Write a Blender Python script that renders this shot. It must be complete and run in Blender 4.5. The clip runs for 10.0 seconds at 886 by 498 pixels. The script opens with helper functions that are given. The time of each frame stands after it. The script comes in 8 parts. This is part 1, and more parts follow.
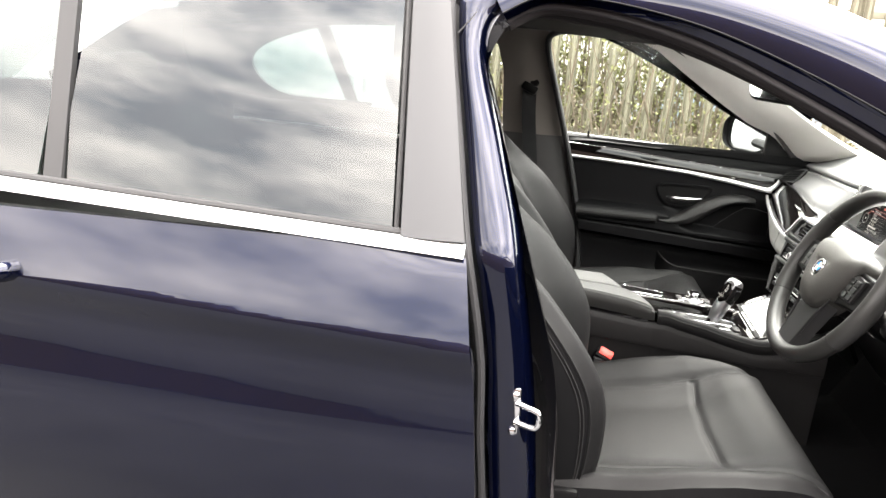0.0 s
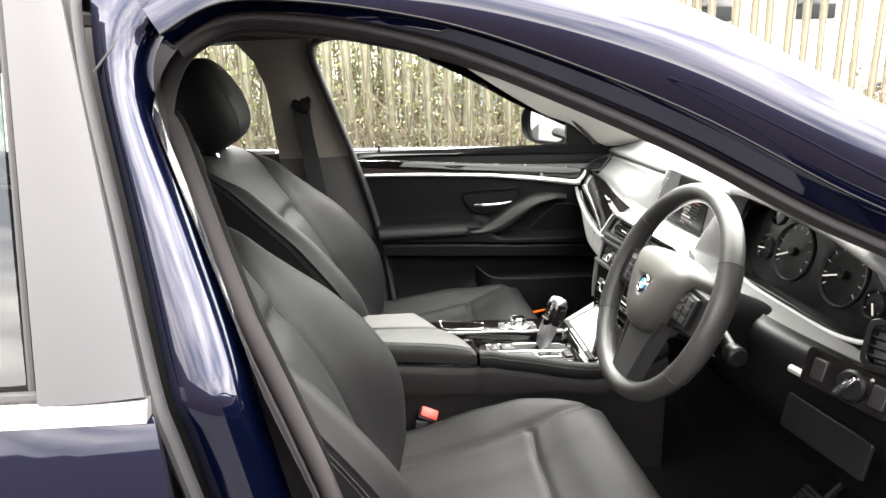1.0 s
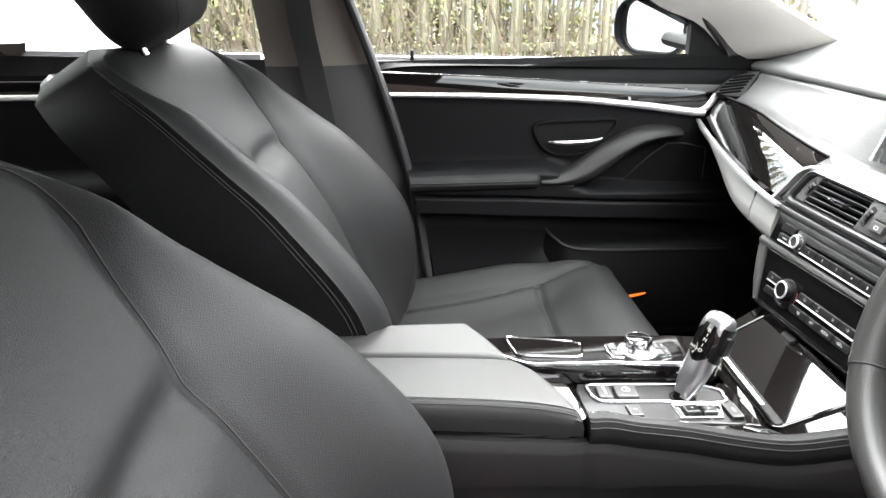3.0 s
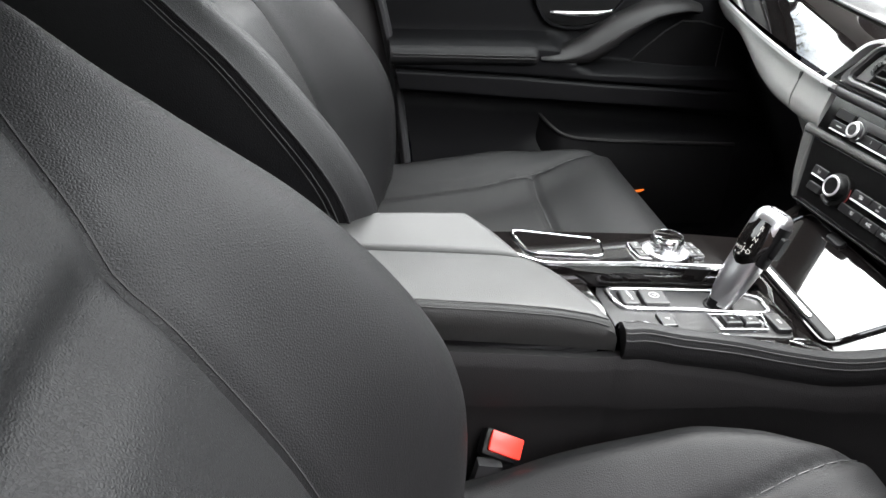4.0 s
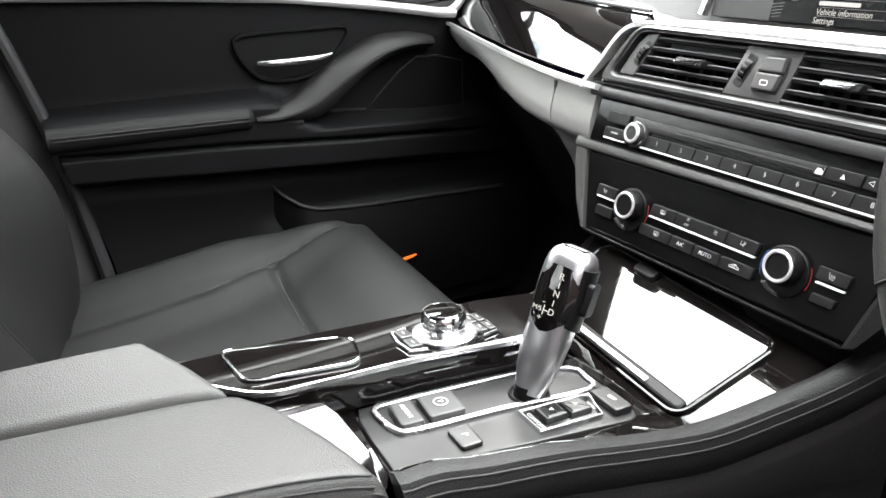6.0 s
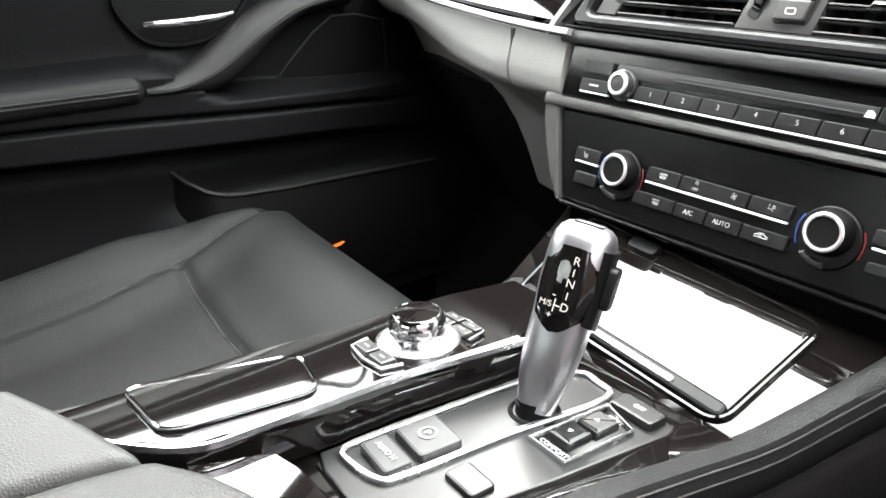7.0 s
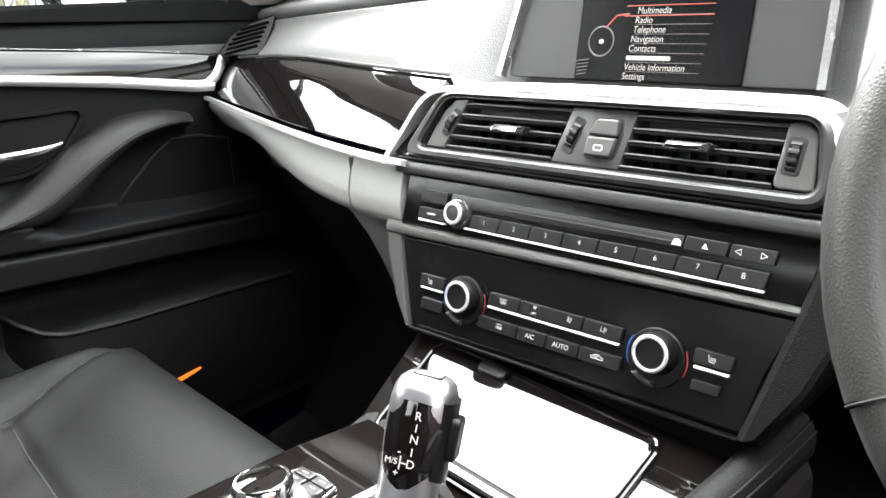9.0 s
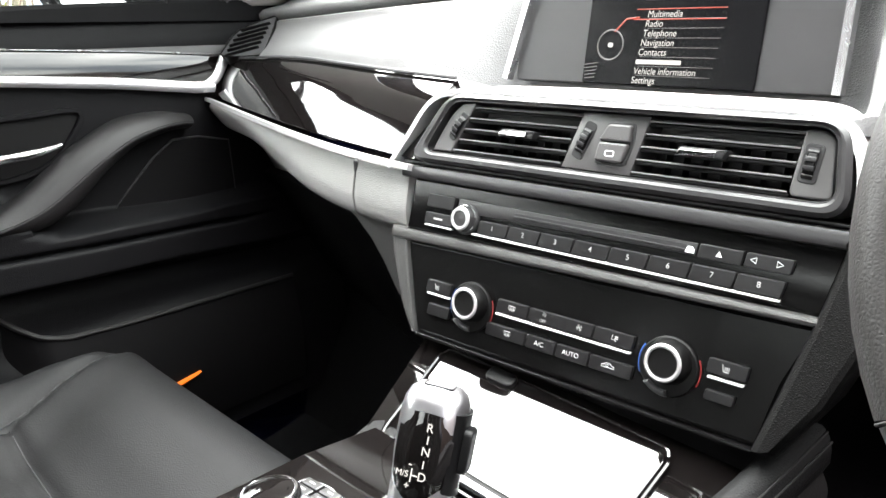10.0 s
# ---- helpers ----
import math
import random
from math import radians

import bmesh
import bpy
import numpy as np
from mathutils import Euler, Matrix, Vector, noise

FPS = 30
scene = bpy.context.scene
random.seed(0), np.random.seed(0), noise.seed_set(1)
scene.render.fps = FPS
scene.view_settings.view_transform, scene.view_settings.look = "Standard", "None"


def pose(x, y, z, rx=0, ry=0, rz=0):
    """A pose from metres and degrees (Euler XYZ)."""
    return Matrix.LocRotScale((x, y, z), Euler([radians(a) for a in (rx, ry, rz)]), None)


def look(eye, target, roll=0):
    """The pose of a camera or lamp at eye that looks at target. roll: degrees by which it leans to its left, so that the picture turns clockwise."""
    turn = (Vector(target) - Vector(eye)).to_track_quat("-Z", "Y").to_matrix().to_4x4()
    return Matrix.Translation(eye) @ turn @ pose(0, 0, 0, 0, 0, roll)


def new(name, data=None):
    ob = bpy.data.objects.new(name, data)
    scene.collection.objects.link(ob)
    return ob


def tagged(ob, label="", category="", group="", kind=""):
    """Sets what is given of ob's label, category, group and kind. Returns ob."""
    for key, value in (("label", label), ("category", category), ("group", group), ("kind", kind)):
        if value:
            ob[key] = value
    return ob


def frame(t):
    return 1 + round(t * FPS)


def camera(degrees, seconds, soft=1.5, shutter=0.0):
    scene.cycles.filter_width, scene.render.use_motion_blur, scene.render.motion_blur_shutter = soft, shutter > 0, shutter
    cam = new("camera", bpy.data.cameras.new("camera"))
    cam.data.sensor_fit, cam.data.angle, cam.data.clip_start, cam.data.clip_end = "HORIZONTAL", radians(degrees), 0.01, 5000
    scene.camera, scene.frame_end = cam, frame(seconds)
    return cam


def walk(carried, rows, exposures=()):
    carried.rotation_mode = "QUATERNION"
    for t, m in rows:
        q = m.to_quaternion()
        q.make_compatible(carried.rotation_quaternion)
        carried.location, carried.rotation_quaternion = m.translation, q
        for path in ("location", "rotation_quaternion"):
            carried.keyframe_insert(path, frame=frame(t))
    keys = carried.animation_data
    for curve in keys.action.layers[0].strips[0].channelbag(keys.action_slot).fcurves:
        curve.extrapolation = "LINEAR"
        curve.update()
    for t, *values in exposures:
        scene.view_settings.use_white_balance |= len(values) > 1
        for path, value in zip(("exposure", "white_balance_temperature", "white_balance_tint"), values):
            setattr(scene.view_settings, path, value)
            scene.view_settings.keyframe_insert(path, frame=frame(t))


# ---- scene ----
cam = camera(62.3, 10.0)
PATH = [
    (0, (0.071, -1.803, 1.26), (-0.137, 0.104, 0.698), 4.5),
    (0.5, (0.143, -1.73, 1.298), (0.11, 0.209, 0.809), -2.0),
    (1, (0.188, -1.463, 1.282), (0.41, 0.447, 0.732), -1.8),
    (1.5, (0.221, -1.196, 1.256), (0.485, 0.694, 0.658), -0.6),
    (2, (0.268, -1.029, 1.197), (0.293, 0.85, 0.513), -1.0),
    (2.2, (0.278, -0.987, 1.191), (0.222, 0.892, 0.507), -2.6),
    (3.3, (0.17, -0.706, 1.114), (0.414, 1.113, 0.32), 1.4),
    (3.5, (0.164, -0.668, 1.087), (0.436, 1.12, 0.233), 3.1),
    (4, (0.155, -0.625, 1.057), (0.422, 1.099, 0.079), 2.9),
    (4.5, (0.158, -0.626, 1.067), (0.465, 1.088, 0.084), 0.2),
    (5, (0.178, -0.594, 1.044), (0.641, 1.114, 0.112), 1.9),
    (5.5, (0.26, -0.463, 0.945), (0.913, 1.218, 0.081), -0.7),
    (5.7, (0.291, -0.437, 0.949), (1.018, 1.258, 0.177), -1.2),
    (6.8, (0.303, -0.283, 0.905), (1.273, 1.259, 0.079), -2.3),
    (7, (0.313, -0.265, 0.896), (1.334, 1.246, 0.073), -1.6),
    (7.5, (0.311, -0.262, 0.909), (1.407, 1.228, 0.148), -1.8),
    (8, (0.337, -0.262, 0.943), (1.604, 1.141, 0.288), -2.9),
    (8.5, (0.343, -0.265, 0.947), (1.641, 1.104, 0.283), -2.9),
    (9, (0.347, -0.267, 0.939), (1.675, 1.084, 0.298), -2.7),
    (9.5, (0.347, -0.263, 0.935), (1.687, 1.079, 0.3), -2.2),
    (10, (0.347, -0.254, 0.942), (1.682, 1.089, 0.299), -2.5),
]
EXPOSURES = [(0.0, 2.58, 6950, 13.0), (1.0, 2.80, 6900, 13.0), (1.5, 3.15, 6750, 13.0), (2.0, 3.1, 6600, 13.0), (3.3, 3.05, 6500, 14.0), (4.0, 2.65, 6450, 14.0), (5.5, 2.68, 6500, 13.5), (7.0, 2.98, 6550, 13.5), (8.0, 3.15, 6550, 13.2), (9.0, 3.10, 6550, 13.0), (10.0, 3.12, 6550, 13.0)]
walk(cam, [(t, look(eye, target, roll)) for t, eye, target, roll in PATH], EXPOSURES)

# ---- daylight ----
world = bpy.data.worlds.new("sky")
scene.world = world
world.use_nodes = True
wn = world.node_tree.nodes
wl = world.node_tree.links
wn.clear()
w_out = wn.new("ShaderNodeOutputWorld")
w_bg = wn.new("ShaderNodeBackground")
w_sky = wn.new("ShaderNodeTexSky")
w_sky.sky_type = "NISHITA"
w_sky.sun_disc = False
w_sky.sun_elevation = radians(48)
w_sky.sun_rotation = radians(34)
w_sky.dust_density = 3.0
w_co = wn.new("ShaderNodeTexCoord")
w_map = wn.new("ShaderNodeMapping")
w_map.inputs["Scale"].default_value = (1.2, 1.2, 4.0)
w_noise = wn.new("ShaderNodeTexNoise")
w_noise.inputs["Scale"].default_value = 1.6
w_noise.inputs["Detail"].default_value = 6
w_noise.inputs["Roughness"].default_value = 0.55
w_ramp = wn.new("ShaderNodeValToRGB")
w_ramp.color_ramp.elements[0].position = 0.36
w_ramp.color_ramp.elements[0].color = (0, 0, 0, 1)
w_ramp.color_ramp.elements[1].position = 0.62
w_ramp.color_ramp.elements[1].color = (1, 1, 1, 1)
w_mix = wn.new("ShaderNodeMix")
w_mix.data_type = "RGBA"
w_mix.inputs[6].default_value = (5.2, 5.55, 6.1, 1)
w_mix.inputs[7].default_value = (23.0, 22.4, 21.6, 1)
w_mix2 = wn.new("ShaderNodeMix")
w_mix2.data_type = "RGBA"
w_mix2.inputs[0].default_value = 0.85
wl.new(w_co.outputs["Generated"], w_map.inputs["Vector"])
wl.new(w_map.outputs["Vector"], w_noise.inputs["Vector"])
wl.new(w_noise.outputs["Fac"], w_ramp.inputs["Fac"])
wl.new(w_ramp.outputs["Color"], w_mix.inputs[0])
wl.new(w_sky.outputs["Color"], w_mix2.inputs[6])
wl.new(w_mix.outputs[2], w_mix2.inputs[7])
# an overcast sky is about three times as bright overhead as at the horizon
w_sep = wn.new("ShaderNodeSeparateXYZ")
wl.new(w_co.outputs["Generated"], w_sep.inputs["Vector"])
w_el = wn.new("ShaderNodeMapRange")
w_el.inputs["From Min"].default_value = -0.05
w_el.inputs["From Max"].default_value = 0.9
w_el.inputs["To Min"].default_value = 0.62
w_el.inputs["To Max"].default_value = 1.25
wl.new(w_sep.outputs["Z"], w_el.inputs["Value"])
w_vm = wn.new("ShaderNodeVectorMath")
w_vm.operation = "SCALE"
wl.new(w_mix2.outputs[2], w_vm.inputs[0])
wl.new(w_el.outputs["Result"], w_vm.inputs["Scale"])
# thin cloud glows round the hidden sun
w_dot = wn.new("ShaderNodeVectorMath")
w_dot.operation = "DOT_PRODUCT"
w_dot.inputs[1].default_value = (0.378, 0.552, 0.743)
wl.new(w_co.outputs["Generated"], w_dot.inputs[0])
w_glow = wn.new("ShaderNodeMapRange")
w_glow.inputs["From Min"].default_value = -1.0
w_glow.inputs["From Max"].default_value = 1.0
w_glow.inputs["To Min"].default_value = 0.36
w_glow.inputs["To Max"].default_value = 2.2
wl.new(w_dot.outputs["Value"], w_glow.inputs["Value"])
w_vm2 = wn.new("ShaderNodeVectorMath")
w_vm2.operation = "SCALE"
wl.new(w_vm.outputs["Vector"], w_vm2.inputs[0])
wl.new(w_glow.outputs["Result"], w_vm2.inputs["Scale"])
wl.new(w_vm2.outputs["Vector"], w_bg.inputs["Color"])
w_bg.inputs["Strength"].default_value = 0.12
wl.new(w_bg.outputs["Background"], w_out.inputs["Surface"])
sun = new("sun", bpy.data.lights.new("sun", "SUN"))
sun.data.energy = 1.8
sun.data.angle = radians(50)
sun.data.color = (0.99, 0.99, 1.0)
sun.matrix_world = look((0, 0, 0), (-0.378, -0.552, -0.743))


# ---- materials ----
def mat(name, col, rough=0.5, metal=0.0, grain=0.0, grain_scale=400.0, var=0.12, var_scale=6.0, coat=0.0, spec=0.5, kind="noise", col2=None, stretch=(1, 1, 1)):
    m = bpy.data.materials.new(name)
    m.use_nodes = True
    nt = m.node_tree
    b = nt.nodes["Principled BSDF"]
    b.inputs["Roughness"].default_value = rough
    b.inputs["Metallic"].default_value = metal
    b.inputs["Coat Weight"].default_value = coat
    b.inputs["Coat Roughness"].default_value = 0.03
    b.inputs["Specular IOR Level"].default_value = spec
    co = nt.nodes.new("ShaderNodeTexCoord")
    mp = nt.nodes.new("ShaderNodeMapping")
    mp.inputs["Scale"].default_value = stretch
    nt.links.new(co.outputs["Object"], mp.inputs["Vector"])
    n1 = nt.nodes.new("ShaderNodeTexNoise")
    n1.inputs["Scale"].default_value = var_scale
    n1.inputs["Detail"].default_value = 5
    nt.links.new(mp.outputs["Vector"], n1.inputs["Vector"])
    mix = nt.nodes.new("ShaderNodeMix")
    mix.data_type = "RGBA"
    c2 = col2 or tuple(min(1, c * (1 + var * 2)) for c in col)
    c1 = col if col2 else tuple(c * (1 - var) for c in col)
    mix.inputs[6].default_value = (*c1, 1)
    mix.inputs[7].default_value = (*c2, 1)
    nt.links.new(n1.outputs["Fac"], mix.inputs[0])
    nt.links.new(mix.outputs[2], b.inputs["Base Color"])
    rr = nt.nodes.new("ShaderNodeMapRange")
    rr.inputs["To Min"].default_value = rough * 0.85
    rr.inputs["To Max"].default_value = min(1, rough * 1.18)
    nt.links.new(n1.outputs["Fac"], rr.inputs["Value"])
    nt.links.new(rr.outputs["Result"], b.inputs["Roughness"])
    if grain:
        if kind == "leather":
            g = nt.nodes.new("ShaderNodeTexVoronoi")
            g.feature = "DISTANCE_TO_EDGE"
            g.inputs["Randomness"].default_value = 1.0
            src = g.outputs["Distance"]
        else:
            g = nt.nodes.new("ShaderNodeTexNoise")
            g.inputs["Detail"].default_value = 3
            src = g.outputs["Fac"]
        g.inputs["Scale"].default_value = grain_scale
        nt.links.new(mp.outputs["Vector"], g.inputs["Vector"])
        bp = nt.nodes.new("ShaderNodeBump")
        bp.inputs["Strength"].default_value = grain
        bp.inputs["Distance"].default_value = 0.0012
        nt.links.new(src, bp.inputs["Height"])
        nt.links.new(bp.outputs["Normal"], b.inputs["Normal"])
    return m


def emitter(name, col, strength):
    m = bpy.data.materials.new(name)
    m.use_nodes = True
    b = m.node_tree.nodes["Principled BSDF"]
    b.inputs["Base Color"].default_value = tuple(c * 0.04 for c in col) + (1,)
    b.inputs["Emission Color"].default_value = (*col, 1)
    b.inputs["Emission Strength"].default_value = strength
    b.inputs["Roughness"].default_value = 0.4
    return m


def glass_mat(name, tint, gloss=0.04):
    # thin window pane: clear with a tint, mirror-like gloss that grows toward grazing angles
    m = bpy.data.materials.new(name)
    m.use_nodes = True
    nt = m.node_tree
    nt.nodes.clear()
    o = nt.nodes.new("ShaderNodeOutputMaterial")
    tr = nt.nodes.new("ShaderNodeBsdfTransparent")
    tr.inputs["Color"].default_value = (*tint, 1)
    gl = nt.nodes.new("ShaderNodeBsdfGlossy")
    gl.inputs["Roughness"].default_value = 0.0
    lw = nt.nodes.new("ShaderNodeLayerWeight")
    lw.inputs["Blend"].default_value = 0.5
    pw = nt.nodes.new("ShaderNodeMath")
    pw.operation = "POWER"
    pw.inputs[1].default_value = 5.0
    ma = nt.nodes.new("ShaderNodeMath")
    ma.operation = "MULTIPLY_ADD"
    ma.inputs[1].default_value = 1.0 - gloss
    ma.inputs[2].default_value = gloss
    mx = nt.nodes.new("ShaderNodeMixShader")
    nt.links.new(lw.outputs["Facing"], pw.inputs[0])
    nt.links.new(pw.outputs["Value"], ma.inputs[0])
    nt.links.new(ma.outputs["Value"], mx.inputs["Fac"])
    nt.links.new(tr.outputs["BSDF"], mx.inputs[1])
    nt.links.new(gl.outputs["BSDF"], mx.inputs[2])
    nt.links.new(mx.outputs["Shader"], o.inputs["Surface"])
    return m


LEATHER = mat("black_leather", (0.0068, 0.0068, 0.0071), 0.53, spec=0.165, grain=0.42, grain_scale=520, kind="leather", var=0.10)
LEATHER_SIDE = mat("black_vinyl", (0.0040, 0.0040, 0.0044), 0.55, grain=0.3, grain_scale=420, kind="leather", spec=0.14)
CONSOLE_SKIN = mat("console_side_skin", (0.0075, 0.0072, 0.0074), 0.5, spec=0.25, grain=0.3, grain_scale=520, kind="leather", var=0.10)
# armrest lids: seat leather copied with a lighter base for the light on them
LID_LEATHER_LIT = mat("armrest_leather_lit", (0.016, 0.016, 0.0155), 0.5, spec=0.34, grain=0.3, grain_scale=520, kind="leather", var=0.10)
WHEEL_LEATHER = mat("wheel_leather", (0.020, 0.020, 0.0193), 0.38, spec=0.4, grain=0.22, grain_scale=500, kind="leather")
# dash skin and dash top: windscreen glare on black put into the base colours
DASH_SKIN_GLARE = mat("soft_dash_skin_glare", (0.065, 0.065, 0.065), 0.5, grain=0.5, grain_scale=480, kind="leather", var=0.08)
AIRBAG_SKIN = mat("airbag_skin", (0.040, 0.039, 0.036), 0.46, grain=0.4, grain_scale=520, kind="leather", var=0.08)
DASH_TOP_GLARE = mat("dash_top_skin_glare", (0.105, 0.105, 0.105), 0.52, grain=0.6, grain_scale=480, kind="leather", var=0.08)
BAR_SKIN = mat("centre_bar_skin", (0.023, 0.023, 0.022), 0.46, grain=0.6, grain_scale=760, kind="leather", var=0.08)
BAR_SATIN = mat("satin_bar_grey", (0.020, 0.020, 0.0205), 0.36, grain=0.06, grain_scale=1400, var=0.15, var_scale=40, stretch=(1, 0.2, 1))
RING_SILVER = mat("turned_silver", (0.62, 0.62, 0.62), 0.30, metal=0.75, var=0.05)
KNEE_SKIN = mat("knee_pad_skin", (0.0055, 0.0055, 0.0054), 0.5, grain=0.5, grain_scale=700, kind="leather", var=0.1, spec=0.12)
ACCENT_SILVER = mat("accent_silver", (0.36, 0.36, 0.36), 0.36, metal=0.5, var=0.04)
STRIP_SILVER = mat("pale_silver_plastic", (0.74, 0.74, 0.74), 0.42, metal=0.25, var=0.03)
DIAL_BLACK = mat("dial_black", (0.0030, 0.0030, 0.0030), 0.42, spec=0.15, grain=0.1, grain_scale=900, var=0.1)
SLAT_BLACK = mat("slat_black", (0.0025, 0.0025, 0.0026), 0.6, spec=0.12, var=0.1)
# dark leather in a pale base: the doorway light is put into the colour
LOWER_SKIN_LIT = mat("lower_dash_skin_lit", (0.21, 0.21, 0.204), 0.46, grain=0.6, grain_scale=560, kind="leather", var=0.08)
VENT_BLOCK = mat("vent_block_grey", (0.060, 0.059, 0.059), 0.38, spec=0.55, grain=0.06, grain_scale=1000)
VENT_GREY = mat("vent_grey_plastic", (0.024, 0.024, 0.0245), 0.36, spec=0.4, grain=0.06, grain_scale=1000)
# door skin with a lighter base, painting window light onto the top roll
ROLL_SKIN_LIT = mat("door_top_skin_lit", (0.034, 0.034, 0.0345), 0.48, grain=0.4, grain_scale=500, kind="leather", var=0.08, spec=0.35)
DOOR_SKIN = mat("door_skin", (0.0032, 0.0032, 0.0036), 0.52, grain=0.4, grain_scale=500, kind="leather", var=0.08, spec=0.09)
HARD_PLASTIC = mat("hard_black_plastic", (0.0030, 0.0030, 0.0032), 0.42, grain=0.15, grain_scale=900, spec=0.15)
BUTTON_PLASTIC = mat("button_plastic", (0.0055, 0.0055, 0.0058), 0.34, grain=0.08, grain_scale=1200, spec=0.45)
PANEL_BLACK = mat("satin_black_panel", (0.0020, 0.0020, 0.0020), 0.24, spec=0.28, grain=0.05, grain_scale=800)
GLOSS = mat("gloss_black_trim", (0.0025, 0.0022, 0.0021), 0.05, coat=1.0, spec=0.05, var=0.5, var_scale=14, stretch=(1, 8, 1))
ALLOY = mat("brushed_alloy", (0.78, 0.78, 0.78), 0.38, metal=1.0, var=0.04, var_scale=20)
SILVER = mat("satin_aluminium", (0.62, 0.62, 0.63), 0.26, metal=1.0, var=0.06, var_scale=30, grain=0.05, grain_scale=900)
SILVER_PAINT = mat("pearl_grey_plastic", (0.34, 0.34, 0.35), 0.34, metal=0.35, var=0.06, var_scale=30)
TRIM_SILVER = mat("matt_silver_trim", (0.80, 0.80, 0.80), 0.5, metal=0.85, var=0.03, var_scale=30)
GEAR_SILVER = mat("satin_gear_silver", (0.40, 0.40, 0.41), 0.34, metal=1.0, var=0.05, var_scale=40)
CHROME = mat("chrome", (0.86, 0.86, 0.87), 0.08, metal=1.0, var=0.02)
CARPET = mat("black_carpet", (0.004, 0.004, 0.0042), 0.95, grain=1.0, grain_scale=900, spec=0.02, var=0.3)
TRIM_GREY = mat("pillar_trim_grey", (0.62, 0.60, 0.57), 0.75, grain=0.15, grain_scale=700)
TRIM_DARK = mat("pillar_trim_dark", (0.024, 0.0225, 0.023), 0.65, grain=0.2, grain_scale=700)
LIP_DARK = mat("trim_lip_black", (0.004, 0.0037, 0.0039), 0.75, spec=0.1, grain=0.2, grain_scale=700)
# pale cloth given a dark base: dim roof shade in colour, keeps gloss dark
HEADLINER_SHADED = mat("headliner_cloth_shaded", (0.05, 0.047, 0.045), 0.9, grain=0.4, grain_scale=1200, spec=0.2)
PAINT = mat("dark_blue_metallic_paint", (0.0013, 0.0027, 0.0150), 0.26, metal=0.8, spec=0.1, coat=1.0, grain=0.04, grain_scale=3000, var=0.1)
PAINT.node_tree.nodes["Principled BSDF"].inputs["Coat IOR"].default_value = 1.52
RUBBER = mat("black_rubber", (0.012, 0.012, 0.013), 0.6, grain=0.1, grain_scale=600)
SEAL = mat("flocked_door_seal", (0.021, 0.0185, 0.0195), 0.75, grain=0.4, grain_scale=1400, spec=0.3)
CLADDING = mat("satin_pillar_cladding", (0.032, 0.0325, 0.035), 0.5, grain=0.03, grain_scale=900)
SCREEN = mat("display_glass", (0.0022, 0.0022, 0.0025), 0.24, spec=0.11, var=0.05)
RED = mat("red_plastic", (0.60, 0.022, 0.010), 0.4, grain=0.05)
BLUE = mat("blue_enamel", (0.03, 0.22, 0.62), 0.25, coat=0.6)
WHITE = mat("white_enamel", (0.8, 0.8, 0.8), 0.25, coat=0.4)
BELT = mat("seat_belt_webbing", (0.014, 0.014, 0.015), 0.75, grain=0.6, grain_scale=1500, spec=0.3)
PRINT = mat("white_print", (0.36, 0.36, 0.36), 0.5)
PRINT_RED = mat("red_print", (0.12, 0.008, 0.008), 0.5)
PRINT_BLUE = mat("blue_print", (0.015, 0.06, 0.22), 0.5)
STITCH = mat("black_thread", (0.010, 0.010, 0.010), 0.8)
CLEAR = glass_mat("clear_pane", (0.93, 0.965, 0.95))
TINTED = glass_mat("privacy_pane", (0.31, 0.355, 0.345), 0.088)
KEY_GREY = mat("grey_key_plastic", (0.030, 0.030, 0.0305), 0.40, spec=0.25, grain=0.05, grain_scale=1200)
DECK_GREY = mat("satin_deck_grey", (0.014, 0.014, 0.0143), 0.32, spec=0.28, var=0.08, var_scale=30, grain=0.04, grain_scale=1200)
# painted highlight for the front edges of the black vent slats
SLAT_HIGHLIGHT = mat("slat_highlight_grey", (0.11, 0.11, 0.112), 0.35, var=0.05)
SATIN_GREY = mat("satin_dark_grey", (0.018, 0.018, 0.0185), 0.38, spec=0.38, var=0.08, var_scale=30, grain=0.05, grain_scale=1200)
TRIM_MID = mat("pillar_trim_taupe", (0.13, 0.115, 0.105), 0.75, grain=0.15, grain_scale=700)
MENU = emitter("menu_white", (0.8, 0.78, 0.72), 0.12)
ICON = emitter("lit_print", (0.8, 0.78, 0.72), 0.16)
MENU_RED = emitter("menu_red", (0.75, 0.06, 0.02), 0.10)
MENU_DIM = emitter("menu_grey", (0.35, 0.33, 0.32), 0.05)
AMBER = emitter("amber_lamp", (1.0, 0.22, 0.02), 0.16)


# ---- building blocks ----
def empty(name, label, category, group="", kind="", at=(0, 0, 0)):
    ob = new(name)
    ob.empty_display_size = 0.05
    ob.matrix_world = Matrix.Translation(at)
    return tagged(ob, label, category, group, kind)


def link_mesh(name, verts, faces, material, parent=None, label="", smooth=True, angle=40):
    me = bpy.data.meshes.new(name)
    me.from_pydata([tuple(v) for v in verts], [], faces)
    bm = bmesh.new()
    bm.from_mesh(me)
    bmesh.ops.recalc_face_normals(bm, faces=bm.faces)
    return part(name, bm, material, parent, label, smooth, angle, me)


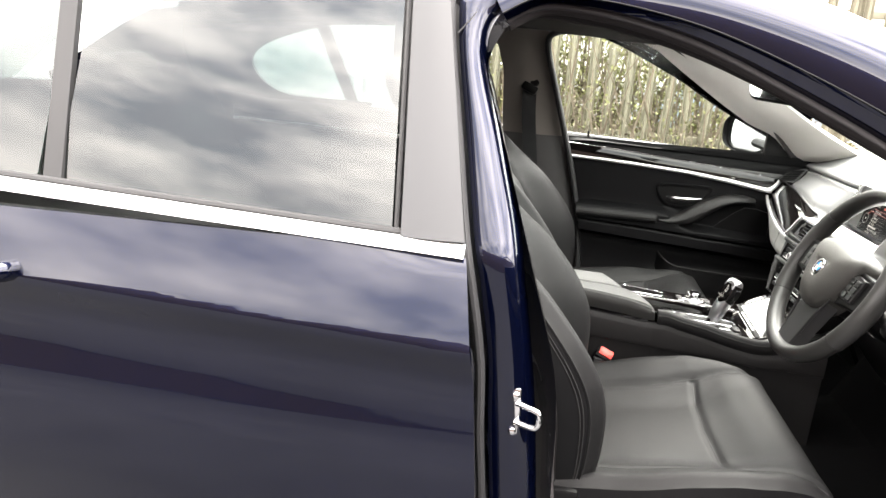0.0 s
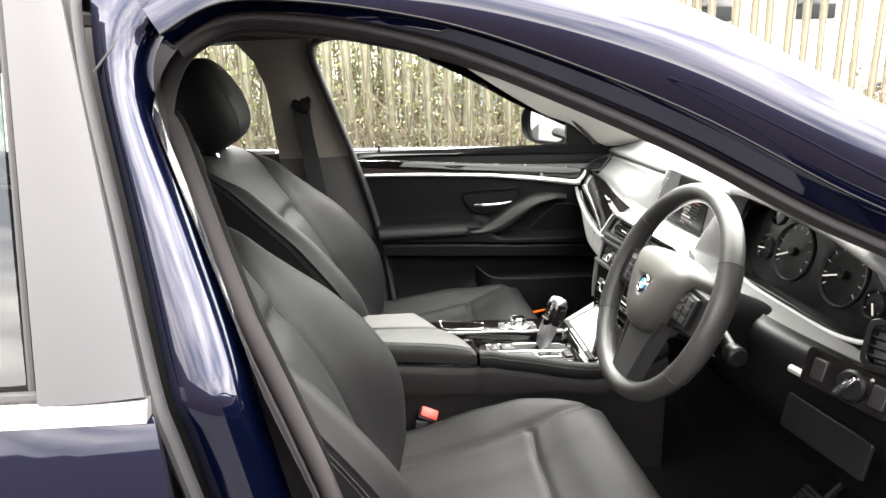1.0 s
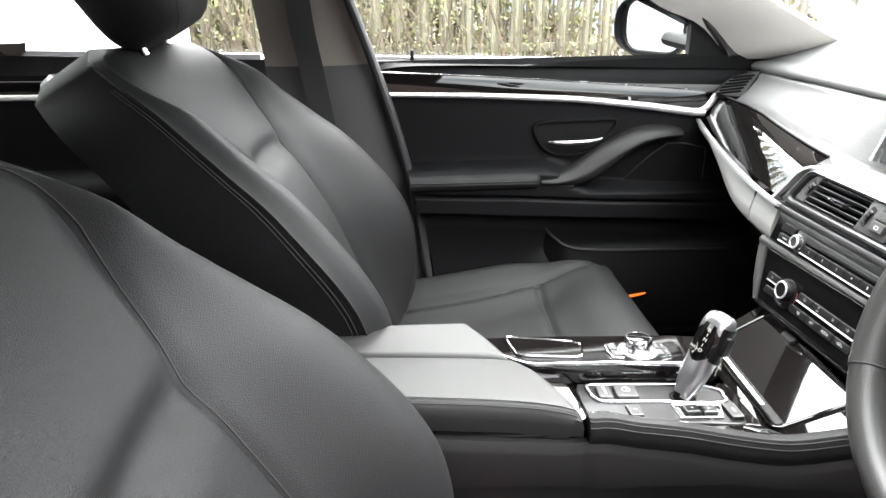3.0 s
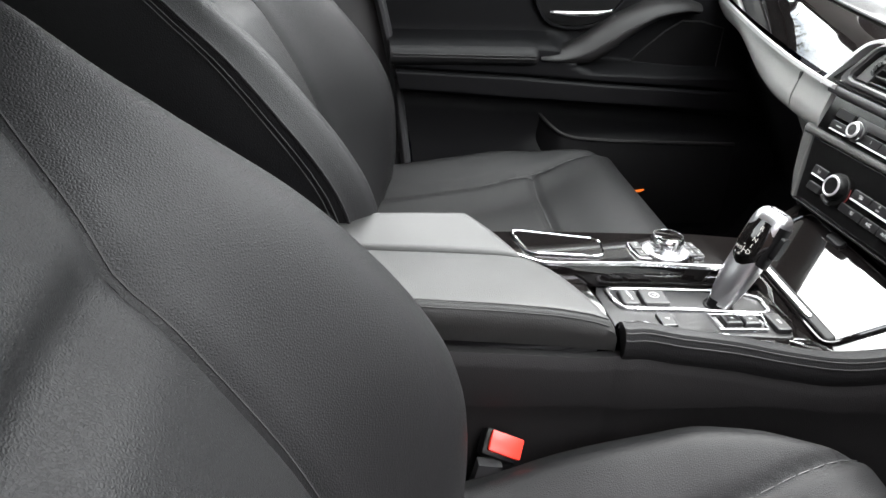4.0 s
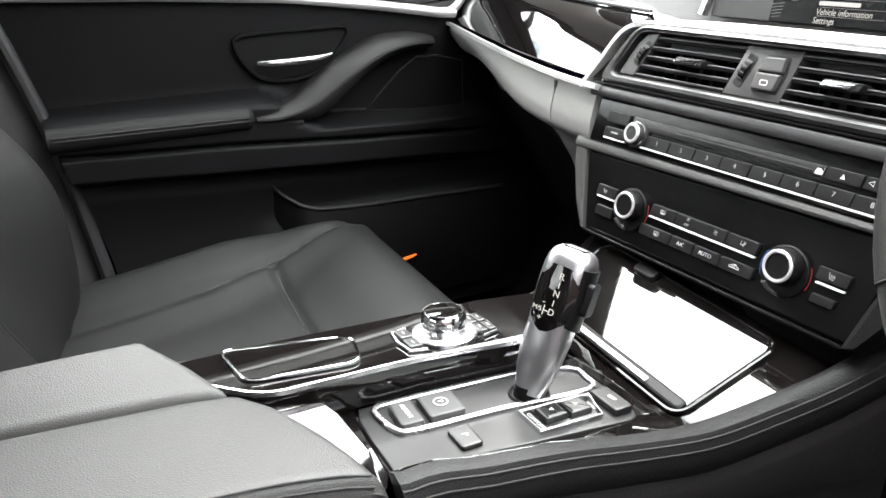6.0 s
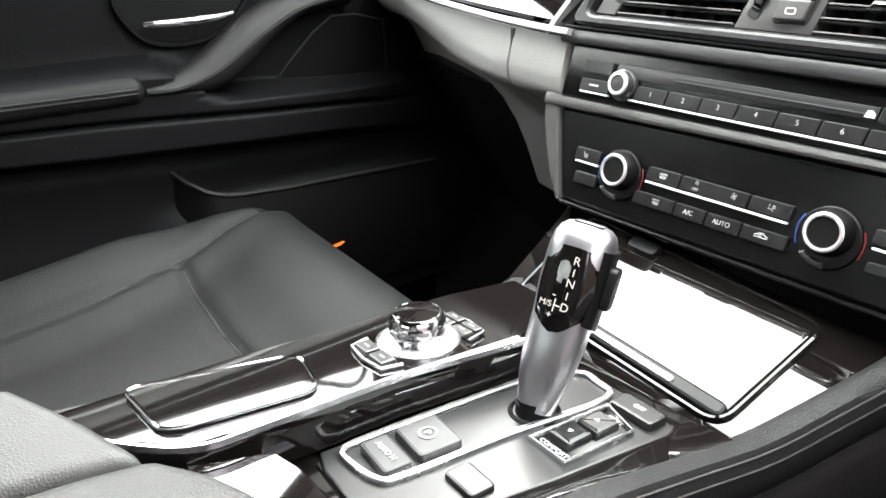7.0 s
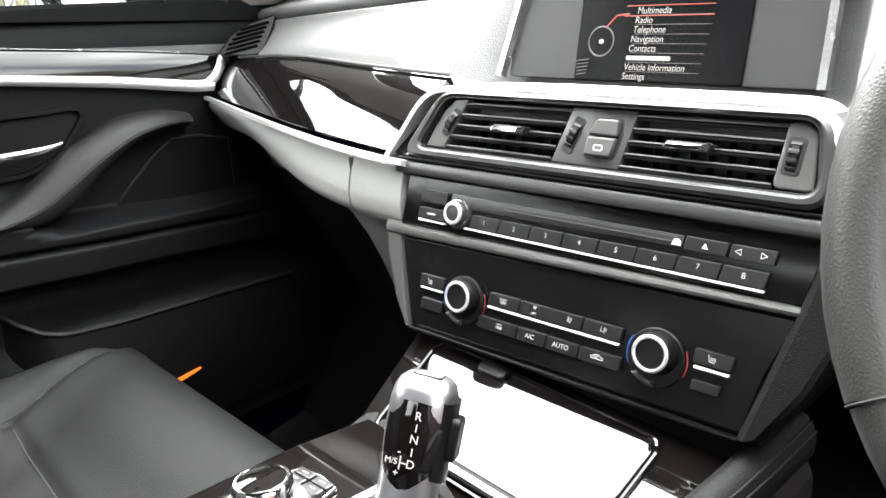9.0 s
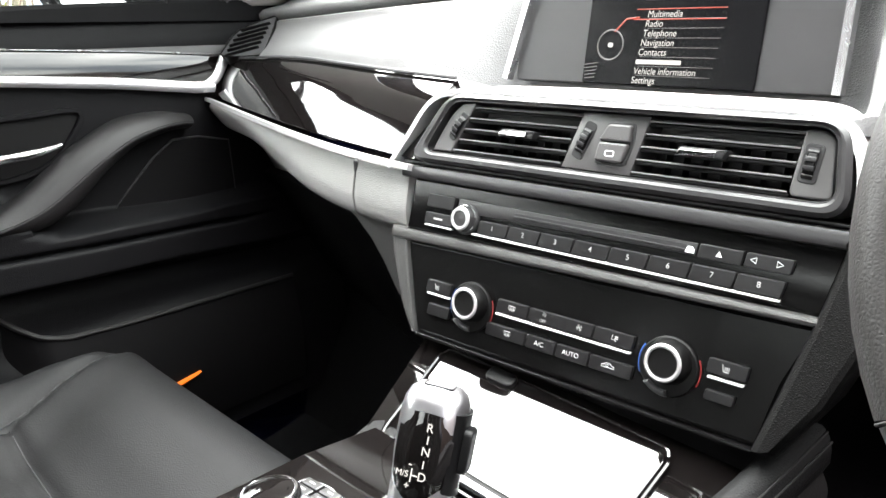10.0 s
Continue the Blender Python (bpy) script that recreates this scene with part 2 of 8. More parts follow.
def part(name, bm, material, parent=None, label="", smooth=True, angle=40, me=None):
    me = me or bpy.data.meshes.new(name)
    if smooth:
        lim = radians(angle)
        for f in bm.faces:
            f.smooth = len(f.verts) <= 4
        for e in bm.edges:
            if len(e.link_faces) == 2 and e.calc_face_angle(0) > lim:
                e.smooth = False
    bm.to_mesh(me)
    bm.free()
    me.materials.append(material)
    ob = new(name, me)
    if parent:
        ob.parent = parent
        ob.matrix_parent_inverse = parent.matrix_world.inverted()
    if label:
        tagged(ob, label)
    return ob


def spline(pts, n=8, closed=False):
    # Catmull-Rom through the points, n steps a span
    p = [Vector(q) for q in pts]
    m = len(p)
    out = []
    for i in range(m if closed else m - 1):
        a = p[(i - 1) % m] if closed or i > 0 else p[0]
        b, c = p[i], p[(i + 1) % m]
        d = p[(i + 2) % m] if closed or i + 2 < m else p[-1]
        for k in range(n):
            t = k / n
            out.append(0.5 * ((2 * b) + (c - a) * t + (2 * a - 5 * b + 4 * c - d) * t * t + (3 * b - a - 3 * c + d) * t ** 3))
    if not closed:
        out.append(p[-1])
    return out


def lerp_table(table, x):
    # smooth value at x from rows (x, value)
    if x <= table[0][0]:
        return table[0][1]
    for (x0, v0), (x1, v1) in zip(table, table[1:]):
        if x <= x1:
            t = (x - x0) / (x1 - x0)
            return v0 + (v1 - v0) * t
    return table[-1][1]


def smooth(a, b, x):
    t = min(1, max(0, (x - a) / (b - a)))
    return t * t * (3 - 2 * t)


def grid_faces(nu, nv, wrap_u=False, wrap_v=False):
    f = []
    for i in range(nu if wrap_u else nu - 1):
        for j in range(nv if wrap_v else nv - 1):
            a, b = i, (i + 1) % nu
            c, d = j, (j + 1) % nv
            f.append((a * nv + c, b * nv + c, b * nv + d, a * nv + d))
    return f


def sweep(name, path, profile, material, parent=None, label="", closed=False, ref=(0, 1, 0), scale=None, angle=40):
    # carry a closed 2-D profile (a across, b along ref) along a path
    P = [Vector(p) for p in path]
    n = len(P)
    ref = Vector(ref)
    verts = []
    for i, p in enumerate(P):
        t = (P[(i + 1) % n] - P[i - 1]) if closed else (P[min(i + 1, n - 1)] - P[max(i - 1, 0)])
        t.normalize()
        side = ref.cross(t).normalized()
        up = t.cross(side).normalized()
        s = scale(i / (n - 1)) if scale else 1
        verts += [p + side * a * s + up * b * s for a, b in profile]
    k = len(profile)
    faces = grid_faces(n, k, closed, True)
    if not closed:
        faces += [tuple(range(k)), tuple(range((n - 1) * k, n * k))]
    return link_mesh(name, verts, faces, material, parent, label, True, angle)


def oval(ra, rb, n=12):
    return [(ra * math.cos(2 * math.pi * i / n), rb * math.sin(2 * math.pi * i / n)) for i in range(n)]


def rrect(cx, cy, w, h, r, n=4):
    out = []
    r = min(r, w / 2 - 1e-5, h / 2 - 1e-5)
    for q, (sx, sy) in enumerate(((1, 1), (-1, 1), (-1, -1), (1, -1))):
        for k in range(n + 1):
            a = (q + k / n) * math.pi / 2
            out.append((cx + sx * (w / 2 - r) + r * math.cos(a), cy + sy * (h / 2 - r) + r * math.sin(a)))
    return out


def inset(outline, d):
    n = len(outline)
    out = []
    for i in range(n):
        x0, y0 = outline[i - 1]
        x1, y1 = outline[(i + 1) % n]
        x, y = outline[i]
        tx, ty = x1 - x0, y1 - y0
        l = math.hypot(tx, ty) or 1
        out.append((x - ty / l * d, y + tx / l * d))
    return out


def plate_mesh(outline, c0, c1, bevel):
    # a bevelled slab of a counter-clockwise outline, from height c0 to c1
    n = len(outline)
    bevel = min(bevel, abs(c1 - c0) * 0.9)
    rings = [(outline, c0), (outline, c1 - bevel), (inset(outline, bevel * 0.3), c1 - bevel * 0.3), (inset(outline, bevel), c1)]
    verts = [(x, y, c) for ring, c in rings for x, y in ring]
    faces = grid_faces(len(rings), n, False, True)
    faces += [tuple(range(n)), tuple(range((len(rings) - 1) * n, len(rings) * n))]
    return verts, faces


def plate(name, outline, c0, c1, bevel, material, parent, M=None, label="", angle=40):
    verts, faces = plate_mesh(outline, c0, c1, bevel)
    M = M or Matrix()
    return link_mesh(name, [M @ Vector(v) for v in verts], faces, material, parent, label, True, angle)


def frame_plate(name, outer, inner, c0, c1, material, parent, M=None, label="", bevel=0.001):
    # a ring between two outlines of equal length
    M = M or Matrix()
    n = len(outer)
    rings = [(outer, c0), (outer, c1 - bevel), (inset(outer, bevel), c1), (inset(inner, -bevel), c1), (inner, c1 - bevel), (inner, c0)]
    verts = [M @ Vector((x, y, c)) for ring, c in rings for x, y in ring]
    return link_mesh(name, verts, grid_faces(len(rings), n, True, True), material, parent, label)


def box(name, size, material, parent, M=None, r=0.005, label="", seg=2):
    bm = bmesh.new()
    bmesh.ops.create_cube(bm, size=1.0, matrix=Matrix.Diagonal((*size, 1)))
    if r:
        bmesh.ops.bevel(bm, geom=bm.edges[:], offset=min(r, min(size) * 0.49), segments=seg, profile=0.5, affect="EDGES")
    bmesh.ops.transform(bm, matrix=M or Matrix(), verts=bm.verts)
    return part(name, bm, material, parent, label)


def lathe(name, profile, material, parent, M=None, n=32, label="", angle=35, ring=False):
    # profile: (radius, height) rows, turned round the local z axis
    M = M or Matrix()
    verts = []
    for r, h in profile:
        for k in range(n):
            a = 2 * math.pi * k / n
            verts.append(M @ Vector((max(r, 1e-5) * math.cos(a), max(r, 1e-5) * math.sin(a), h)))
    faces = grid_faces(len(profile), n, ring, True)
    if not ring:
        faces += [tuple(range(n)), tuple(range((len(profile) - 1) * n, len(profile) * n))]
    return link_mesh(name, verts, faces, material, parent, label, True, angle)


def shell(name, F, us, vs, material, parent, thick=0.01, label="", angle=50):
    # a surface F(u, v) given a thickness behind it
    nu, nv = len(us), len(vs)
    P = [[Vector(F(u, v)) for v in vs] for u in us]
    top, bot = [], []
    for i in range(nu):
        for j in range(nv):
            du = P[min(i + 1, nu - 1)][j] - P[max(i - 1, 0)][j]
            dv = P[i][min(j + 1, nv - 1)] - P[i][max(j - 1, 0)]
            nrm = du.cross(dv)
            nrm = nrm.normalized() if nrm.length > 1e-12 else Vector((0, 0, 1))
            top.append(P[i][j])
            bot.append(P[i][j] - nrm * thick)
    faces = grid_faces(nu, nv)
    N = nu * nv
    faces += [tuple(N + k for k in reversed(f)) for f in grid_faces(nu, nv)]
    rim = [i * nv for i in range(nu)] + [(nu - 1) * nv + j for j in range(1, nv)] + [i * nv + nv - 1 for i in range(nu - 2, -1, -1)] + [j for j in range(nv - 2, 0, -1)]
    for a, b in zip(rim, rim[1:] + rim[:1]):
        faces.append((a, b, N + b, N + a))
    return link_mesh(name, top + bot, faces, material, parent, label, True, angle)


def steps(a, b, n):
    return [a + (b - a) * i / (n - 1) for i in range(n)]


def lettering(text, size, material, parent, M, name="lettering", align="CENTER", shear=0.0, depth=0.0002, label=""):
    cu = bpy.data.curves.new(name, "FONT")
    cu.body = text
    cu.size = size
    cu.align_x = align
    cu.align_y = "CENTER"
    cu.shear = shear
    cu.extrude = depth
    tmp = bpy.data.objects.new("tmp_text", cu)
    scene.collection.objects.link(tmp)
    me = bpy.data.meshes.new_from_object(tmp)
    bpy.data.objects.remove(tmp)
    bpy.data.curves.remove(cu)
    me.transform(M)
    me.materials.append(material)
    ob = new(name, me)
    ob.parent = parent
    ob.matrix_parent_inverse = parent.matrix_world.inverted()
    if label:
        tagged(ob, label)
    return ob


def T(x, y, z):
    return Matrix.Translation((x, y, z))


def axes(o, ex, ey, ez):
    m = Matrix((ex, ey, ez)).transposed().to_4x4()
    m.translation = Vector(o)
    return m




# ---- car body ----
def lean(z, y0):
    # half width of the cabin side: upright below the belt, leaning in above it
    return y0 - 0.42 * max(0.0, z - 0.97)


def belt(x):
    return 0.97 - 0.04 * x


car = empty("saloon_car", "dark blue metallic saloon car body, driver's door open", "car")

# door opening on the driver's side: (x, z) of the painted edge, and of the seal further in
OPEN_TOP = [(0.006, 1.19), (-0.003, 1.228), (0.02, 1.278), (0.072, 1.304), (0.147, 1.301), (0.226, 1.286), (0.304, 1.263), (0.40, 1.223), (0.53, 1.162), (0.67, 1.085), (0.80, 1.025), (0.93, 0.965)]
OPEN_LOW = [(1.04, 0.86), (1.08, 0.66), (1.02, 0.42), (0.86, 0.33), (0.45, 0.31), (0.22, 0.36), (0.165, 0.52), (0.146, 0.768), (0.098, 0.935), (0.05, 1.072)]
SEAL_TOP = [(-0.014, 1.18), (-0.027, 1.215), (-0.002, 1.275), (0.060, 1.306), (0.147, 1.302), (0.235, 1.285), (0.322, 1.262), (0.44, 1.217), (0.58, 1.152), (0.735, 1.077), (0.86, 1.020), (0.97, 0.960)]
SEAL_LOW = [(1.06, 0.85), (1.09, 0.66), (1.03, 0.43), (0.86, 0.345), (0.45, 0.325), (0.22, 0.37), (0.165, 0.50), (0.146, 0.69), (0.088, 0.88), (0.032, 1.04)]


def seal_y(z):
    return 0.66 + 0.07 * smooth(0.65, 0.40, z) - 0.35 * max(0.0, z - 0.97)


ring_o = spline([(x, 0, z) for x, z in OPEN_TOP + OPEN_LOW], 5, True)
ring_i = spline([(x, 0, z) for x, z in SEAL_TOP + SEAL_LOW], 5, True)
sweep("door_seal", [(p.x, -seal_y(p.z), p.z) for p in ring_i], oval(0.0115, 0.0155, 14), SEAL, car, "mauve-grey flocked rubber door seal", closed=True)
lip_pts = sorted([p for p in ring_i if p.x < 0.165 and 0.45 < p.z < 1.205], key=lambda p: p.z)
sweep("pillar_lip", [(p.x + 0.003, -seal_y(p.z) + 0.015, p.z) for p in lip_pts], oval(0.0120, 0.0120, 12), LIP_DARK, car, "dark trim lip inside the door seal")
rows = []
for p, q in zip(ring_o, ring_i):
    c = Vector((0.40, 0, 0.85))
    d = (Vector((q.x, 0, q.z)) - c).normalized()
    yo, yi = lean(p.z, 0.822), seal_y(q.z)
    rows.append([Vector((p.x, -yo, p.z)), Vector((p.x + d.x * 0.004, -(yo - 0.02), p.z + d.z * 0.004)), Vector((q.x + d.x * 0.016, -(yi + 0.05), q.z + d.z * 0.016)), Vector((q.x + d.x * 0.012, -(yi + 0.012), q.z + d.z * 0.012)), Vector((q.x + d.x * 0.016, -(yi - 0.01), q.z + d.z * 0.016))])
link_mesh("door_aperture", [v for r in rows for v in r], grid_faces(len(rows), 5, True, False), PAINT, car, "dark painted step of the door aperture", True, 35)

# painted roof side and windscreen pillar above the opening
top = spline([(x, 0, z) for x, z in OPEN_TOP[2:]], 6)
rows = []
for i, p in enumerate(top):
    t = top[min(i + 1, len(top) - 1)] - top[max(i - 1, 0)]
    n = Vector((-t.z, 0, t.x)).normalized()
    g = smooth(0.05, 0.55, p.x)
    gv = 0.65 * smooth(0.05, 0.50, p.x)
    q = [(0.006, 0.800), (0.010 + 0.006 * g, 0.822), (0.016 + 0.016 * g, 0.832), (0.019 + 0.018 * g, 0.840)]
    for d0, d1, ya, yb in ((0.028, 0.020, 0.843, 0.848), (0.042, 0.026, 0.846, 0.859), (0.056, 0.034, 0.846, 0.868), (0.070, 0.040, 0.838, 0.872), (0.082, 0.046, 0.818, 0.868), (0.091, 0.050, 0.785, 0.845), (0.096, 0.053, 0.745, 0.80), (0.099, 0.055, 0.70, 0.73), (0.101, 0.057, 0.65, 0.65)):
        q.append((d0 + d1 * g, ya + (yb - ya) * gv))
    rows.append([Vector((p.x + n.x * d, -lean(p.z + n.z * d, y), p.z + n.z * d)) for d, y in q])
kk = len(rows[0])
link_mesh("roof_frame", [v for r in rows for v in r], grid_faces(len(rows), kk), PAINT, car, "dark blue painted roof frame and pillar", True, 30)
sweep("upper_seal", [r[0] + Vector((0, 0.002, -0.003)) for r in rows], oval(0.010, 0.012, 12), SEAL, car, "mauve-grey flocked seal under the roof frame")
sweep("flange_strip", [r[3] + Vector((0, -0.003, 0)) for r in rows[:48]], oval(0.0014, 0.0018, 8), HARD_PLASTIC, car, "thin black gutter strip")
link_mesh("roof_frame", [Vector((v.x, -v.y, v.z)) for r in rows for v in r], grid_faces(len(rows), kk), PAINT, car, "", True, 30)

# roof skin
def roof_F(u, v):
    x = -1.35 + 1.775 * u
    crown = 1.452 - 0.078 * smooth(0.15, 1.05, u) ** 1.5 - 0.06 * smooth(0.5, 0.0, u)
    half = 0.57 - 0.02 * u
    y = -half + 2 * half * v
    edge = abs(2 * v - 1)
    return (x, y, crown - 0.058 * edge ** 3)
shell("roof_panel", roof_F, steps(0, 1, 24), steps(0, 1, 17), PAINT, car, 0.012)
def head_F(u, v):
    p = Vector(roof_F(u, 1 - v))
    return (p.x, p.y * 0.985, p.z - 0.042)
shell("headliner", head_F, steps(0.03, 0.99, 16), steps(0, 1, 13), HEADLINER_SHADED, car, 0.012, "pale cloth headliner with the cabin's shade in its dark colour")
# roof side above the rear door
def side_rail(sg):
    rr = []
    for x in steps(-1.3, 0.06, 20):
        z0 = 1.345 - 0.05 * smooth(-0.2, -1.2, x) - 0.12 * smooth(-0.8, -1.4, x)
        rr.append([Vector((x, sg * (lean(z0, 0.845) - a), z0 + b)) for a, b in ((-0.0, 0.0), (0.004, 0.012), (0.018, 0.026), (0.045, 0.038), (0.075, 0.045))])
    return link_mesh("roof_rail", [v for r in rr for v in r], grid_faces(20, 5), PAINT, car)
side_rail(-1)
side_rail(1)

# B-pillar of the open doorway, painted, with a raised rounded face
PIL = [(0.32, 0.11, 0.15), (0.50, 0.075, 0.14), (0.70, 0.050, 0.118), (0.82, 0.040, 0.100), (0.934, 0.018, 0.078), (1.011, 0.000, 0.062), (1.12, -0.022, 0.028), (1.239, -0.047, -0.010), (1.30, -0.056, 0.004), (1.335, -0.058, 0.06)]
pz = spline([(a, b, c) for a, b, c in PIL], 5)
rows = []
for z, xl, xr in pz:
    y = lean(z, 0.842)
    w = xr - xl
    rows.append([Vector((xl + w * u, -(y + d), z)) for u, d in ((-0.12, -0.05), (0.0, -0.012), (0.06, -0.002), (0.3, 0.004), (0.62, 0.004), (0.85, -0.003), (1.0, -0.016), (1.08, -0.045))])
link_mesh("b_pillar", [v for r in rows for v in r], grid_faces(len(rows), 8), PAINT, car, "glossy dark blue painted door pillar", True, 40)
sweep("pillar_gasket", [(xl - 0.008, -lean(z, 0.85), z) for z, xl, xr in pz], oval(0.007, 0.012, 10), RUBBER, car, "black rubber door gasket")
sweep("shut_line_curve", spline([(-0.05, -0.722, 1.262), (-0.035, -0.715, 1.281), (-0.018, -0.703, 1.305), (-0.004, -0.697, 1.318)], 5), oval(0.0014, 0.0014, 6), RUBBER, car)
# inner trim of the pillar behind the driver
def bp_in(u, v):
    z = 0.35 + 0.95 * u
    x1 = lerp_table([(0.35, 0.20), (0.50, 0.155), (0.69, 0.135), (0.88, 0.076), (1.04, 0.020), (1.18, -0.026), (1.3, -0.03)], z)
    return (x1 - 0.14 + 0.14 * v, -seal_y(z) + 0.004 - 0.02 * (1 - v), z)
shell("pillar_trim", bp_in, steps(0, 1, 14), steps(0, 1, 4), TRIM_DARK, car, 0.02)

# latch striker
striker = empty("door_striker", "chromed steel door striker bolted to the pillar", "door striker")
box("back_plate", (0.016, 0.006, 0.075), CHROME, striker, T(0.088, -0.842, 0.745), 0.004)
sweep("loop", spline([(0.090, -0.845, 0.760), (0.118, -0.858, 0.758), (0.124, -0.860, 0.745), (0.118, -0.858, 0.731), (0.090, -0.845, 0.730)], 6), oval(0.0042, 0.0042, 10), CHROME, striker, ref=(0, 0, 1))
for z in (0.772, 0.716):
    lathe("bolt", [(0.0, -0.004), (0.006, -0.004), (0.006, 0.003), (0.003, 0.005), (0, 0.005)], CHROME, striker, T(0.088, -0.846, z) @ pose(0, 0, 0, 90), 12)

# sill, floor, fire wall, shelf: close the cabin
def floor_F(u, v):
    x = -0.95 + 2.05 * u
    y = -0.74 + 1.48 * v
    tun = 0.12 * smooth(0.26, 0.14, abs(y))
    toe = 0.26 * smooth(0.94, 1.1, x)
    return (x, y, 0.26 + tun + toe)
shell("carpet_floor", floor_F, steps(0, 1, 30), steps(0, 1, 31), CARPET, car, 0.03, "black carpeted floor")
for sg in (-1, 1):
    sweep("sill", [(x, sg * 0.80, 0.30) for x in steps(-0.95, 1.1, 8)], [(-0.09, -0.08), (0.03, -0.08), (0.04, 0.05), (-0.06, 0.05)], PAINT, car, ref=(0, 0, 1))
def wall_F(u, v):
    return (1.10 + 0.14 * u, -0.78 + 1.56 * v, 0.30 + 0.66 * u)
shell("fire_wall", wall_F, steps(0, 1, 6), steps(0, 1, 6), CARPET, car, 0.03)
def boot_F(u, v):
    return (-0.95 - 0.35 * u, 0.74 - 1.48 * v, 0.26 + 0.70 * u)
shell("boot_wall", boot_F, steps(0, 1, 5), steps(0, 1, 5), CARPET, car, 0.03)
shell("parcel_shelf", lambda u, v: (-1.28 - 0.45 * u, 0.68 - 1.36 * v, 0.965), steps(0, 1, 4), steps(0, 1, 6), CARPET, car, 0.02)
# bonnet
def bonnet_F(u, v):
    x = 1.22 + 1.25 * u
    y = -0.78 + 1.56 * v
    return (x, y * (1 - 0.08 * u), 0.945 - 0.12 * u - 0.10 * u ** 4 - 0.06 * abs(2 * v - 1) ** 3)
shell("bonnet", bonnet_F, steps(0, 1, 14), steps(0, 1, 15), PAINT, car, 0.02)
# front wings, hiding the light path under the bonnet
for sg in (-1, 1):
    shell("front_wing", lambda u, v, sg=sg: (1.02 + 1.4 * u, sg * (0.86 - 0.08 * u * u), 0.30 + (0.60 - 0.1 * u) * v), steps(0, 1, 8), steps(0, 1, 6), PAINT, car, 0.02)

# windscreen and rear screen
def screen_F(u, v):
    z0, z1 = 0.955, 1.365
    x = 1.235 - 0.80 * u
    half = 0.715 - 0.13 * u
    y = -half + 2 * half * v
    bow = 0.04 * (2 * v - 1) ** 2
    return (x - bow * (1 - 0.4 * u), y, z0 + (z1 - z0) * (u - 0.18 * u * (u - 1)) )
ws = shell("windscreen", screen_F, steps(0, 1, 10), steps(0, 1, 14), CLEAR, car, 0.004, "clear windscreen")
ws.visible_shadow = False
sweep("windscreen_border", [screen_F(0.02, v) for v in steps(0.02, 0.98, 20)], oval(0.004, 0.016, 8), RUBBER, car, ref=(0, 0, 1))
def rear_F(u, v):
    x = -1.28 - 0.52 * (1 - u)
    half = 0.62 - 0.06 * u
    return (x, -half + 2 * half * v, 0.97 + 0.40 * u)
rs = shell("rear_screen", rear_F, steps(0, 1, 5), steps(0, 1, 9), CLEAR, car, 0.004)
rs.visible_shadow = False
# wiper resting at the foot of the windscreen
wiper = empty("wiper", "black wiper arm resting at the foot of the windscreen", "wiper")
sweep("arm", spline([(1.215, 0.45, 1.005), (1.235, 0.20, 1.012), (1.25, -0.05, 1.012)], 6), oval(0.006, 0.008, 8), RUBBER, wiper, ref=(0, 0, 1))
sweep("blade", spline([(1.20, 0.50, 1.012), (1.215, 0.15, 1.022), (1.235, -0.25, 1.02)], 6), oval(0.004, 0.010, 8), RUBBER, wiper, ref=(0, 0, 1))

# A-pillar inner trims (light grey) and their dark foot
PIL_W = [(q.x, q.y) for q in spline([(0.44, 1.293, 0), (0.652, 1.160, 0), (0.80, 1.074, 0), (0.90, 0.995, 0), (0.94, 0.950, 0)], 6)]
PIL_S = [(q.x, q.y) for q in spline([(0.56, 1.300, 0), (0.70, 1.215, 0), (0.802, 1.155, 0), (0.951, 1.069, 0), (1.14, 0.978, 0)], 6)]
def apil(sg):
    def F(u, v):
        x0 = 0.44 + 0.50 * u
        z0 = lerp_table(PIL_W, x0) - 0.030 * smooth(0.36, 0.46, x0) * smooth(0.88, 0.76, x0)
        x1 = 0.56 + 0.58 * u
        z1 = lerp_table(PIL_S, x1)
        y0, y1 = lean(z0, 0.778), 0.595 + 0.04 * u
        b = math.sin(math.pi * v)
        x = x0 + (x1 - x0) * v
        return (x - 0.012 * b, sg * (y0 + (y1 - y0) * v - 0.012 * b), z0 + (z1 - z0) * v + 0.008 * b)
    return shell("a_pillar_trim", F, steps(-0.12, 1.14, 24), steps(0, 1, 9), TRIM_GREY, car, -0.012 * sg, "pale grey windscreen pillar trim")
apil(1)
sweep("pillar_lining", [(p.x + 0.036 * (p.x - 0.4) / math.hypot(p.x - 0.4, p.z - 0.8), -seal_y(p.z) + 0.025, p.z + 0.036 * (p.z - 0.8) / math.hypot(p.x - 0.4, p.z - 0.8)) for p in ring_i[10:60]], oval(0.010, 0.028, 8), TRIM_DARK, car)

# B-pillar inner trim on the passenger side
def bpas(u, v):
    z = 0.955 + 0.345 * u
    x0 = lerp_table([(0.955, -0.035), (1.165, -0.046), (1.24, -0.070), (1.30, -0.12)], z)
    x1 = lerp_table([(0.955, 0.172), (1.14, 0.115), (1.26, 0.078), (1.30, 0.09)], z)
    return (x0 + (x1 - x0) * v, lean(z, 0.752) - 0.018 * math.sin(math.pi * v), z)
shell("b_pillar_trim", bpas, steps(0, 1, 12), steps(0, 1, 9), TRIM_MID, car, -0.02, "taupe pillar trim beside the passenger seat")
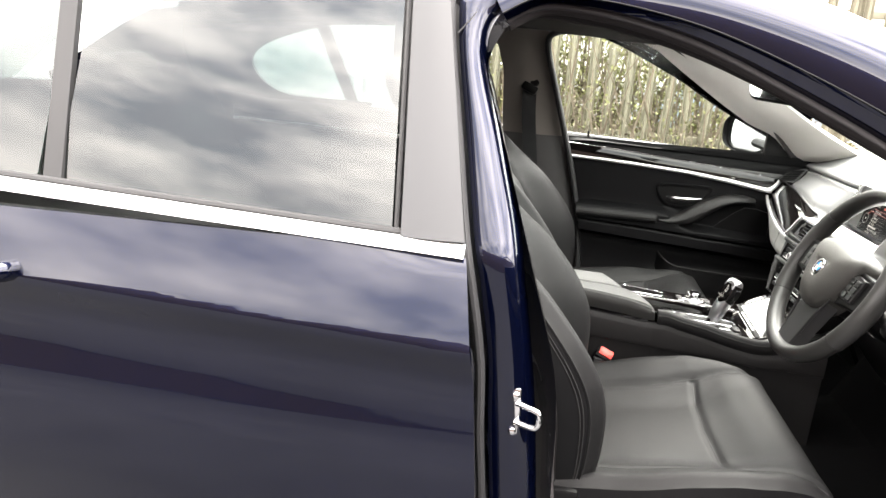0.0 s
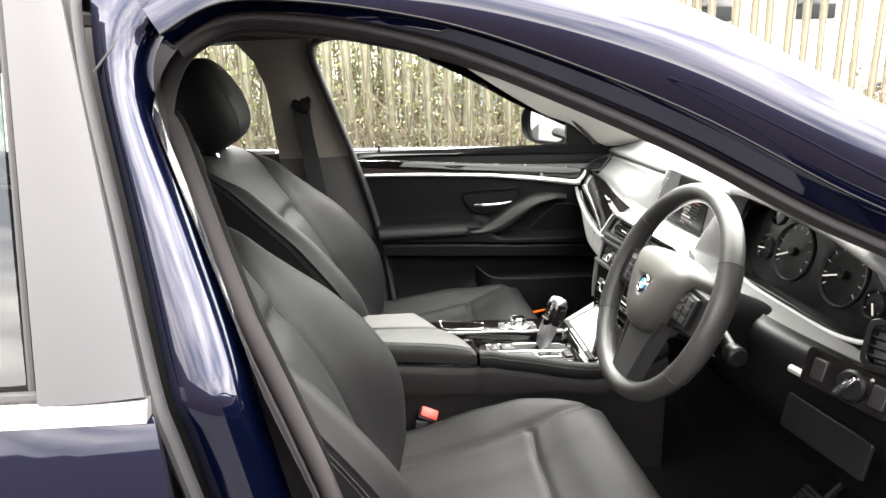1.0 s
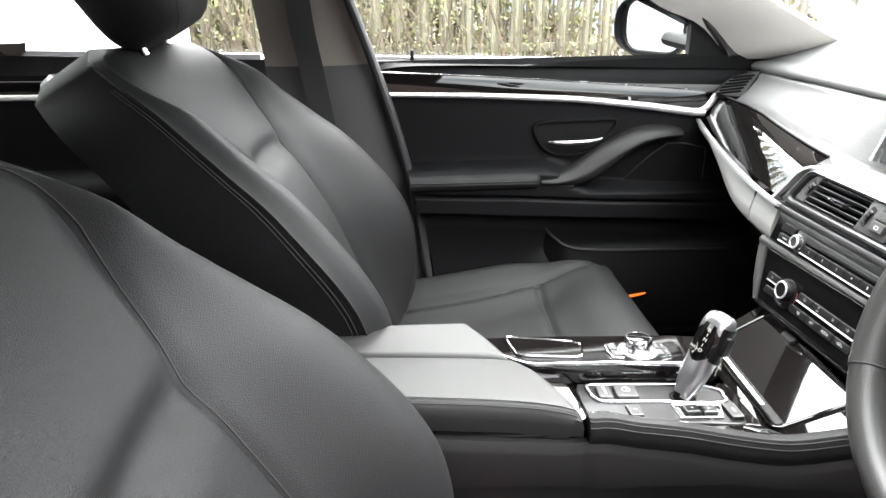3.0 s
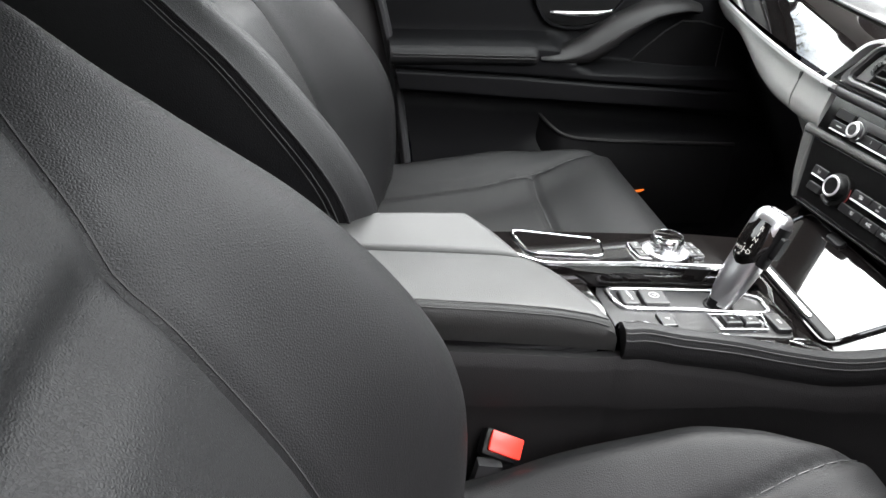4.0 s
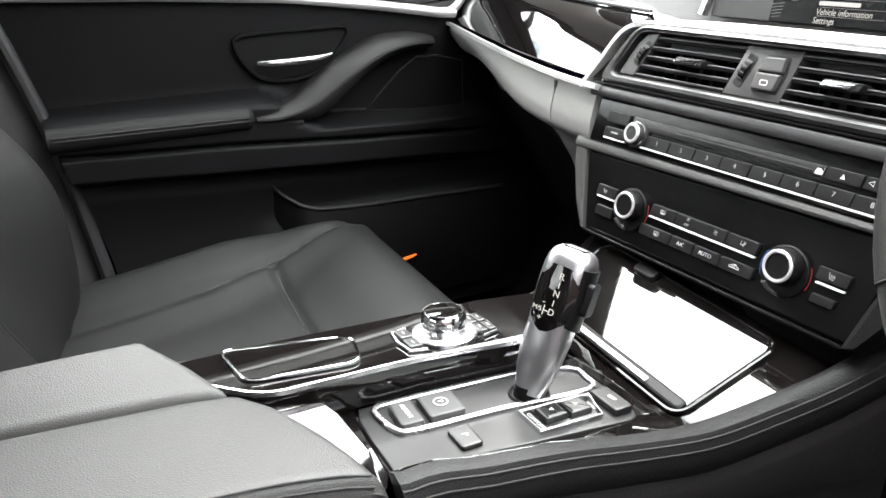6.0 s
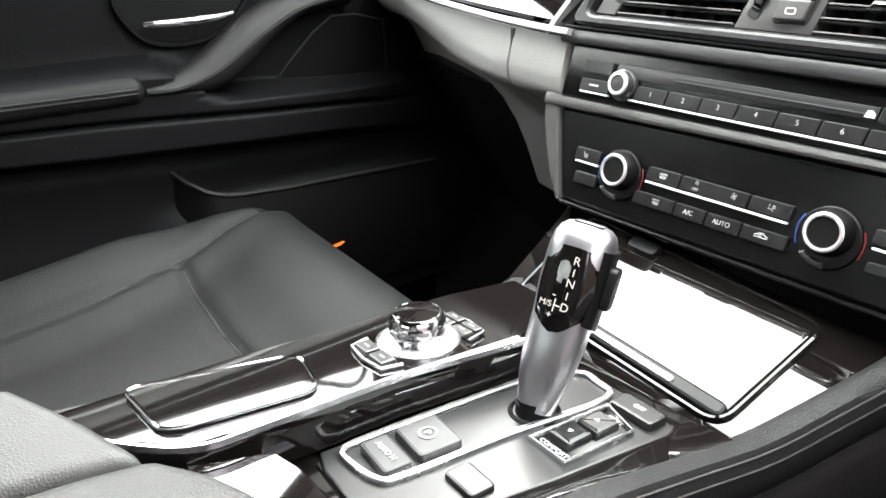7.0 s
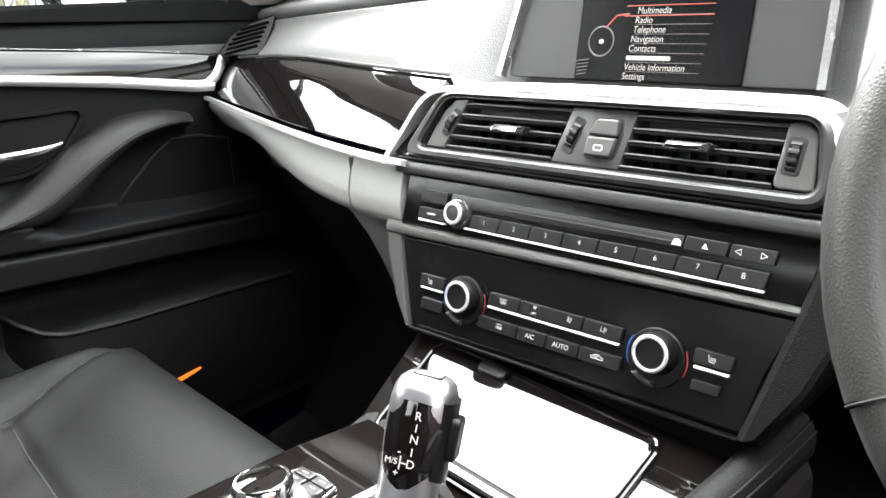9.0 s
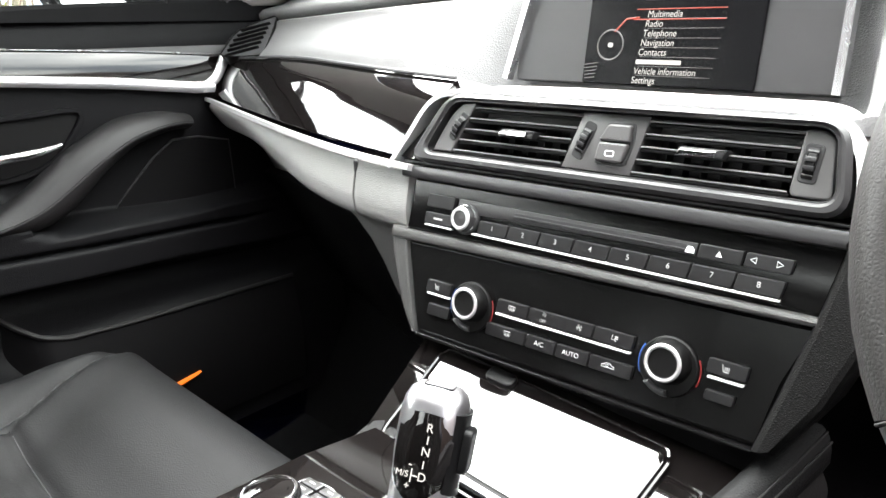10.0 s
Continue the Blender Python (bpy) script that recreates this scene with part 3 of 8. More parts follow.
sweep("pillar_seal", spline([(0.29, 0.738, 0.42), (0.262, 0.738, 0.64), (0.226, 0.735, 0.81), (0.182, 0.732, 0.955), (0.128, lean(1.12, 0.735), 1.12), (0.09, lean(1.24, 0.735), 1.24), (0.10, lean(1.285, 0.735), 1.285), (0.16, lean(1.30, 0.735), 1.30)], 6), oval(0.010, 0.014, 10), RUBBER, car, "black door seal along the pillar")
def bpas2(u, v):
    z = 0.34 + 0.615 * u
    x0 = lerp_table([(0.34, -0.02), (0.955, -0.035)], z)
    x1 = lerp_table([(0.34, 0.30), (0.52, 0.285), (0.81, 0.222), (0.955, 0.176)], z)
    return (x0 + (x1 - x0) * v, 0.752 - 0.018 * math.sin(math.pi * v), z)
shell("b_pillar_foot", bpas2, steps(0, 1, 12), steps(0, 1, 9), TRIM_DARK, car, -0.02)
# grey roof edge trim over the passenger windows
rail = spline([(-1.1, lean(1.30, 0.77), 1.235), (-0.55, lean(1.31, 0.77), 1.285), (-0.1, lean(1.31, 0.765), 1.305), (0.37, lean(1.30, 0.765), 1.303), (0.50, lean(1.26, 0.772), 1.266), (0.652, lean(1.17, 0.775), 1.172), (0.80, lean(1.09, 0.78), 1.085), (0.90, lean(1.0, 0.785), 1.002), (0.945, lean(0.95, 0.785), 0.95)], 8)
sweep("window_surround", rail, [(-0.016, -0.03), (0.012, -0.03), (0.02, 0.035), (-0.02, 0.035)], TRIM_DARK, car)
rail2 = [p + Vector((0, -0.05, 0.035)) for p in rail[:26]]
sweep("roof_edge_trim", rail2, oval(0.03, 0.045, 10), HEADLINER_SHADED, car)

# ---- rear door on the driver's side, closed ----
rdoor = empty("rear_door", "closed dark blue rear car door with privacy glass", "car door", at=(-0.5, -0.86, 0.4))
def skin(u, v):
    z = 0.30 + 0.68 * v
    xf = lerp_table([(0.30, 0.09), (0.50, 0.062), (0.82, 0.026), (0.98, 0.000)], z)
    x = -1.10 + (xf + 1.10) * u
    c = 0.859 - 0.052 * x
    rel = z - c
    if rel > 0:
        d = 0.913 - 0.055 * (0.97 * rel / 0.13 + 0.03 * (rel / 0.13) ** 1.5)
    else:
        d = 0.913 - 0.016 * smooth(0.0, -0.055, rel) + 0.018 * smooth(-0.06, -0.2, rel) - 0.06 * smooth(-0.25, -0.6, rel)
    return (x, -min(d, 0.925), min(z, belt(x) + 0.004))
vs = sorted(set(steps(0, 1, 40) + [(0.859 + 0.02 - 0.30) / 0.68 + 0.01 * k for k in range(-4, 5)]))
shell("door_skin", skin, steps(0, 1, 30), vs, PAINT, rdoor, 0.02, "dark blue metallic door skin with a sharp shoulder crease", 60)
sweep("belt_moulding", [(x, -0.866, belt(x) + 0.011) for x in steps(-1.1, -0.002, 20)], [(-0.011, -0.005), (0.006, -0.006), (0.008, -0.003), (0.008, 0.011), (-0.001, 0.012), (-0.004, 0.010)], ALLOY, rdoor, "bright aluminium belt moulding", ref=(0, 0, 1))
sweep("belt_rubber", [(x, -0.858, belt(x) + 0.026) for x in steps(-1.1, -0.09, 12)], oval(0.006, 0.005, 8), RUBBER, rdoor, ref=(0, 0, 1))
topz = lambda x: 1.341 - 0.05 * smooth(-0.25, -1.15, x) ** 1.3 - 0.02 * smooth(-0.1, -0.5, x)
sweep("window_moulding", [(x, -lean(topz(x), 0.866), topz(x)) for x in steps(-1.1, -0.072, 20)], [(-0.008, -0.007), (0.007, -0.007), (0.007, 0.007), (-0.002, 0.007)], ALLOY, rdoor, "bright aluminium window moulding", ref=(0, 0, 1))
def clad(u, v):
    z = 0.992 + 0.342 * u
    x0 = -0.088 - 0.026 * u
    x1 = -0.004 - 0.066 * u
    return (x0 + (x1 - x0) * v, -lean(z, 0.868) - 0.003 * math.sin(math.pi * v), z)
shell("pillar_cladding", clad, steps(0, 1, 8), steps(0, 1, 6), CLADDING, rdoor, 0.012, "satin dark grey pillar cladding")
def pane(u, v):
    x = -0.595 + 0.49 * v
    z1 = topz(x) - 0.008
    z = belt(x) + 0.022 + (z1 - belt(x) - 0.022) * u
    return (x - 0.026 * u * v, -lean(z, 0.857) - 0.004 * math.sin(math.pi * u), z)
shell("window_pane", pane, steps(0, 1, 9), steps(0, 1, 9), TINTED, rdoor, 0.004, "dark privacy glass")
sweep("window_divider", [(-0.60 - 0.03 * k, -lean(0.99 + 0.31 * k, 0.862), 0.99 + 0.31 * k) for k in steps(0, 1, 6)], [(-0.014, -0.006), (0.014, -0.006), (0.014, 0.006), (-0.014, 0.006)], RUBBER, rdoor, ref=(0, -1, 0.3))
def pane2(u, v):
    x = -1.08 + 0.45 * v
    z1 = topz(x) - 0.008
    z = belt(x) + 0.022 + (z1 - belt(x) - 0.022) * u
    return (x, -lean(z, 0.857), z)
shell("quarter_pane", pane2, steps(0, 1, 5), steps(0, 1, 6), TINTED, rdoor, 0.004)
sweep("door_handle", spline([(-0.628, -0.900, 0.897), (-0.650, -0.940, 0.901), (-0.735, -0.952, 0.905), (-0.825, -0.942, 0.909), (-0.850, -0.902, 0.911)], 6), oval(0.013, 0.016, 12), PAINT, rdoor, "dark blue pull handle", ref=(0, 0, 1))
box("door_inner", (1.0, 0.05, 0.66), DOOR_SKIN, rdoor, T(-0.57, -0.80, 0.63), 0.02)
sweep("window_gasket", [(-0.097 - 0.026 * k, -lean(0.99 + 0.34 * k, 0.866), 0.99 + 0.34 * k) for k in steps(0, 1, 6)], oval(0.004, 0.005, 8), RUBBER, rdoor)
# rear quarter body behind it
def quarter(sg):
    def F(u, v):
        x = -2.36 + 1.26 * u
        z = 0.30 + (0.70 - 0.03 * (1 - u)) * v
        return (x, sg * (0.90 - 0.05 * smooth(0.6, 1.0, v) - 0.10 * (1 - u) ** 2), z)
    shell("rear_quarter", F, steps(0, 1, 12), steps(0, 1, 10), PAINT, car, 0.02 * -sg)
    def C(u, v):
        x = -1.75 + 0.67 * u
        z = 0.99 + v * lerp_table([(-1.75, 0.03), (-1.3, 0.28), (-1.08, 0.31)], x)
        return (x, sg * lean(z, 0.845), z)
    shell("c_pillar", C, steps(0, 1, 8), steps(0, 1, 6), PAINT, car, 0.02 * -sg)
quarter(-1)
quarter(1)

# boot lid, tail, nose
def boot_F2(u, v):
    y = -0.79 + 1.58 * v
    return (-1.76 - 0.60 * u, y * (1 - 0.04 * u), 0.985 - 0.02 * u - 0.03 * u ** 4 - 0.03 * abs(2 * v - 1) ** 4)
shell("boot_lid", boot_F2, steps(0, 1, 10), steps(0, 1, 13), PAINT, car, 0.02, "dark blue boot lid")
def tail_F(u, v):
    y = -0.80 + 1.60 * v
    return (-2.36 - 0.06 * math.sin(math.pi * min(1, u * 1.3)) + 0.05 * (2 * v - 1) ** 4, y, 0.94 - 0.66 * u)
shell("tail_panel", tail_F, steps(0, 1, 12), steps(0, 1, 15), PAINT, car, 0.02, "dark blue tail and rear bumper")
def nose_F(u, v):
    y = -0.80 + 1.60 * v
    return (2.44 + 0.10 * math.sin(math.pi * min(1, u * 1.2)) - 0.20 * (2 * v - 1) ** 4, y, 0.76 - 0.50 * u)
shell("nose_panel", nose_F, steps(0, 1, 12), steps(0, 1, 15), PAINT, car, -0.02, "dark blue nose and front bumper")
LAMP_RED = mat("red_lamp_lens", (0.25, 0.01, 0.01), 0.2, coat=0.8)
LAMP_CLEAR = mat("clear_lamp_lens", (0.55, 0.56, 0.58), 0.12, coat=0.8)
for sg in (-1, 1):
    box("tail_lamp", (0.05, 0.30, 0.12), LAMP_RED, car, T(-2.385, sg * 0.60, 0.82), 0.02)
    box("headlamp", (0.10, 0.34, 0.11), LAMP_CLEAR, car, T(2.42, sg * 0.55, 0.68), 0.03)
    box("grille", (0.04, 0.22, 0.13), CHROME, car, T(2.515, sg * 0.13, 0.62), 0.03)
for x in (1.60, -1.37):
    for sg in (-1, 1):
        M_ = T(x, sg * 0.80, 0.325) @ pose(0, 0, 0, 90)
        wh = lathe("wheel", [(0.20, -0.11), (0.30, -0.115), (0.325, -0.09), (0.325, 0.09), (0.30, 0.115), (0.20, 0.11)], RUBBER, car, M_, 36, "black tyre", ring=True)
        lathe("rim", [(0, -0.03), (0.05, -0.10), (0.19, -0.085), (0.215, -0.11), (0.215, 0.11), (0.19, 0.085), (0.05, 0.10), (0, 0.03)], SILVER_PAINT, wh, M_, 30)


# ---- dashboard ----
dash = empty("dashboard", "black soft-grained dashboard with gloss black and silver trim", "dashboard", at=(0.95, 0, 0.6))


def line_x(y):
    # how far forward the silver line runs, across the car
    if y > 0.2:
        return 0.786 + 0.108 * max(0, (y - 0.2) / 0.585) ** 1.5
    if y > -0.14:
        return 0.786 + 0.02 * (0.2 - y) / 0.34
    return 0.800 + 0.085 * max(0, (-0.40 - y) / 0.38) ** 1.4


# upper skin: a lip that overhangs the face, a niche for the display and a deeper one for the dials
LIP = [(-0.80, 0.815, 0.985), (-0.70, 0.805, 1.002), (-0.54, 0.830, 1.014), (-0.30, 0.856, 1.014), (-0.17, 0.892, 0.995), (-0.08, 0.935, 0.968), (0.05, 0.947, 0.961), (0.19, 0.950, 0.958), (0.30, 0.946, 0.956), (0.45, 0.955, 0.950), (0.72, 0.975, 0.937), (0.80, 0.995, 0.932)]
lip_s = spline(LIP, 6)


def lip(y):
    for a, b in zip(lip_s, lip_s[1:]):
        if a.x <= y <= b.x:
            t = (y - a.x) / max(1e-6, b.x - a.x)
            return a.y + (b.y - a.y) * t, a.z + (b.z - a.z) * t
    e = lip_s[0] if y < 0 else lip_s[-1]
    return e.y, e.z


def upper(u, v):
    y = -0.79 + 1.58 * u
    xl, zl = lip(y)
    xs = line_x(y)
    cen = smooth(-0.13, -0.095, y) * min(1, max(0, (0.292 - y) / 0.085))
    drv = smooth(-0.145, -0.175, y) * smooth(-0.665, -0.62, y)
    pas = smooth(0.205, 0.235, y)
    dip = 0.28 * smooth(0.47, 0.78, y)
    fx = 0.930 * cen + 0.952 * drv + (xs + 0.045 + (0.028 - 0.058 * dip) * pas) * (1 - cen - drv)
    fz = 0.852 * cen + 0.835 * drv + (0.868 + (0.012 - 0.060 * dip) * pas) * (1 - cen - drv)
    ax_, az = xs + 0.035 + (0.028 - 0.058 * dip) * pas, 0.866 - 0.035 * drv - 0.012 * cen + (0.009 - 0.060 * dip) * pas
    tx = fx + 0.020 * cen + 0.02 * drv + (xl - fx) * 0.80 * (1 - cen - drv)
    tz = zl - 0.018
    pts = [(ax_, az), (ax_ + (fx - ax_) * 0.5, az + (fz - az) * 0.5), (fx - 0.004, fz), (fx + 0.002, fz + 0.012), (fx + (tx - fx) * 0.5, (fz + tz) * 0.5), (tx, tz - 0.008), (tx - 0.3 * (tx - xl), tz + 0.002), (xl + 0.006, zl - 0.014), (xl, zl - 0.008), (xl, zl - 0.002), (xl + 0.008, zl + 0.004), (xl + 0.035, zl + 0.009), (xl + (1.24 - xl) * 0.45, max(zl, 0.985) + 0.012), (1.24, 0.985)]
    k = v * (len(pts) - 1)
    i = min(int(k), len(pts) - 2)
    t = k - i
    return (pts[i][0] + (pts[i + 1][0] - pts[i][0]) * t, y, pts[i][1] + (pts[i + 1][1] - pts[i][1]) * t)


shell("upper_skin", upper, steps(0, 1, 130), [i / 26 for i in range(27)], DASH_TOP_GLARE, dash, -0.012, "grained black upper dashboard skin", 60)
# defroster slot seam and speaker panel on the top
plate("speaker_cover", rrect(0, 0, 0.20, 0.11, 0.03), 0.0, 0.004, 0.003, DASH_SKIN_GLARE, dash, axes((1.06, -0.06, 1.002), (0, -1, 0), (1, 0, 0.0), (0, 0, 1)))

# gloss wood trim, silver line and lower leather panel, passenger side
TRIM_PROFILE = spline([(0, 0, 0), (0.0115, 0, 0.0175), (0.0235, 0, 0.0345), (0.0380, 0, 0.0510), (0.0600, 0, 0.0635)], 16)
def wood(u, v):
    y = 0.222 + 0.552 * u
    xs = line_x(y)
    # leans back 45 degrees, its upper edge dropping toward the door
    k = v * (1.0 - 0.28 * smooth(0.47, 0.78, y))
    p = TRIM_PROFILE[min(len(TRIM_PROFILE) - 1, int(k * (len(TRIM_PROFILE) - 1) + 0.5))]
    return (xs + 0.002 + p.x, y, 0.808 + 0.016 * u + p.z)
shell("gloss_trim", wood, steps(0, 1, 40), steps(0, 1, 24), GLOSS, dash, -0.012, "gloss black wood trim panel")
sweep("silver_line", [(line_x(y) - 0.009, y, 0.803 + 0.016 * smooth(0.21, 0.774, y)) for y in steps(0.215, 0.778, 40)], [(-0.0032, -0.004), (0.0032, -0.004), (0.0024, 0.004), (-0.0024, 0.004)], ACCENT_SILVER, dash, "satin silver accent line", ref=(-1, 0, 0.3))
sweep("silver_return", spline([(line_x(0.774) - 0.004, 0.776, 0.818), (line_x(0.774) + 0.02, 0.784, 0.838), (line_x(0.774) + 0.05, 0.785, 0.872)], 5), oval(0.004, 0.004, 8), SILVER, dash)
sweep("trim_upper_edge", [(wood(u, 1)[0] - 0.002, wood(u, 1)[1], wood(u, 1)[2] + 0.002) for u in steps(0, 1, 24)], oval(0.002, 0.002, 6), RUBBER, dash, ref=(0, 0, 1))
def lower(u, v):
    y = 0.222 + 0.545 * u
    xs = line_x(y)
    zb = 0.742 + 0.03 * smooth(0.30, 0.70, y)
    s = smooth(0.36, 0.66, y)
    pts = [(xs - 0.004, 0.797 + 0.016 * smooth(0.21, 0.774, y)), (xs - 0.010 + 0.003 * s, zb + 0.032 + 0.003 * s), (xs - 0.012 + 0.015 * s, zb + 0.016 + 0.003 * s), (xs - 0.006 + 0.027 * s, zb), (xs + 0.03 + 0.03 * s, zb - 0.02), (xs + 0.09, zb - 0.07), (xs + 0.16, 0.55)]
    q = spline([(a, 0, b) for a, b in pts], 4)
    p = q[min(len(q) - 1, int(v * (len(q) - 1) + 0.5))]
    return (p.x, y, p.z)
cut = (0.306 - 0.222) / 0.545
shell("lower_panel", lower, steps(cut + 0.003, 1.07, 44), steps(0, 1, 25), LOWER_SKIN_LIT, dash, 0.012, "stitched grained lower dashboard panel")
shell("stack_cheek", lower, steps(0.0, cut - 0.003, 10), steps(0, 1, 25), LOWER_SKIN_LIT, dash, 0.012)
box("panel_joint", (0.03, 0.006, 0.05), RUBBER, dash, T(line_x(0.306) + 0.008, 0.306, 0.772), 0.001)
# glovebox face, under the lower panel
def glove(u, v):
    y = 0.20 + 0.54 * u
    return (0.90 + 0.16 * v + 0.05 * smooth(0.5, 1, u), y, 0.70 - 0.30 * v)
shell("glovebox", glove, steps(0, 1, 10), steps(0, 1, 6), HARD_PLASTIC, dash, 0.012)

# side vent at the passenger end
vent_s = empty("side_vent", "black slatted air vent at the dashboard end", "air vent", at=(0.93, 0.70, 0.92))
vz = Vector((-0.66, -0.52, 0.54)).normalized()
vx = Vector((0, 0, 1)).cross(vz).normalized()
VS = axes((0.930, 0.706, 0.902), vx, vz.cross(vx), vz)
leaf_o = [(p.x, p.y) for p in spline([(-0.036, -0.026, 0), (0.014, -0.027, 0), (0.024, -0.018, 0), (0.036, 0.026, 0), (0.030, 0.031, 0), (-0.016, 0.012, 0), (-0.034, -0.014, 0)], 3, True)]
plate("backing", leaf_o, -0.03, 0.0, 0.001, RUBBER, vent_s, VS)
frame_plate("surround", inset(leaf_o, -0.0016), leaf_o, -0.03, 0.0012, HARD_PLASTIC, vent_s, VS, bevel=0.0006)
for k in range(6):
    yk = -0.021 + 0.0075 * k
    x0, x1 = -0.033 + 0.0022 * k + 0.003 * max(0, k - 2), 0.017 + 0.0028 * k
    box("slat", (x1 - x0, 0.0022, 0.006), HARD_PLASTIC, vent_s, VS @ T((x0 + x1) / 2, yk, 0.001) @ pose(0, 0, 0, -20, 0, 14), 0.0008)

# ---- centre stack frame: a to the driver, b up the panel, c out of it ----
yw = radians(3)
tl = math.atan(0.27)
SA = Vector((math.sin(yw), -math.cos(yw), 0))
SB = Vector((math.sin(tl) * math.cos(yw), math.sin(tl) * math.sin(yw), math.cos(tl)))
SC = SA.cross(SB)
ST = axes((0.7905, 0.045, 0.782), SA, SB, SC)


def stk(a, b, c=0.0):
    return ST @ T(a, b, c)


# side cheeks of the stack, grained
cheek_pts = [(-0.190, -0.034), (-0.185, -0.060), (-0.168, -0.100), (-0.152, -0.124), (-0.1463, -0.124), (-0.1590, -0.085), (-0.1690, -0.0440), (-0.172, -0.034)]
plate("stack_cheek_low", cheek_pts, -0.05, 0.004, 0.003, BAR_SKIN, dash, ST)
drv_cheek = [(0.1800, 0.022), (0.1795, 0.006), (0.1712, -0.035), (0.1600, -0.080), (0.1490, -0.124), (0.1640, -0.124), (0.1860, -0.085), (0.200, -0.045), (0.207, 0.022)]
plate("driver_cheek", drv_cheek, -0.05, 0.008, 0.005, KNEE_SKIN, dash, ST, "grained knee pad beside the stack")
# centre vents panel
def rtrap(bl, br, tr, tl, r, n=6):
    # a four-sided outline with rounded corners, counter-clockwise
    c = [Vector((*p, 0)) for p in (bl, br, tr, tl)]
    out = []
    for i in range(4):
        a = c[i] + (c[i - 1] - c[i]).normalized() * r
        b = c[i] + (c[(i + 1) % 4] - c[i]).normalized() * r
        for k in range(n + 1):
            t = k / n
            p = a * (1 - t) ** 2 + c[i] * 2 * t * (1 - t) + b * t * t
            out.append((p.x, p.y))
    return out
vents = empty("centre_vents", "black twin air vents with chrome slider tabs", "air vent", at=(0.80, 0.04, 0.83))
VO = rtrap((-0.1790, 0.0265), (0.1790, 0.0270), (0.1705, 0.0865), (-0.1400, 0.0865), 0.019)
VI = rtrap((-0.1600, 0.0360), (0.1695, 0.0360), (0.1635, 0.0805), (-0.1335, 0.0805), 0.011)
frame_plate("surround", VO, VI, -0.03, 0.009, VENT_GREY, vents, ST, "satin black surround", bevel=0.003)
sweep("inner_bead", [ST @ Vector((x, y, 0.0055)) for x, y in inset(VI, -0.0006)], oval(0.0010, 0.0016, 6), SATIN_GREY, vents, closed=True, ref=SC)
plate("backing", rrect(0.002, 0.058, 0.336, 0.052, 0.006), -0.05, -0.036, 0.001, RUBBER, vents, ST)


def rounded(pts, r, n=4):
    # any outline with its corners cut round
    c = [Vector((*p, 0)) for p in pts]
    out = []
    for i in range(len(c)):
        a_, b_ = c[i - 1] - c[i], c[(i + 1) % len(c)] - c[i]
        q = min(r, a_.length * 0.45, b_.length * 0.45)
        p0, p2 = c[i] + a_.normalized() * q, c[i] + b_.normalized() * q
        for k in range(n + 1):
            t = k / n
            p = p0 * (1 - t) ** 2 + c[i] * 2 * t * (1 - t) + p2 * t * t
            out.append((p.x, p.y))
    return out


plate("mid_block", [(-0.0232, 0.0370), (0.0340, 0.0370), (0.0437, 0.0795), (-0.0098, 0.0795)], -0.03, 0.002, 0.0015, VENT_BLOCK, vents, ST)
plate("end_block", [(-0.1540, 0.0375), (-0.1330, 0.0375), (-0.1120, 0.0795), (-0.1270, 0.0790), (-0.1375, 0.0690), (-0.1470, 0.0530)], -0.03, 0.002, 0.0015, VENT_BLOCK, vents, ST)
plate("end_block", rounded([(0.1410, 0.0375), (0.1665, 0.0375), (0.1630, 0.0740), (0.1570, 0.0790), (0.1448, 0.0795)], 0.005), -0.03, 0.002, 0.0015, VENT_BLOCK, vents, ST)
SLAT_B = (0.0402, 0.0494, 0.0586, 0.0676, 0.0766)
for L0, L1, R0, R1 in ((-0.1325, -0.0255, -0.1145, -0.0125), (0.0325, 0.1392, 0.0415, 0.1436)):
    for k, bq in enumerate(SLAT_B):
        t = k / 4
        x0, x1 = L0 + (R0 - L0) * t - 0.002, L1 + (R1 - L1) * t + 0.002
        sl = box("slat", (x1 - x0, 0.0024, 0.018), SLAT_BLACK, vents, stk((x0 + x1) / 2, bq - 0.0012, -0.0085) @ pose(0, 0, 0, 10), 0.0009)
        box("slat_highlight", (x1 - x0 - 0.002, 0.0013, 0.0012), SLAT_HIGHLIGHT, sl, stk((x0 + x1) / 2, bq - 0.0002, 0.0004), 0.0004)
    for k in range(7):
        box("vane", (0.0012, 0.044, 0.012), RUBBER, vents, stk(L0 + 0.008 + (R1 - L0 - 0.016) * (k + 0.5) / 7, 0.058, -0.030), 0.0004)
for x0, x1 in ((-0.0800, -0.0490), (0.0690, 0.0990)):
    c = (x0 + x1) / 2
    tab = plate("slider_tab", rounded([(c - 0.0175, -0.0032), (c + 0.0150, -0.0032), (c + 0.0185, 0.0035), (c - 0.0140, 0.0035)], 0.0012), -0.012, 0.0085, 0.0015, SATIN_GREY, vents, stk(0, 0.0578))
    plate("chrome_cap", rounded([(c - 0.0160, -0.0024), (c + 0.0105, -0.0024), (c + 0.0125, 0.0020), (c - 0.0130, 0.0020)], 0.001), 0.008, 0.0105, 0.001, CHROME, tab, stk(0, 0.0578))
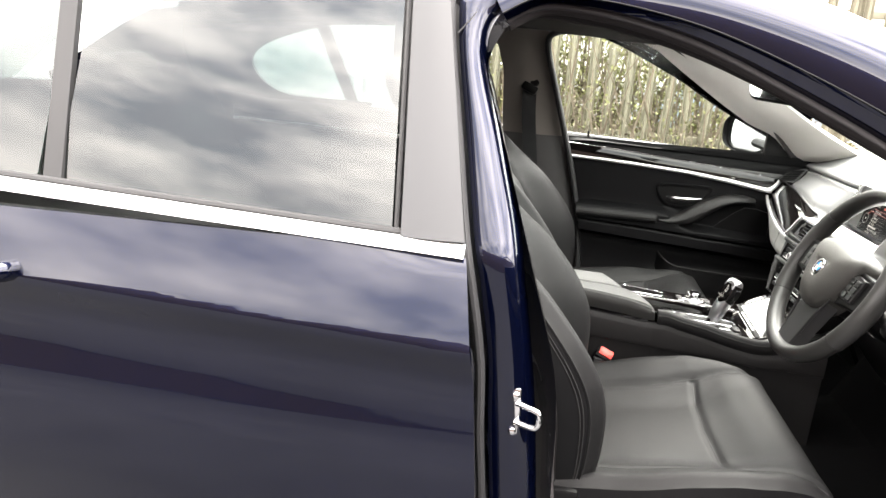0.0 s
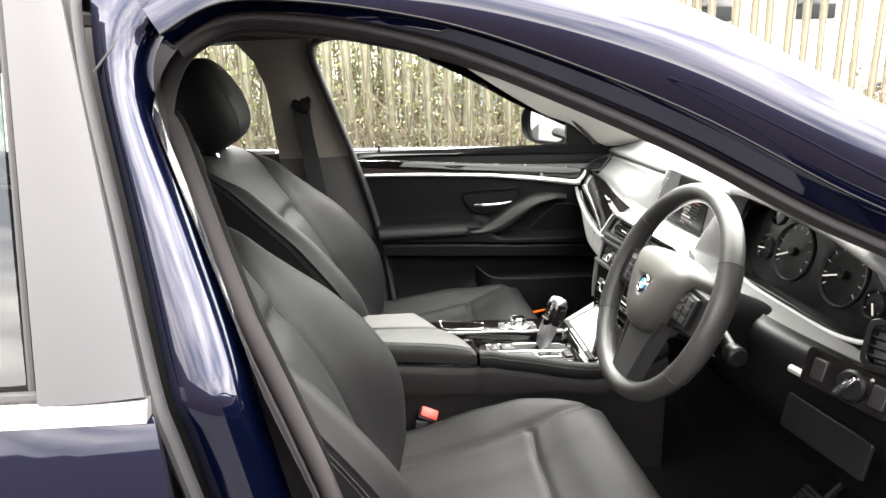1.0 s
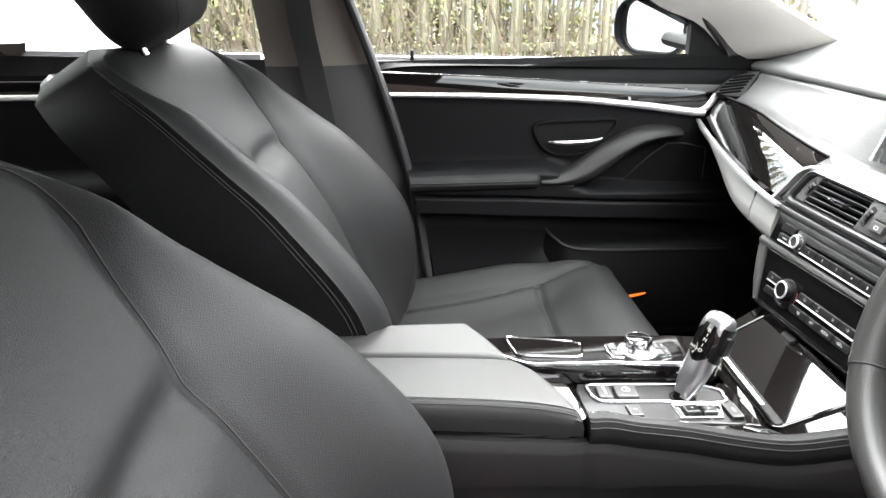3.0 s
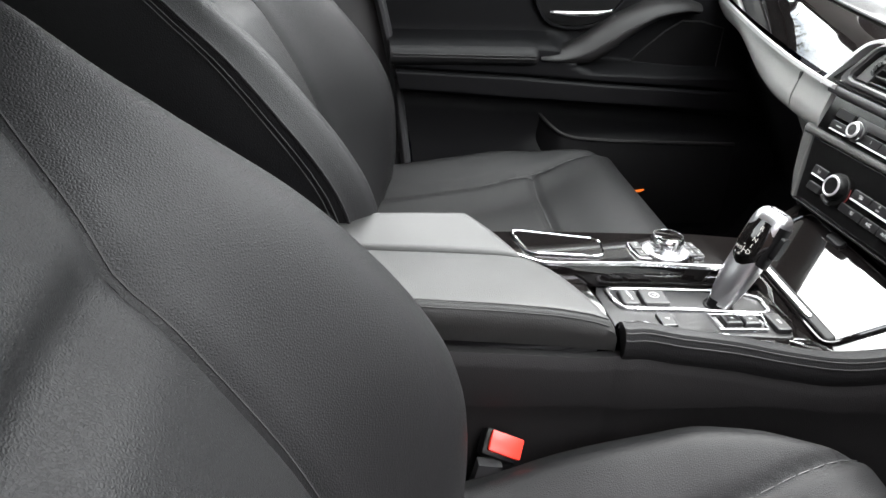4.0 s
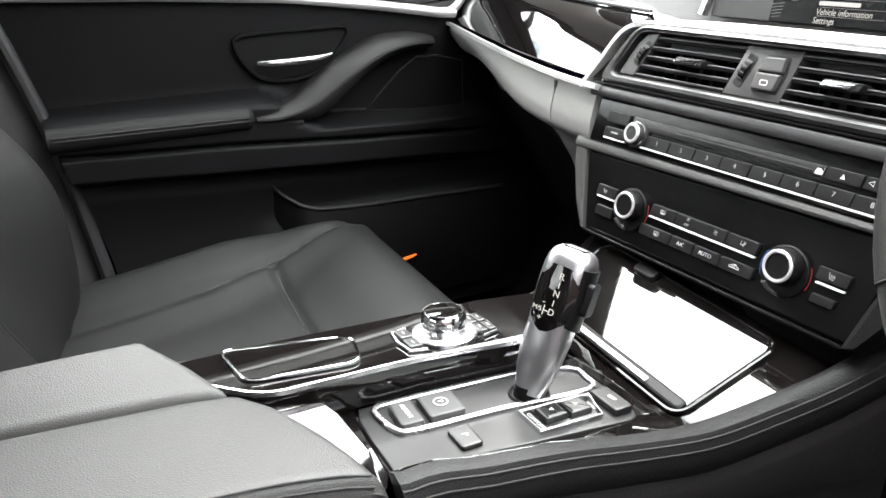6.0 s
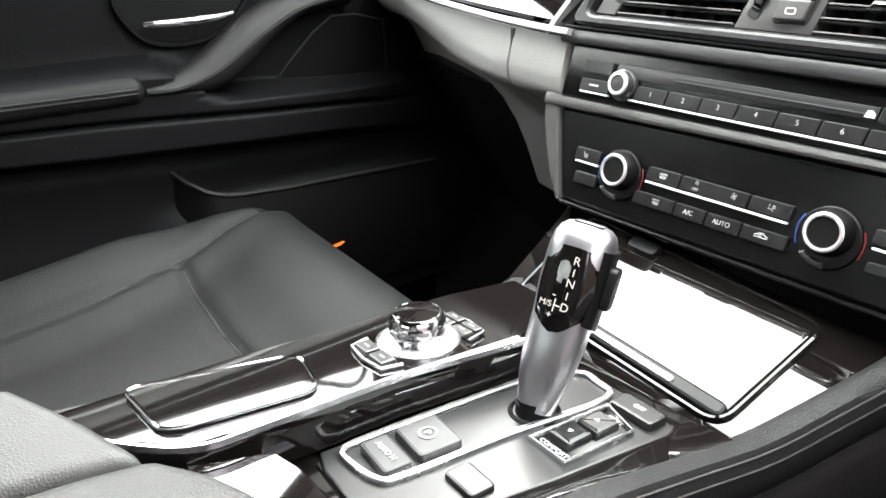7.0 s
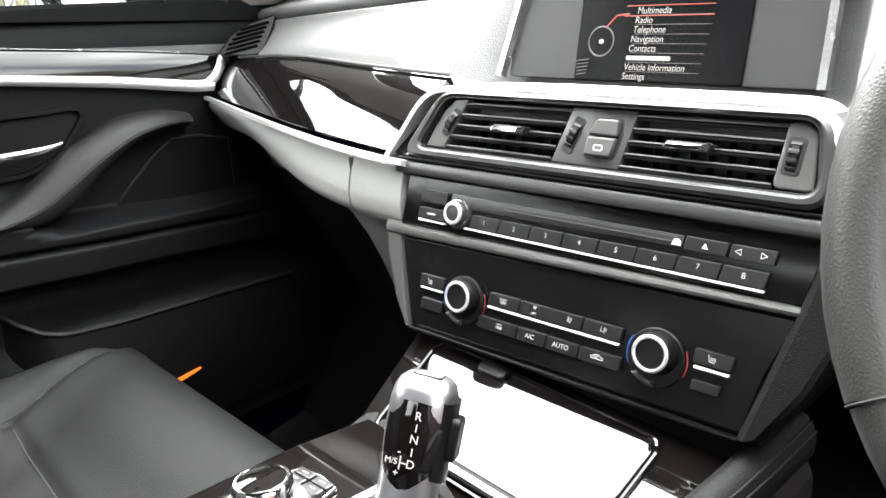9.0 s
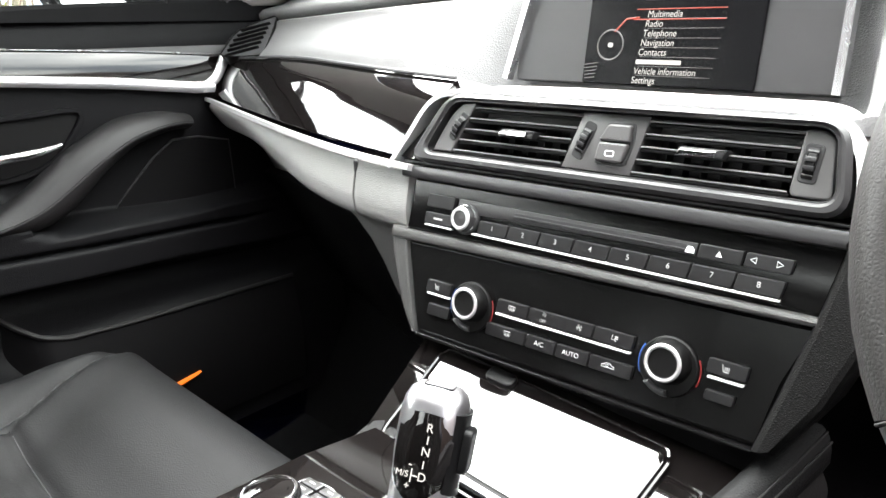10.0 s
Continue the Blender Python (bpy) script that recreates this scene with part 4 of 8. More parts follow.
for (a0, b0), (a1, b1), wd in (((-0.1345, 0.0485), (-0.1215, 0.0708), 0.0082), ((-0.0112, 0.0450), (-0.0010, 0.0722), 0.0100), ((0.1500, 0.0465), (0.1522, 0.0705), 0.0115)):
    ca, cb = (a0 + a1) / 2, (b0 + b1) / 2
    ln, rz = math.hypot(a1 - a0, b1 - b0), math.degrees(math.atan2(a1 - a0, b1 - b0))
    WMx = stk(ca, cb) @ pose(0, 0, 0, 0, 0, -rz)
    plate("wheel_bezel", rrect(0, 0, wd, ln, 0.0025), 0.0, 0.0026, 0.0006, RUBBER, vents, WMx)
    tw_ = lathe("thumb_wheel", [(0, -0.0032), (0.0125, -0.0032), (0.0135, -0.0022), (0.0135, 0.0022), (0.0125, 0.0032), (0, 0.0032)], HARD_PLASTIC, vents, WMx @ T(0, 0, -0.0075) @ pose(0, 0, 0, 0, 90, 0), 24)
    for k in range(4):
        q = radians(-36 + 24 * k)
        box("wheel_rib", (0.0066, 0.0030, 0.0012), SATIN_GREY, tw_, WMx @ T(0, 0.0136 * math.sin(q), -0.0075 + 0.0136 * math.cos(q)) @ pose(0, 0, 0, -math.degrees(q)), 0.0004)
# hazard key above, lock key below, in one framed well
plate("key_well", rounded([(0.0045, 0.0430), (0.0300, 0.0430), (0.0345, 0.0600), (0.0340, 0.0740), (0.0120, 0.0735), (0.0065, 0.0590)], 0.003), 0.0, 0.0026, 0.0006, RUBBER, vents, ST)
plate("hazard_key", rounded([(0.0078, 0.0600), (0.0320, 0.0600), (0.0322, 0.0722), (0.0140, 0.0720)], 0.0022), 0.002, 0.0068, 0.0014, VENT_BLOCK, vents, ST)
bt = plate("lock_key", rounded([(0.0063, 0.0450), (0.0280, 0.0450), (0.0315, 0.0588), (0.0080, 0.0588)], 0.0022), 0.002, 0.0068, 0.0014, VENT_BLOCK, vents, ST)
frame_plate("icon", rrect(0, 0, 0.0078, 0.0050, 0.0008), rrect(0, 0, 0.0056, 0.0024, 0.0005), 0.0, 0.0071, WHITE, bt, stk(0.0185, 0.0510))
sweep("shelf_gap", [stk(a, 0.0985, -0.0680) @ Vector((0, 0, 0)) for a in steps(-0.150, 0.150, 20)], oval(0.0018, 0.0018, 8), RUBBER, dash, ref=SC)
# silver shelf above the vents and black bar beneath them
shelf = spline([(-0.205, 0.030, 0), (-0.186, 0.058, 0), (-0.158, 0.0945, 0), (-0.11, 0.1005, 0), (0.05, 0.101, 0), (0.12, 0.1005, 0), (0.150, 0.0995, 0), (0.168, 0.0930, 0), (0.1795, 0.0760, 0), (0.184, 0.0480, 0)], 6)
def shelf_F(u, v):
    i = u * (len(shelf) - 1)
    k = min(int(i), len(shelf) - 2)
    p = shelf[k].lerp(shelf[k + 1], i - k)
    k2 = smooth(0.06, 0.096, p.y)
    return ST @ Vector((p.x * (1 - 0.05 * v * k2), p.y - 0.012 + (0.008 + 0.008 * k2) * v, 0.006 - (0.035 + 0.036 * k2) * v ** 1.2))
shell("silver_shelf", shelf_F, steps(0, 1, 60), steps(0, 1, 9), TRIM_SILVER, dash, 0.004, "satin silver shelf above the vents")
plate("black_bar", [(-0.182, 0.0108), (0.180, 0.0108), (0.182, 0.0222), (-0.183, 0.0222)], -0.02, 0.0075, 0.003, BAR_SATIN, dash, ST, "satin grey bar beneath the vents")
plate("bar_edge", [(-0.183, 0.0232), (0.1815, 0.0232), (0.1815, 0.0258), (-0.183, 0.0258)], -0.02, 0.0050, 0.001, HARD_PLASTIC, dash, ST)

# ---- radio unit ----
radio = empty("radio_unit", "black CD radio with eight numbered keys", "car radio", at=(0.79, 0.04, 0.77))
plate("face", [(-0.1735, -0.0352), (0.1715, -0.0325), (0.1790, 0.0108), (-0.1705, 0.0108)], -0.04, 0.0, 0.002, PANEL_BLACK, radio, ST)
plate("lip_band", [(-0.118, -0.0115), (0.0905, -0.0095), (0.0915, -0.0012), (-0.116, -0.0004)], 0.0, 0.0018, 0.0008, VENT_GREY, radio, ST, "dark grey band round the disc slot")


def slanted(a0, a1, b0, b1, lean_=0.0010):
    return rounded([(a0 - lean_, b0), (a1 - lean_, b0), (a1 + lean_, b1), (a0 + lean_, b1)], 0.0016)


for k in range(8):
    a = -0.0775 + 0.03035 * k
    kb = plate("key", slanted(a - 0.0147, a + 0.0147, -0.0262, -0.0150), -0.002, 0.0034, 0.0006, BUTTON_PLASTIC, radio, ST)
    lettering(str(k + 1), 0.0056, PRINT, kb, stk(a, -0.0200, 0.0035))
plate("key_light_strip", rrect(0, 0, 0.247, 0.0017, 0.0005), 0.0, 0.0034, 0.0005, STRIP_SILVER, radio, stk(0.0253, -0.0276))
plate("slot", rounded([(-0.0600, -0.0086), (0.0895, -0.0084), (0.0893, -0.0026), (-0.0582, -0.0036)], 0.001), 0.001, 0.0022, 0.0003, RUBBER, radio, ST)
plate("slot_lip", rrect(0, 0, 0.148, 0.0012, 0.0005), 0.0018, 0.0030, 0.0005, SATIN_GREY, radio, stk(0.015, -0.0066))
plate("disc_mark", [(-0.0032, -0.0022), (0.0032, -0.0022), (0.0032, 0.0006), (0.0014, 0.0024), (-0.0016, 0.0024)], 0, 0.0030, 0.0003, WHITE, radio, stk(0.0868, -0.0063))
for a0, a1 in ((0.0930, 0.1222), (0.1237, 0.1528)):
    a = (a0 + a1) / 2
    kb = plate("key", slanted(a0, a1, -0.0104, -0.0008, 0.0006), -0.002, 0.0034, 0.0006, BUTTON_PLASTIC, radio, ST)
    if a < 0.12:
        plate("arrow_mark", [(-0.0021, -0.0018), (0.0021, -0.0018), (0.0, 0.0020)], 0, 0.0002, 0.0001, WHITE, kb, stk(0.1071, -0.0057, 0.0034))
    else:
        for am, d in ((0.1293, -1), (0.1452, 1)):
            sweep("arrow_mark", [stk(am, -0.0052, 0.0036) @ Vector(p) for p in ((0.0022 * d, 0, 0), (-0.0016 * d, 0.0019, 0), (-0.0016 * d, -0.0019, 0))], oval(0.00032, 0.00018, 4), WHITE, kb, ref=SC, closed=True)
plate("key", slanted(-0.1508, -0.1206, -0.0116, -0.0004, 0.0006), -0.002, 0.0032, 0.0006, BUTTON_PLASTIC, radio, ST)
kb = plate("key", slanted(-0.1518, -0.1196, -0.0262, -0.0164, 0.0004), -0.002, 0.0032, 0.0006, BUTTON_PLASTIC, radio, ST)
plate("key_print", rrect(0, 0, 0.010, 0.0016, 0.0004), 0, 0.0002, 0.0001, PRINT, kb, stk(-0.1365, -0.0212, 0.0032))
plate("key_light_strip", rrect(0, 0, 0.031, 0.0016, 0.0004), 0, 0.0030, 0.0004, STRIP_SILVER, radio, stk(-0.1360, -0.0277))
VK = stk(-0.1068, -0.0160)
lathe("knob_well", [(0.0116, 0.0), (0.0116, 0.0036), (0.0130, 0.0036), (0.0136, 0.0026), (0.0136, 0.0)], RUBBER, radio, VK, ring=True)
rk = lathe("volume_knob", [(0, 0), (0.0118, 0), (0.0118, 0.0030), (0.0112, 0.0060), (0.0098, 0.0098), (0.0088, 0.0106), (0.0052, 0.0104), (0, 0.0112)], SATIN_GREY, radio, VK)
lathe("knob_ring", [(0.0066, 0.0103), (0.0070, 0.0112), (0.0090, 0.0112), (0.0100, 0.0100), (0.0096, 0.0092), (0.0066, 0.0095)], RING_SILVER, rk, VK, ring=True)
lathe("knob_ring", [(0.0108, 0.0052), (0.0116, 0.0050), (0.0119, 0.0036), (0.0108, 0.0034)], CHROME, rk, VK, ring=True)
plate("leather_bar", [(-0.1870, -0.0450), (0.1725, -0.0385), (0.1735, -0.0322), (-0.1870, -0.0352)], -0.03, 0.006, 0.0028, BAR_SKIN, dash, ST, "grained bar between radio and climate panel")

# ---- climate panel ----
climate = empty("climate_panel", "black climate control panel with two chrome-ringed dials", "climate control", at=(0.77, 0.04, 0.70))
plate("face", [(-0.1465, -0.1235), (0.1495, -0.1235), (0.1600, -0.080), (0.1708, -0.0385), (-0.1695, -0.0445), (-0.1590, -0.085)], -0.03, 0.0, 0.003, PANEL_BLACK, climate, ST)
plate("lower_edge", [(-0.1465, -0.1275), (0.1480, -0.1275), (0.1492, -0.1240), (-0.1465, -0.1240)], -0.03, 0.003, 0.001, PANEL_BLACK, climate, ST)


def stroke(pts, parent, M, closed=False, name="icon"):
    # one thin printed line
    return sweep(name, [M @ Vector((x, y, 0.0001)) for x, y in pts], oval(0.00028, 0.00018, 4), PRINT, parent, ref=SC, closed=closed)


def climate_icon(kind, parent, M):
    if kind in (0, 4):
        # heated screen: a curved pane with rising lines
        pane_o = [(-0.0034, 0.0016), (0.0034, 0.0016), (0.0028, -0.0012), (-0.0028, -0.0012)] if kind == 0 else [(-0.003, 0.0018), (0.003, 0.0018), (0.003, -0.0012), (-0.003, -0.0012)]
        stroke(pane_o, parent, M, True)
        for x in (-0.0015, 0.0, 0.0015):
            stroke([(x, -0.0024), (x + 0.0004, -0.0008), (x - 0.0003, 0.0008)], parent, M)
    elif kind in (1, 2):
        # fan: four blades
        for q in range(4):
            c, s_ = math.cos(q * math.pi / 2 + 0.5), math.sin(q * math.pi / 2 + 0.5)
            r = 0.0015 if kind == 1 else 0.0022
            stroke([(0.0003 * c, 0.0003 * s_), (r * (c + 0.35 * s_), r * (s_ - 0.35 * c)), (r * (c - 0.35 * s_), r * (s_ + 0.35 * c))], parent, M, True)
    elif kind == 3:
        # seated air flow: a slanted back with two arrows
        stroke([(-0.0005, 0.0022), (-0.0012, -0.0012), (0.0018, -0.0012), (0.0024, -0.0026)], parent, M)
        for y in (0.0012, -0.0002):
            stroke([(0.0040, y), (0.0014, y), (0.0022, y + 0.0007)], parent, M)
    else:
        # a car outline with a curved arrow
        stroke([(-0.0052, -0.0012), (-0.0050, 0.0002), (-0.0030, 0.0006), (-0.0016, 0.0020), (0.0016, 0.0020), (0.0030, 0.0006), (0.0050, 0.0002), (0.0052, -0.0012)], parent, M, True)
        stroke([(0.0012, 0.0008), (-0.0012, 0.0008), (-0.0018, 0.0001), (-0.0012, -0.0005), (0.0004, -0.0005)], parent, M)


ROW1 = ((-0.0622, -0.0319, 0), (-0.0308, 0.0262, 1), (0.0273, 0.0588, 3))
for a0, a1, kind in ROW1:
    kb = plate("key", slanted(a0, a1, -0.0850, -0.0743, 0.0006), -0.002, 0.0032, 0.0006, BUTTON_PLASTIC, climate, ST)
    if kind == 1:
        climate_icon(1, kb, stk(-0.0165, -0.0768, 0.0032))
        lettering("OFF", 0.0032, PRINT, kb, stk(-0.0172, -0.0820, 0.0033))
        climate_icon(2, kb, stk(0.0150, -0.0790, 0.0032))
    else:
        climate_icon(kind, kb, stk((a0 + a1) / 2, -0.0792, 0.0032))
for a0, a1, kind in ((-0.0700, -0.0311, 4), (-0.0300, -0.0032, "A/C"), (-0.0021, 0.0260, "AUTO"), (0.0271, 0.0612, 5)):
    kb = plate("key", slanted(a0, a1, -0.1060, -0.0956, 0.0004), -0.002, 0.0032, 0.0006, BUTTON_PLASTIC, climate, ST)
    if kind in (4, 5):
        climate_icon(kind, kb, stk((-0.0480 if kind == 4 else 0.0425), -0.1004, 0.0032))
    else:
        lettering(kind, 0.0052, PRINT, kb, stk((a0 + a1) / 2 - 0.001, -0.1006, 0.0033))
plate("light_strip", rrect(0, 0, 0.120, 0.0018, 0.0005), 0, 0.0034, 0.0005, STRIP_SILVER, climate, stk(-0.0027, -0.0869))
for a, s_l in ((-0.0890, -1), (0.0862, 1)):
    DL = stk(a, -0.0882)
    KL = stk(a + 0.0012 * (1 if s_l < 0 else 0), -0.0842)
    dial = lathe("temperature_dial", [(0, 0), (0.0212, 0), (0.0212, 0.0022), (0.0202, 0.0030), (0.0, 0.0026)], DIAL_BLACK, climate, DL, 40)
    lathe("knob", [(0, 0.0), (0.0166, 0.0), (0.0162, 0.0040), (0.0150, 0.0105), (0.0134, 0.0128), (0.0102, 0.0133), (0.0098, 0.0126), (0, 0.0124)], DIAL_BLACK, dial, KL, 40)
    lathe("chrome_ring", [(0.0102, 0.0128), (0.0107, 0.0139), (0.0121, 0.0141), (0.0132, 0.0133), (0.0137, 0.0118), (0.0102, 0.0116)], RING_SILVER, dial, KL, 40, ring=True)
    for col, q0, q1 in ((PRINT_RED, -22, 26), (PRINT_BLUE, 150, 205)):
        arc = [(0.0222 * math.cos(radians(q)), 0.0222 * math.sin(radians(q)), 0.0006) for q in steps(q0, q1, 9)]
        sweep("colour_arc", [DL @ Vector(p) for p in arc], oval(0.0007, 0.0006, 6), col, dial, ref=SC)
    # crescent tab at the dial's foot
    cres = [(0.0208 * math.cos(radians(q)), 0.0208 * math.sin(radians(q))) for q in steps(222, 278, 9)] + [(0.0162 * math.cos(radians(q)), 0.0162 * math.sin(radians(q))) for q in steps(278, 226, 9)]
    plate("stratification_tab", cres, 0.002, 0.0055, 0.0016, SATIN_GREY, dial, DL)
for keys, strip_c, icon_a in ((((-0.1393, -0.1118, -0.0854, -0.0742), (-0.1352, -0.1108, -0.1049, -0.0949)), (-0.1255, 0.0255), -0.1275), (((0.1124, 0.1386, -0.0836, -0.0735), (0.1134, 0.1330, -0.1020, -0.0949)), (0.1252, 0.0236), 0.1245)):
    for k, (a0, a1, b0, b1) in enumerate(keys):
        kb = plate("key", slanted(a0, a1, b0, b1, 0.0004), -0.002, 0.0032, 0.0006, BUTTON_PLASTIC, climate, ST)
        if k == 0:
            IK = stk(icon_a, (b0 + b1) / 2, 0.0032)
            stroke([(-0.0022, 0.0028), (-0.0012, -0.0018), (0.0024, -0.0020)], kb, IK, name="seat_icon")
            for x in (-0.0004, 0.0009, 0.0022):
                stroke([(x, -0.0010), (x + 0.0004, 0.0002), (x - 0.0002, 0.0014)], kb, IK, name="seat_icon")
    plate("light_strip", rrect(0, 0, strip_c[1], 0.0018, 0.0005), 0, 0.0032, 0.0005, STRIP_SILVER, climate, stk(strip_c[0], -0.0865))

# ---- central display ----
disp = empty("display_screen", "wide dashboard display showing a white and red menu list", "screen", at=(0.92, 0.05, 0.9))
ty = math.atan(0.2)
DB = Vector((math.sin(ty), 0, math.cos(ty)))
DM = axes((0.914, 0.060, 0.866), (0, -1, 0), DB, Vector((0, -1, 0)).cross(DB))
plate("bezel_panel", rrect(0.000, 0.052, 0.288, 0.104, 0.004), -0.014, 0.002, 0.001, SATIN_GREY, disp, DM)
plate("glass", rrect(0.0095, 0.050, 0.154, 0.100, 0.002), 0.0, 0.004, 0.001, SCREEN, disp, DM)
for a0, a1 in ((-0.152, -0.128), (0.146, 0.144)):
    strip_p = [DM @ Vector((a0 + (a1 - a0) * t, 0.0 + 0.104 * t, 0.006)) for t in steps(0, 1, 6)]
    sweep("silver_side", strip_p, [(-0.004, -0.004), (0.004, -0.004), (0.003, 0.004), (-0.003, 0.004)], SILVER, disp, ref=DM.to_3x3() @ Vector((0, 0, 1)))
words = ("Settings", "Vehicle information", None, "Contacts", "Navigation", "Telephone", "Radio", "Multimedia")
for k, wd in enumerate(words):
    b = 0.0042 + 0.00768 * k
    a = -0.0182 + 0.0010 * k
    if wd:
        lettering(wd, 0.0078, MENU, disp, DM @ T(a, b, 0.0042) @ Matrix.Diagonal((0.90, 1, 1, 1)), "menu_word", "LEFT", 0.12, 0.0)
    else:
        plate("menu_bar", rrect(0.0205, 0, 0.041, 0.0036, 0.001), 0, 0.0003, 0.0001, MENU, disp, DM @ T(a, b, 0.004))
    if k < 7:
        plate("menu_rule", rrect(0.036, 0.0042, 0.066, 0.0003, 0.0001), 0, 0.0002, 0.0001, MENU_DIM, disp, DM @ T(a, b, 0.004))
plate("highlight", rrect(0.031, -0.0002, 0.080, 0.0008, 0.0003), 0, 0.0003, 0.0001, MENU_RED, disp, DM @ T(-0.0145, 0.0542, 0.004))
plate("highlight", rrect(0.031, 0, 0.078, 0.0007, 0.0003), 0, 0.0003, 0.0001, MENU_RED, disp, DM @ T(-0.0135, 0.0622, 0.004))
circ = [DM @ Vector((-0.0428 + 0.0125 * math.cos(q), 0.033 + 0.0125 * math.sin(q), 0.0045)) for q in steps(0, 2 * math.pi, 33)[:-1]]
sweep("menu_ring", circ, oval(0.0007, 0.0004, 6), MENU_DIM, disp, closed=True, ref=DM.to_3x3() @ Vector((0, 0, 1)))
plate("ring_icon", rrect(0, 0, 0.005, 0.004, 0.0015), 0, 0.0003, 0.0001, MENU, disp, DM @ T(-0.0428, 0.033, 0.004))
sweep("pointer", [DM @ Vector(p) for p in ((-0.040, 0.044, 0.0045), (-0.030, 0.0545, 0.0045), (-0.018, 0.0555, 0.0045))], oval(0.0007, 0.0004, 6), MENU_RED, disp, ref=DM.to_3x3() @ Vector((0, 0, 1)))
for k in range(5):
    plate("dial_tick", rrect(0, 0, 0.014 - 0.001 * k, 0.0006, 0.0002), 0, 0.0003, 0.0001, MENU_DIM, disp, DM @ T(-0.060, 0.017 - 0.003 * k, 0.004) @ pose(0, 0, 0, 0, 0, 8))
plate("clock_bar", rrect(0, 0, 0.018, 0.0045, 0.001), 0, 0.0003, 0.0001, MENU_DIM, disp, DM @ T(-0.006, 0.0715, 0.004))
plate("clock_bar", rrect(0, 0, 0.014, 0.0045, 0.001), 0, 0.0003, 0.0001, MENU_RED, disp, DM @ T(0.03, 0.0715, 0.004))

# ---- driver's side of the dashboard ----
dials = empty("instrument_cluster", "dark dial cluster with white-needled gauges under a hood", "instruments", at=(0.94, -0.38, 0.9))
ta = math.atan(0.28)
IB = Vector((math.sin(ta), 0, math.cos(ta)))
IM = axes((0.934, -0.385, 0.905), (0, -1, 0), IB, Vector((0, -1, 0)).cross(IB))
plate("face", rrect(0, 0, 0.43, 0.155, 0.05, 8), -0.01, 0.0, 0.002, SCREEN, dials, IM)
frame_plate("bezel", rrect(0, 0, 0.455, 0.18, 0.06, 8), rrect(0, 0, 0.42, 0.148, 0.05, 8), -0.012, 0.02, PANEL_BLACK, dials, IM)
sweep("silver_sill", [IM @ Vector((a, -0.083 + 0.02 * (abs(a) / 0.2) ** 4, 0.022)) for a in steps(-0.2, 0.2, 17)], oval(0.004, 0.004, 8), SILVER_PAINT, dials, ref=SC)
for a, b, r, ang in ((-0.062, 0.004, 0.052, 205), (0.072, 0.004, 0.052, 200), (-0.142, -0.012, 0.022, 190), (0.152, -0.016, 0.022, 300), (-0.135, 0.055, 0.02, 120)):
    gauge = lathe("gauge", [(r, 0.0), (r, 0.004), (r * 0.97, 0.005), (r * 0.955, 0.001), (r * 0.94, 0)], SATIN_GREY, dials, IM @ T(a, b, 0), 36, ring=True)
    for k in range(11 if r > 0.03 else 5):
        q = radians(-35 + 250 * k / (10 if r > 0.03 else 4))
        box("tick", (r * 0.14, 0.0016, 0.0008), PRINT, gauge, IM @ T(a + r * 0.82 * math.cos(q), b + r * 0.82 * math.sin(q), 0.001) @ pose(0, 0, 0, 0, 0, math.degrees(q)), 0.0002)
    box("needle", (r * 0.85, 0.0022, 0.0018), ICON, gauge, IM @ T(a + r * 0.4 * math.cos(radians(ang)), b + r * 0.4 * math.sin(radians(ang)), 0.004) @ pose(0, 0, 0, 0, 0, ang), 0.0005)
    if r > 0.03:
        lathe("needle_hub", [(0, 0.002), (0.008, 0.002), (0.007, 0.007), (0, 0.007)], HARD_PLASTIC, gauge, IM @ T(a, b, 0), 16)
# lower driver panel
def dlower(u, v):
    y = -0.16 - 0.62 * u
    xs = line_x(y)
    z0 = 0.838 - 0.01 * u
    pts = [(xs + 0.035, z0), (xs + 0.01, 0.825), (xs, 0.80), (xs + 0.004, 0.765), (xs + 0.02, 0.70), (xs + 0.08, 0.62), (xs + 0.16, 0.54)]
    q = spline([(a, 0, b) for a, b in pts], 4)
    p = q[min(len(q) - 1, int(v * (len(q) - 1) + 0.5))]
    return (p.x, y, p.z)
shell("driver_panel", dlower, steps(0, 1, 40), steps(0, 1, 25), HARD_PLASTIC, dash, -0.012, "black lower panel under the steering column")
dsil = [(line_x(y) - 0.006, y, 0.795) for y in steps(-0.53, -0.78, 14)]
sweep("driver_silver_line", dsil, oval(0.006, 0.006, 8), ACCENT_SILVER, dash, "satin silver accent line", ref=(-1, 0, 0.3))
plate("fuse_flap", rrect(0, 0, 0.16, 0.055, 0.006), 0.0, 0.004, 0.002, HARD_PLASTIC, dash, axes((0.815, -0.62, 0.735), (0.12, -0.99, 0), (0.18, 0, 0.98), Vector((0.12, -0.99, 0)).cross(Vector((0.18, 0, 0.98)))))
switch = empty("light_switch", "rotary headlamp switch with chrome pointer on the dashboard", "light switch", at=(0.83, -0.66, 0.83))
LS = axes((0.812, -0.655, 0.832), Vector((0.25, -0.97, 0)).normalized(), Vector((0.25, 0.06, 0.96)).normalized(), Vector((-0.93, -0.24, 0.26)).normalized())
plate("panel", rrect(0, 0, 0.135, 0.052, 0.008), -0.01, 0.004, 0.002, GLOSS, switch, LS)
lathe("knob", [(0, 0.004), (0.021, 0.004), (0.021, 0.010), (0.018, 0.014), (0, 0.014)], HARD_PLASTIC, switch, LS @ T(0.012, 0, 0), 24)
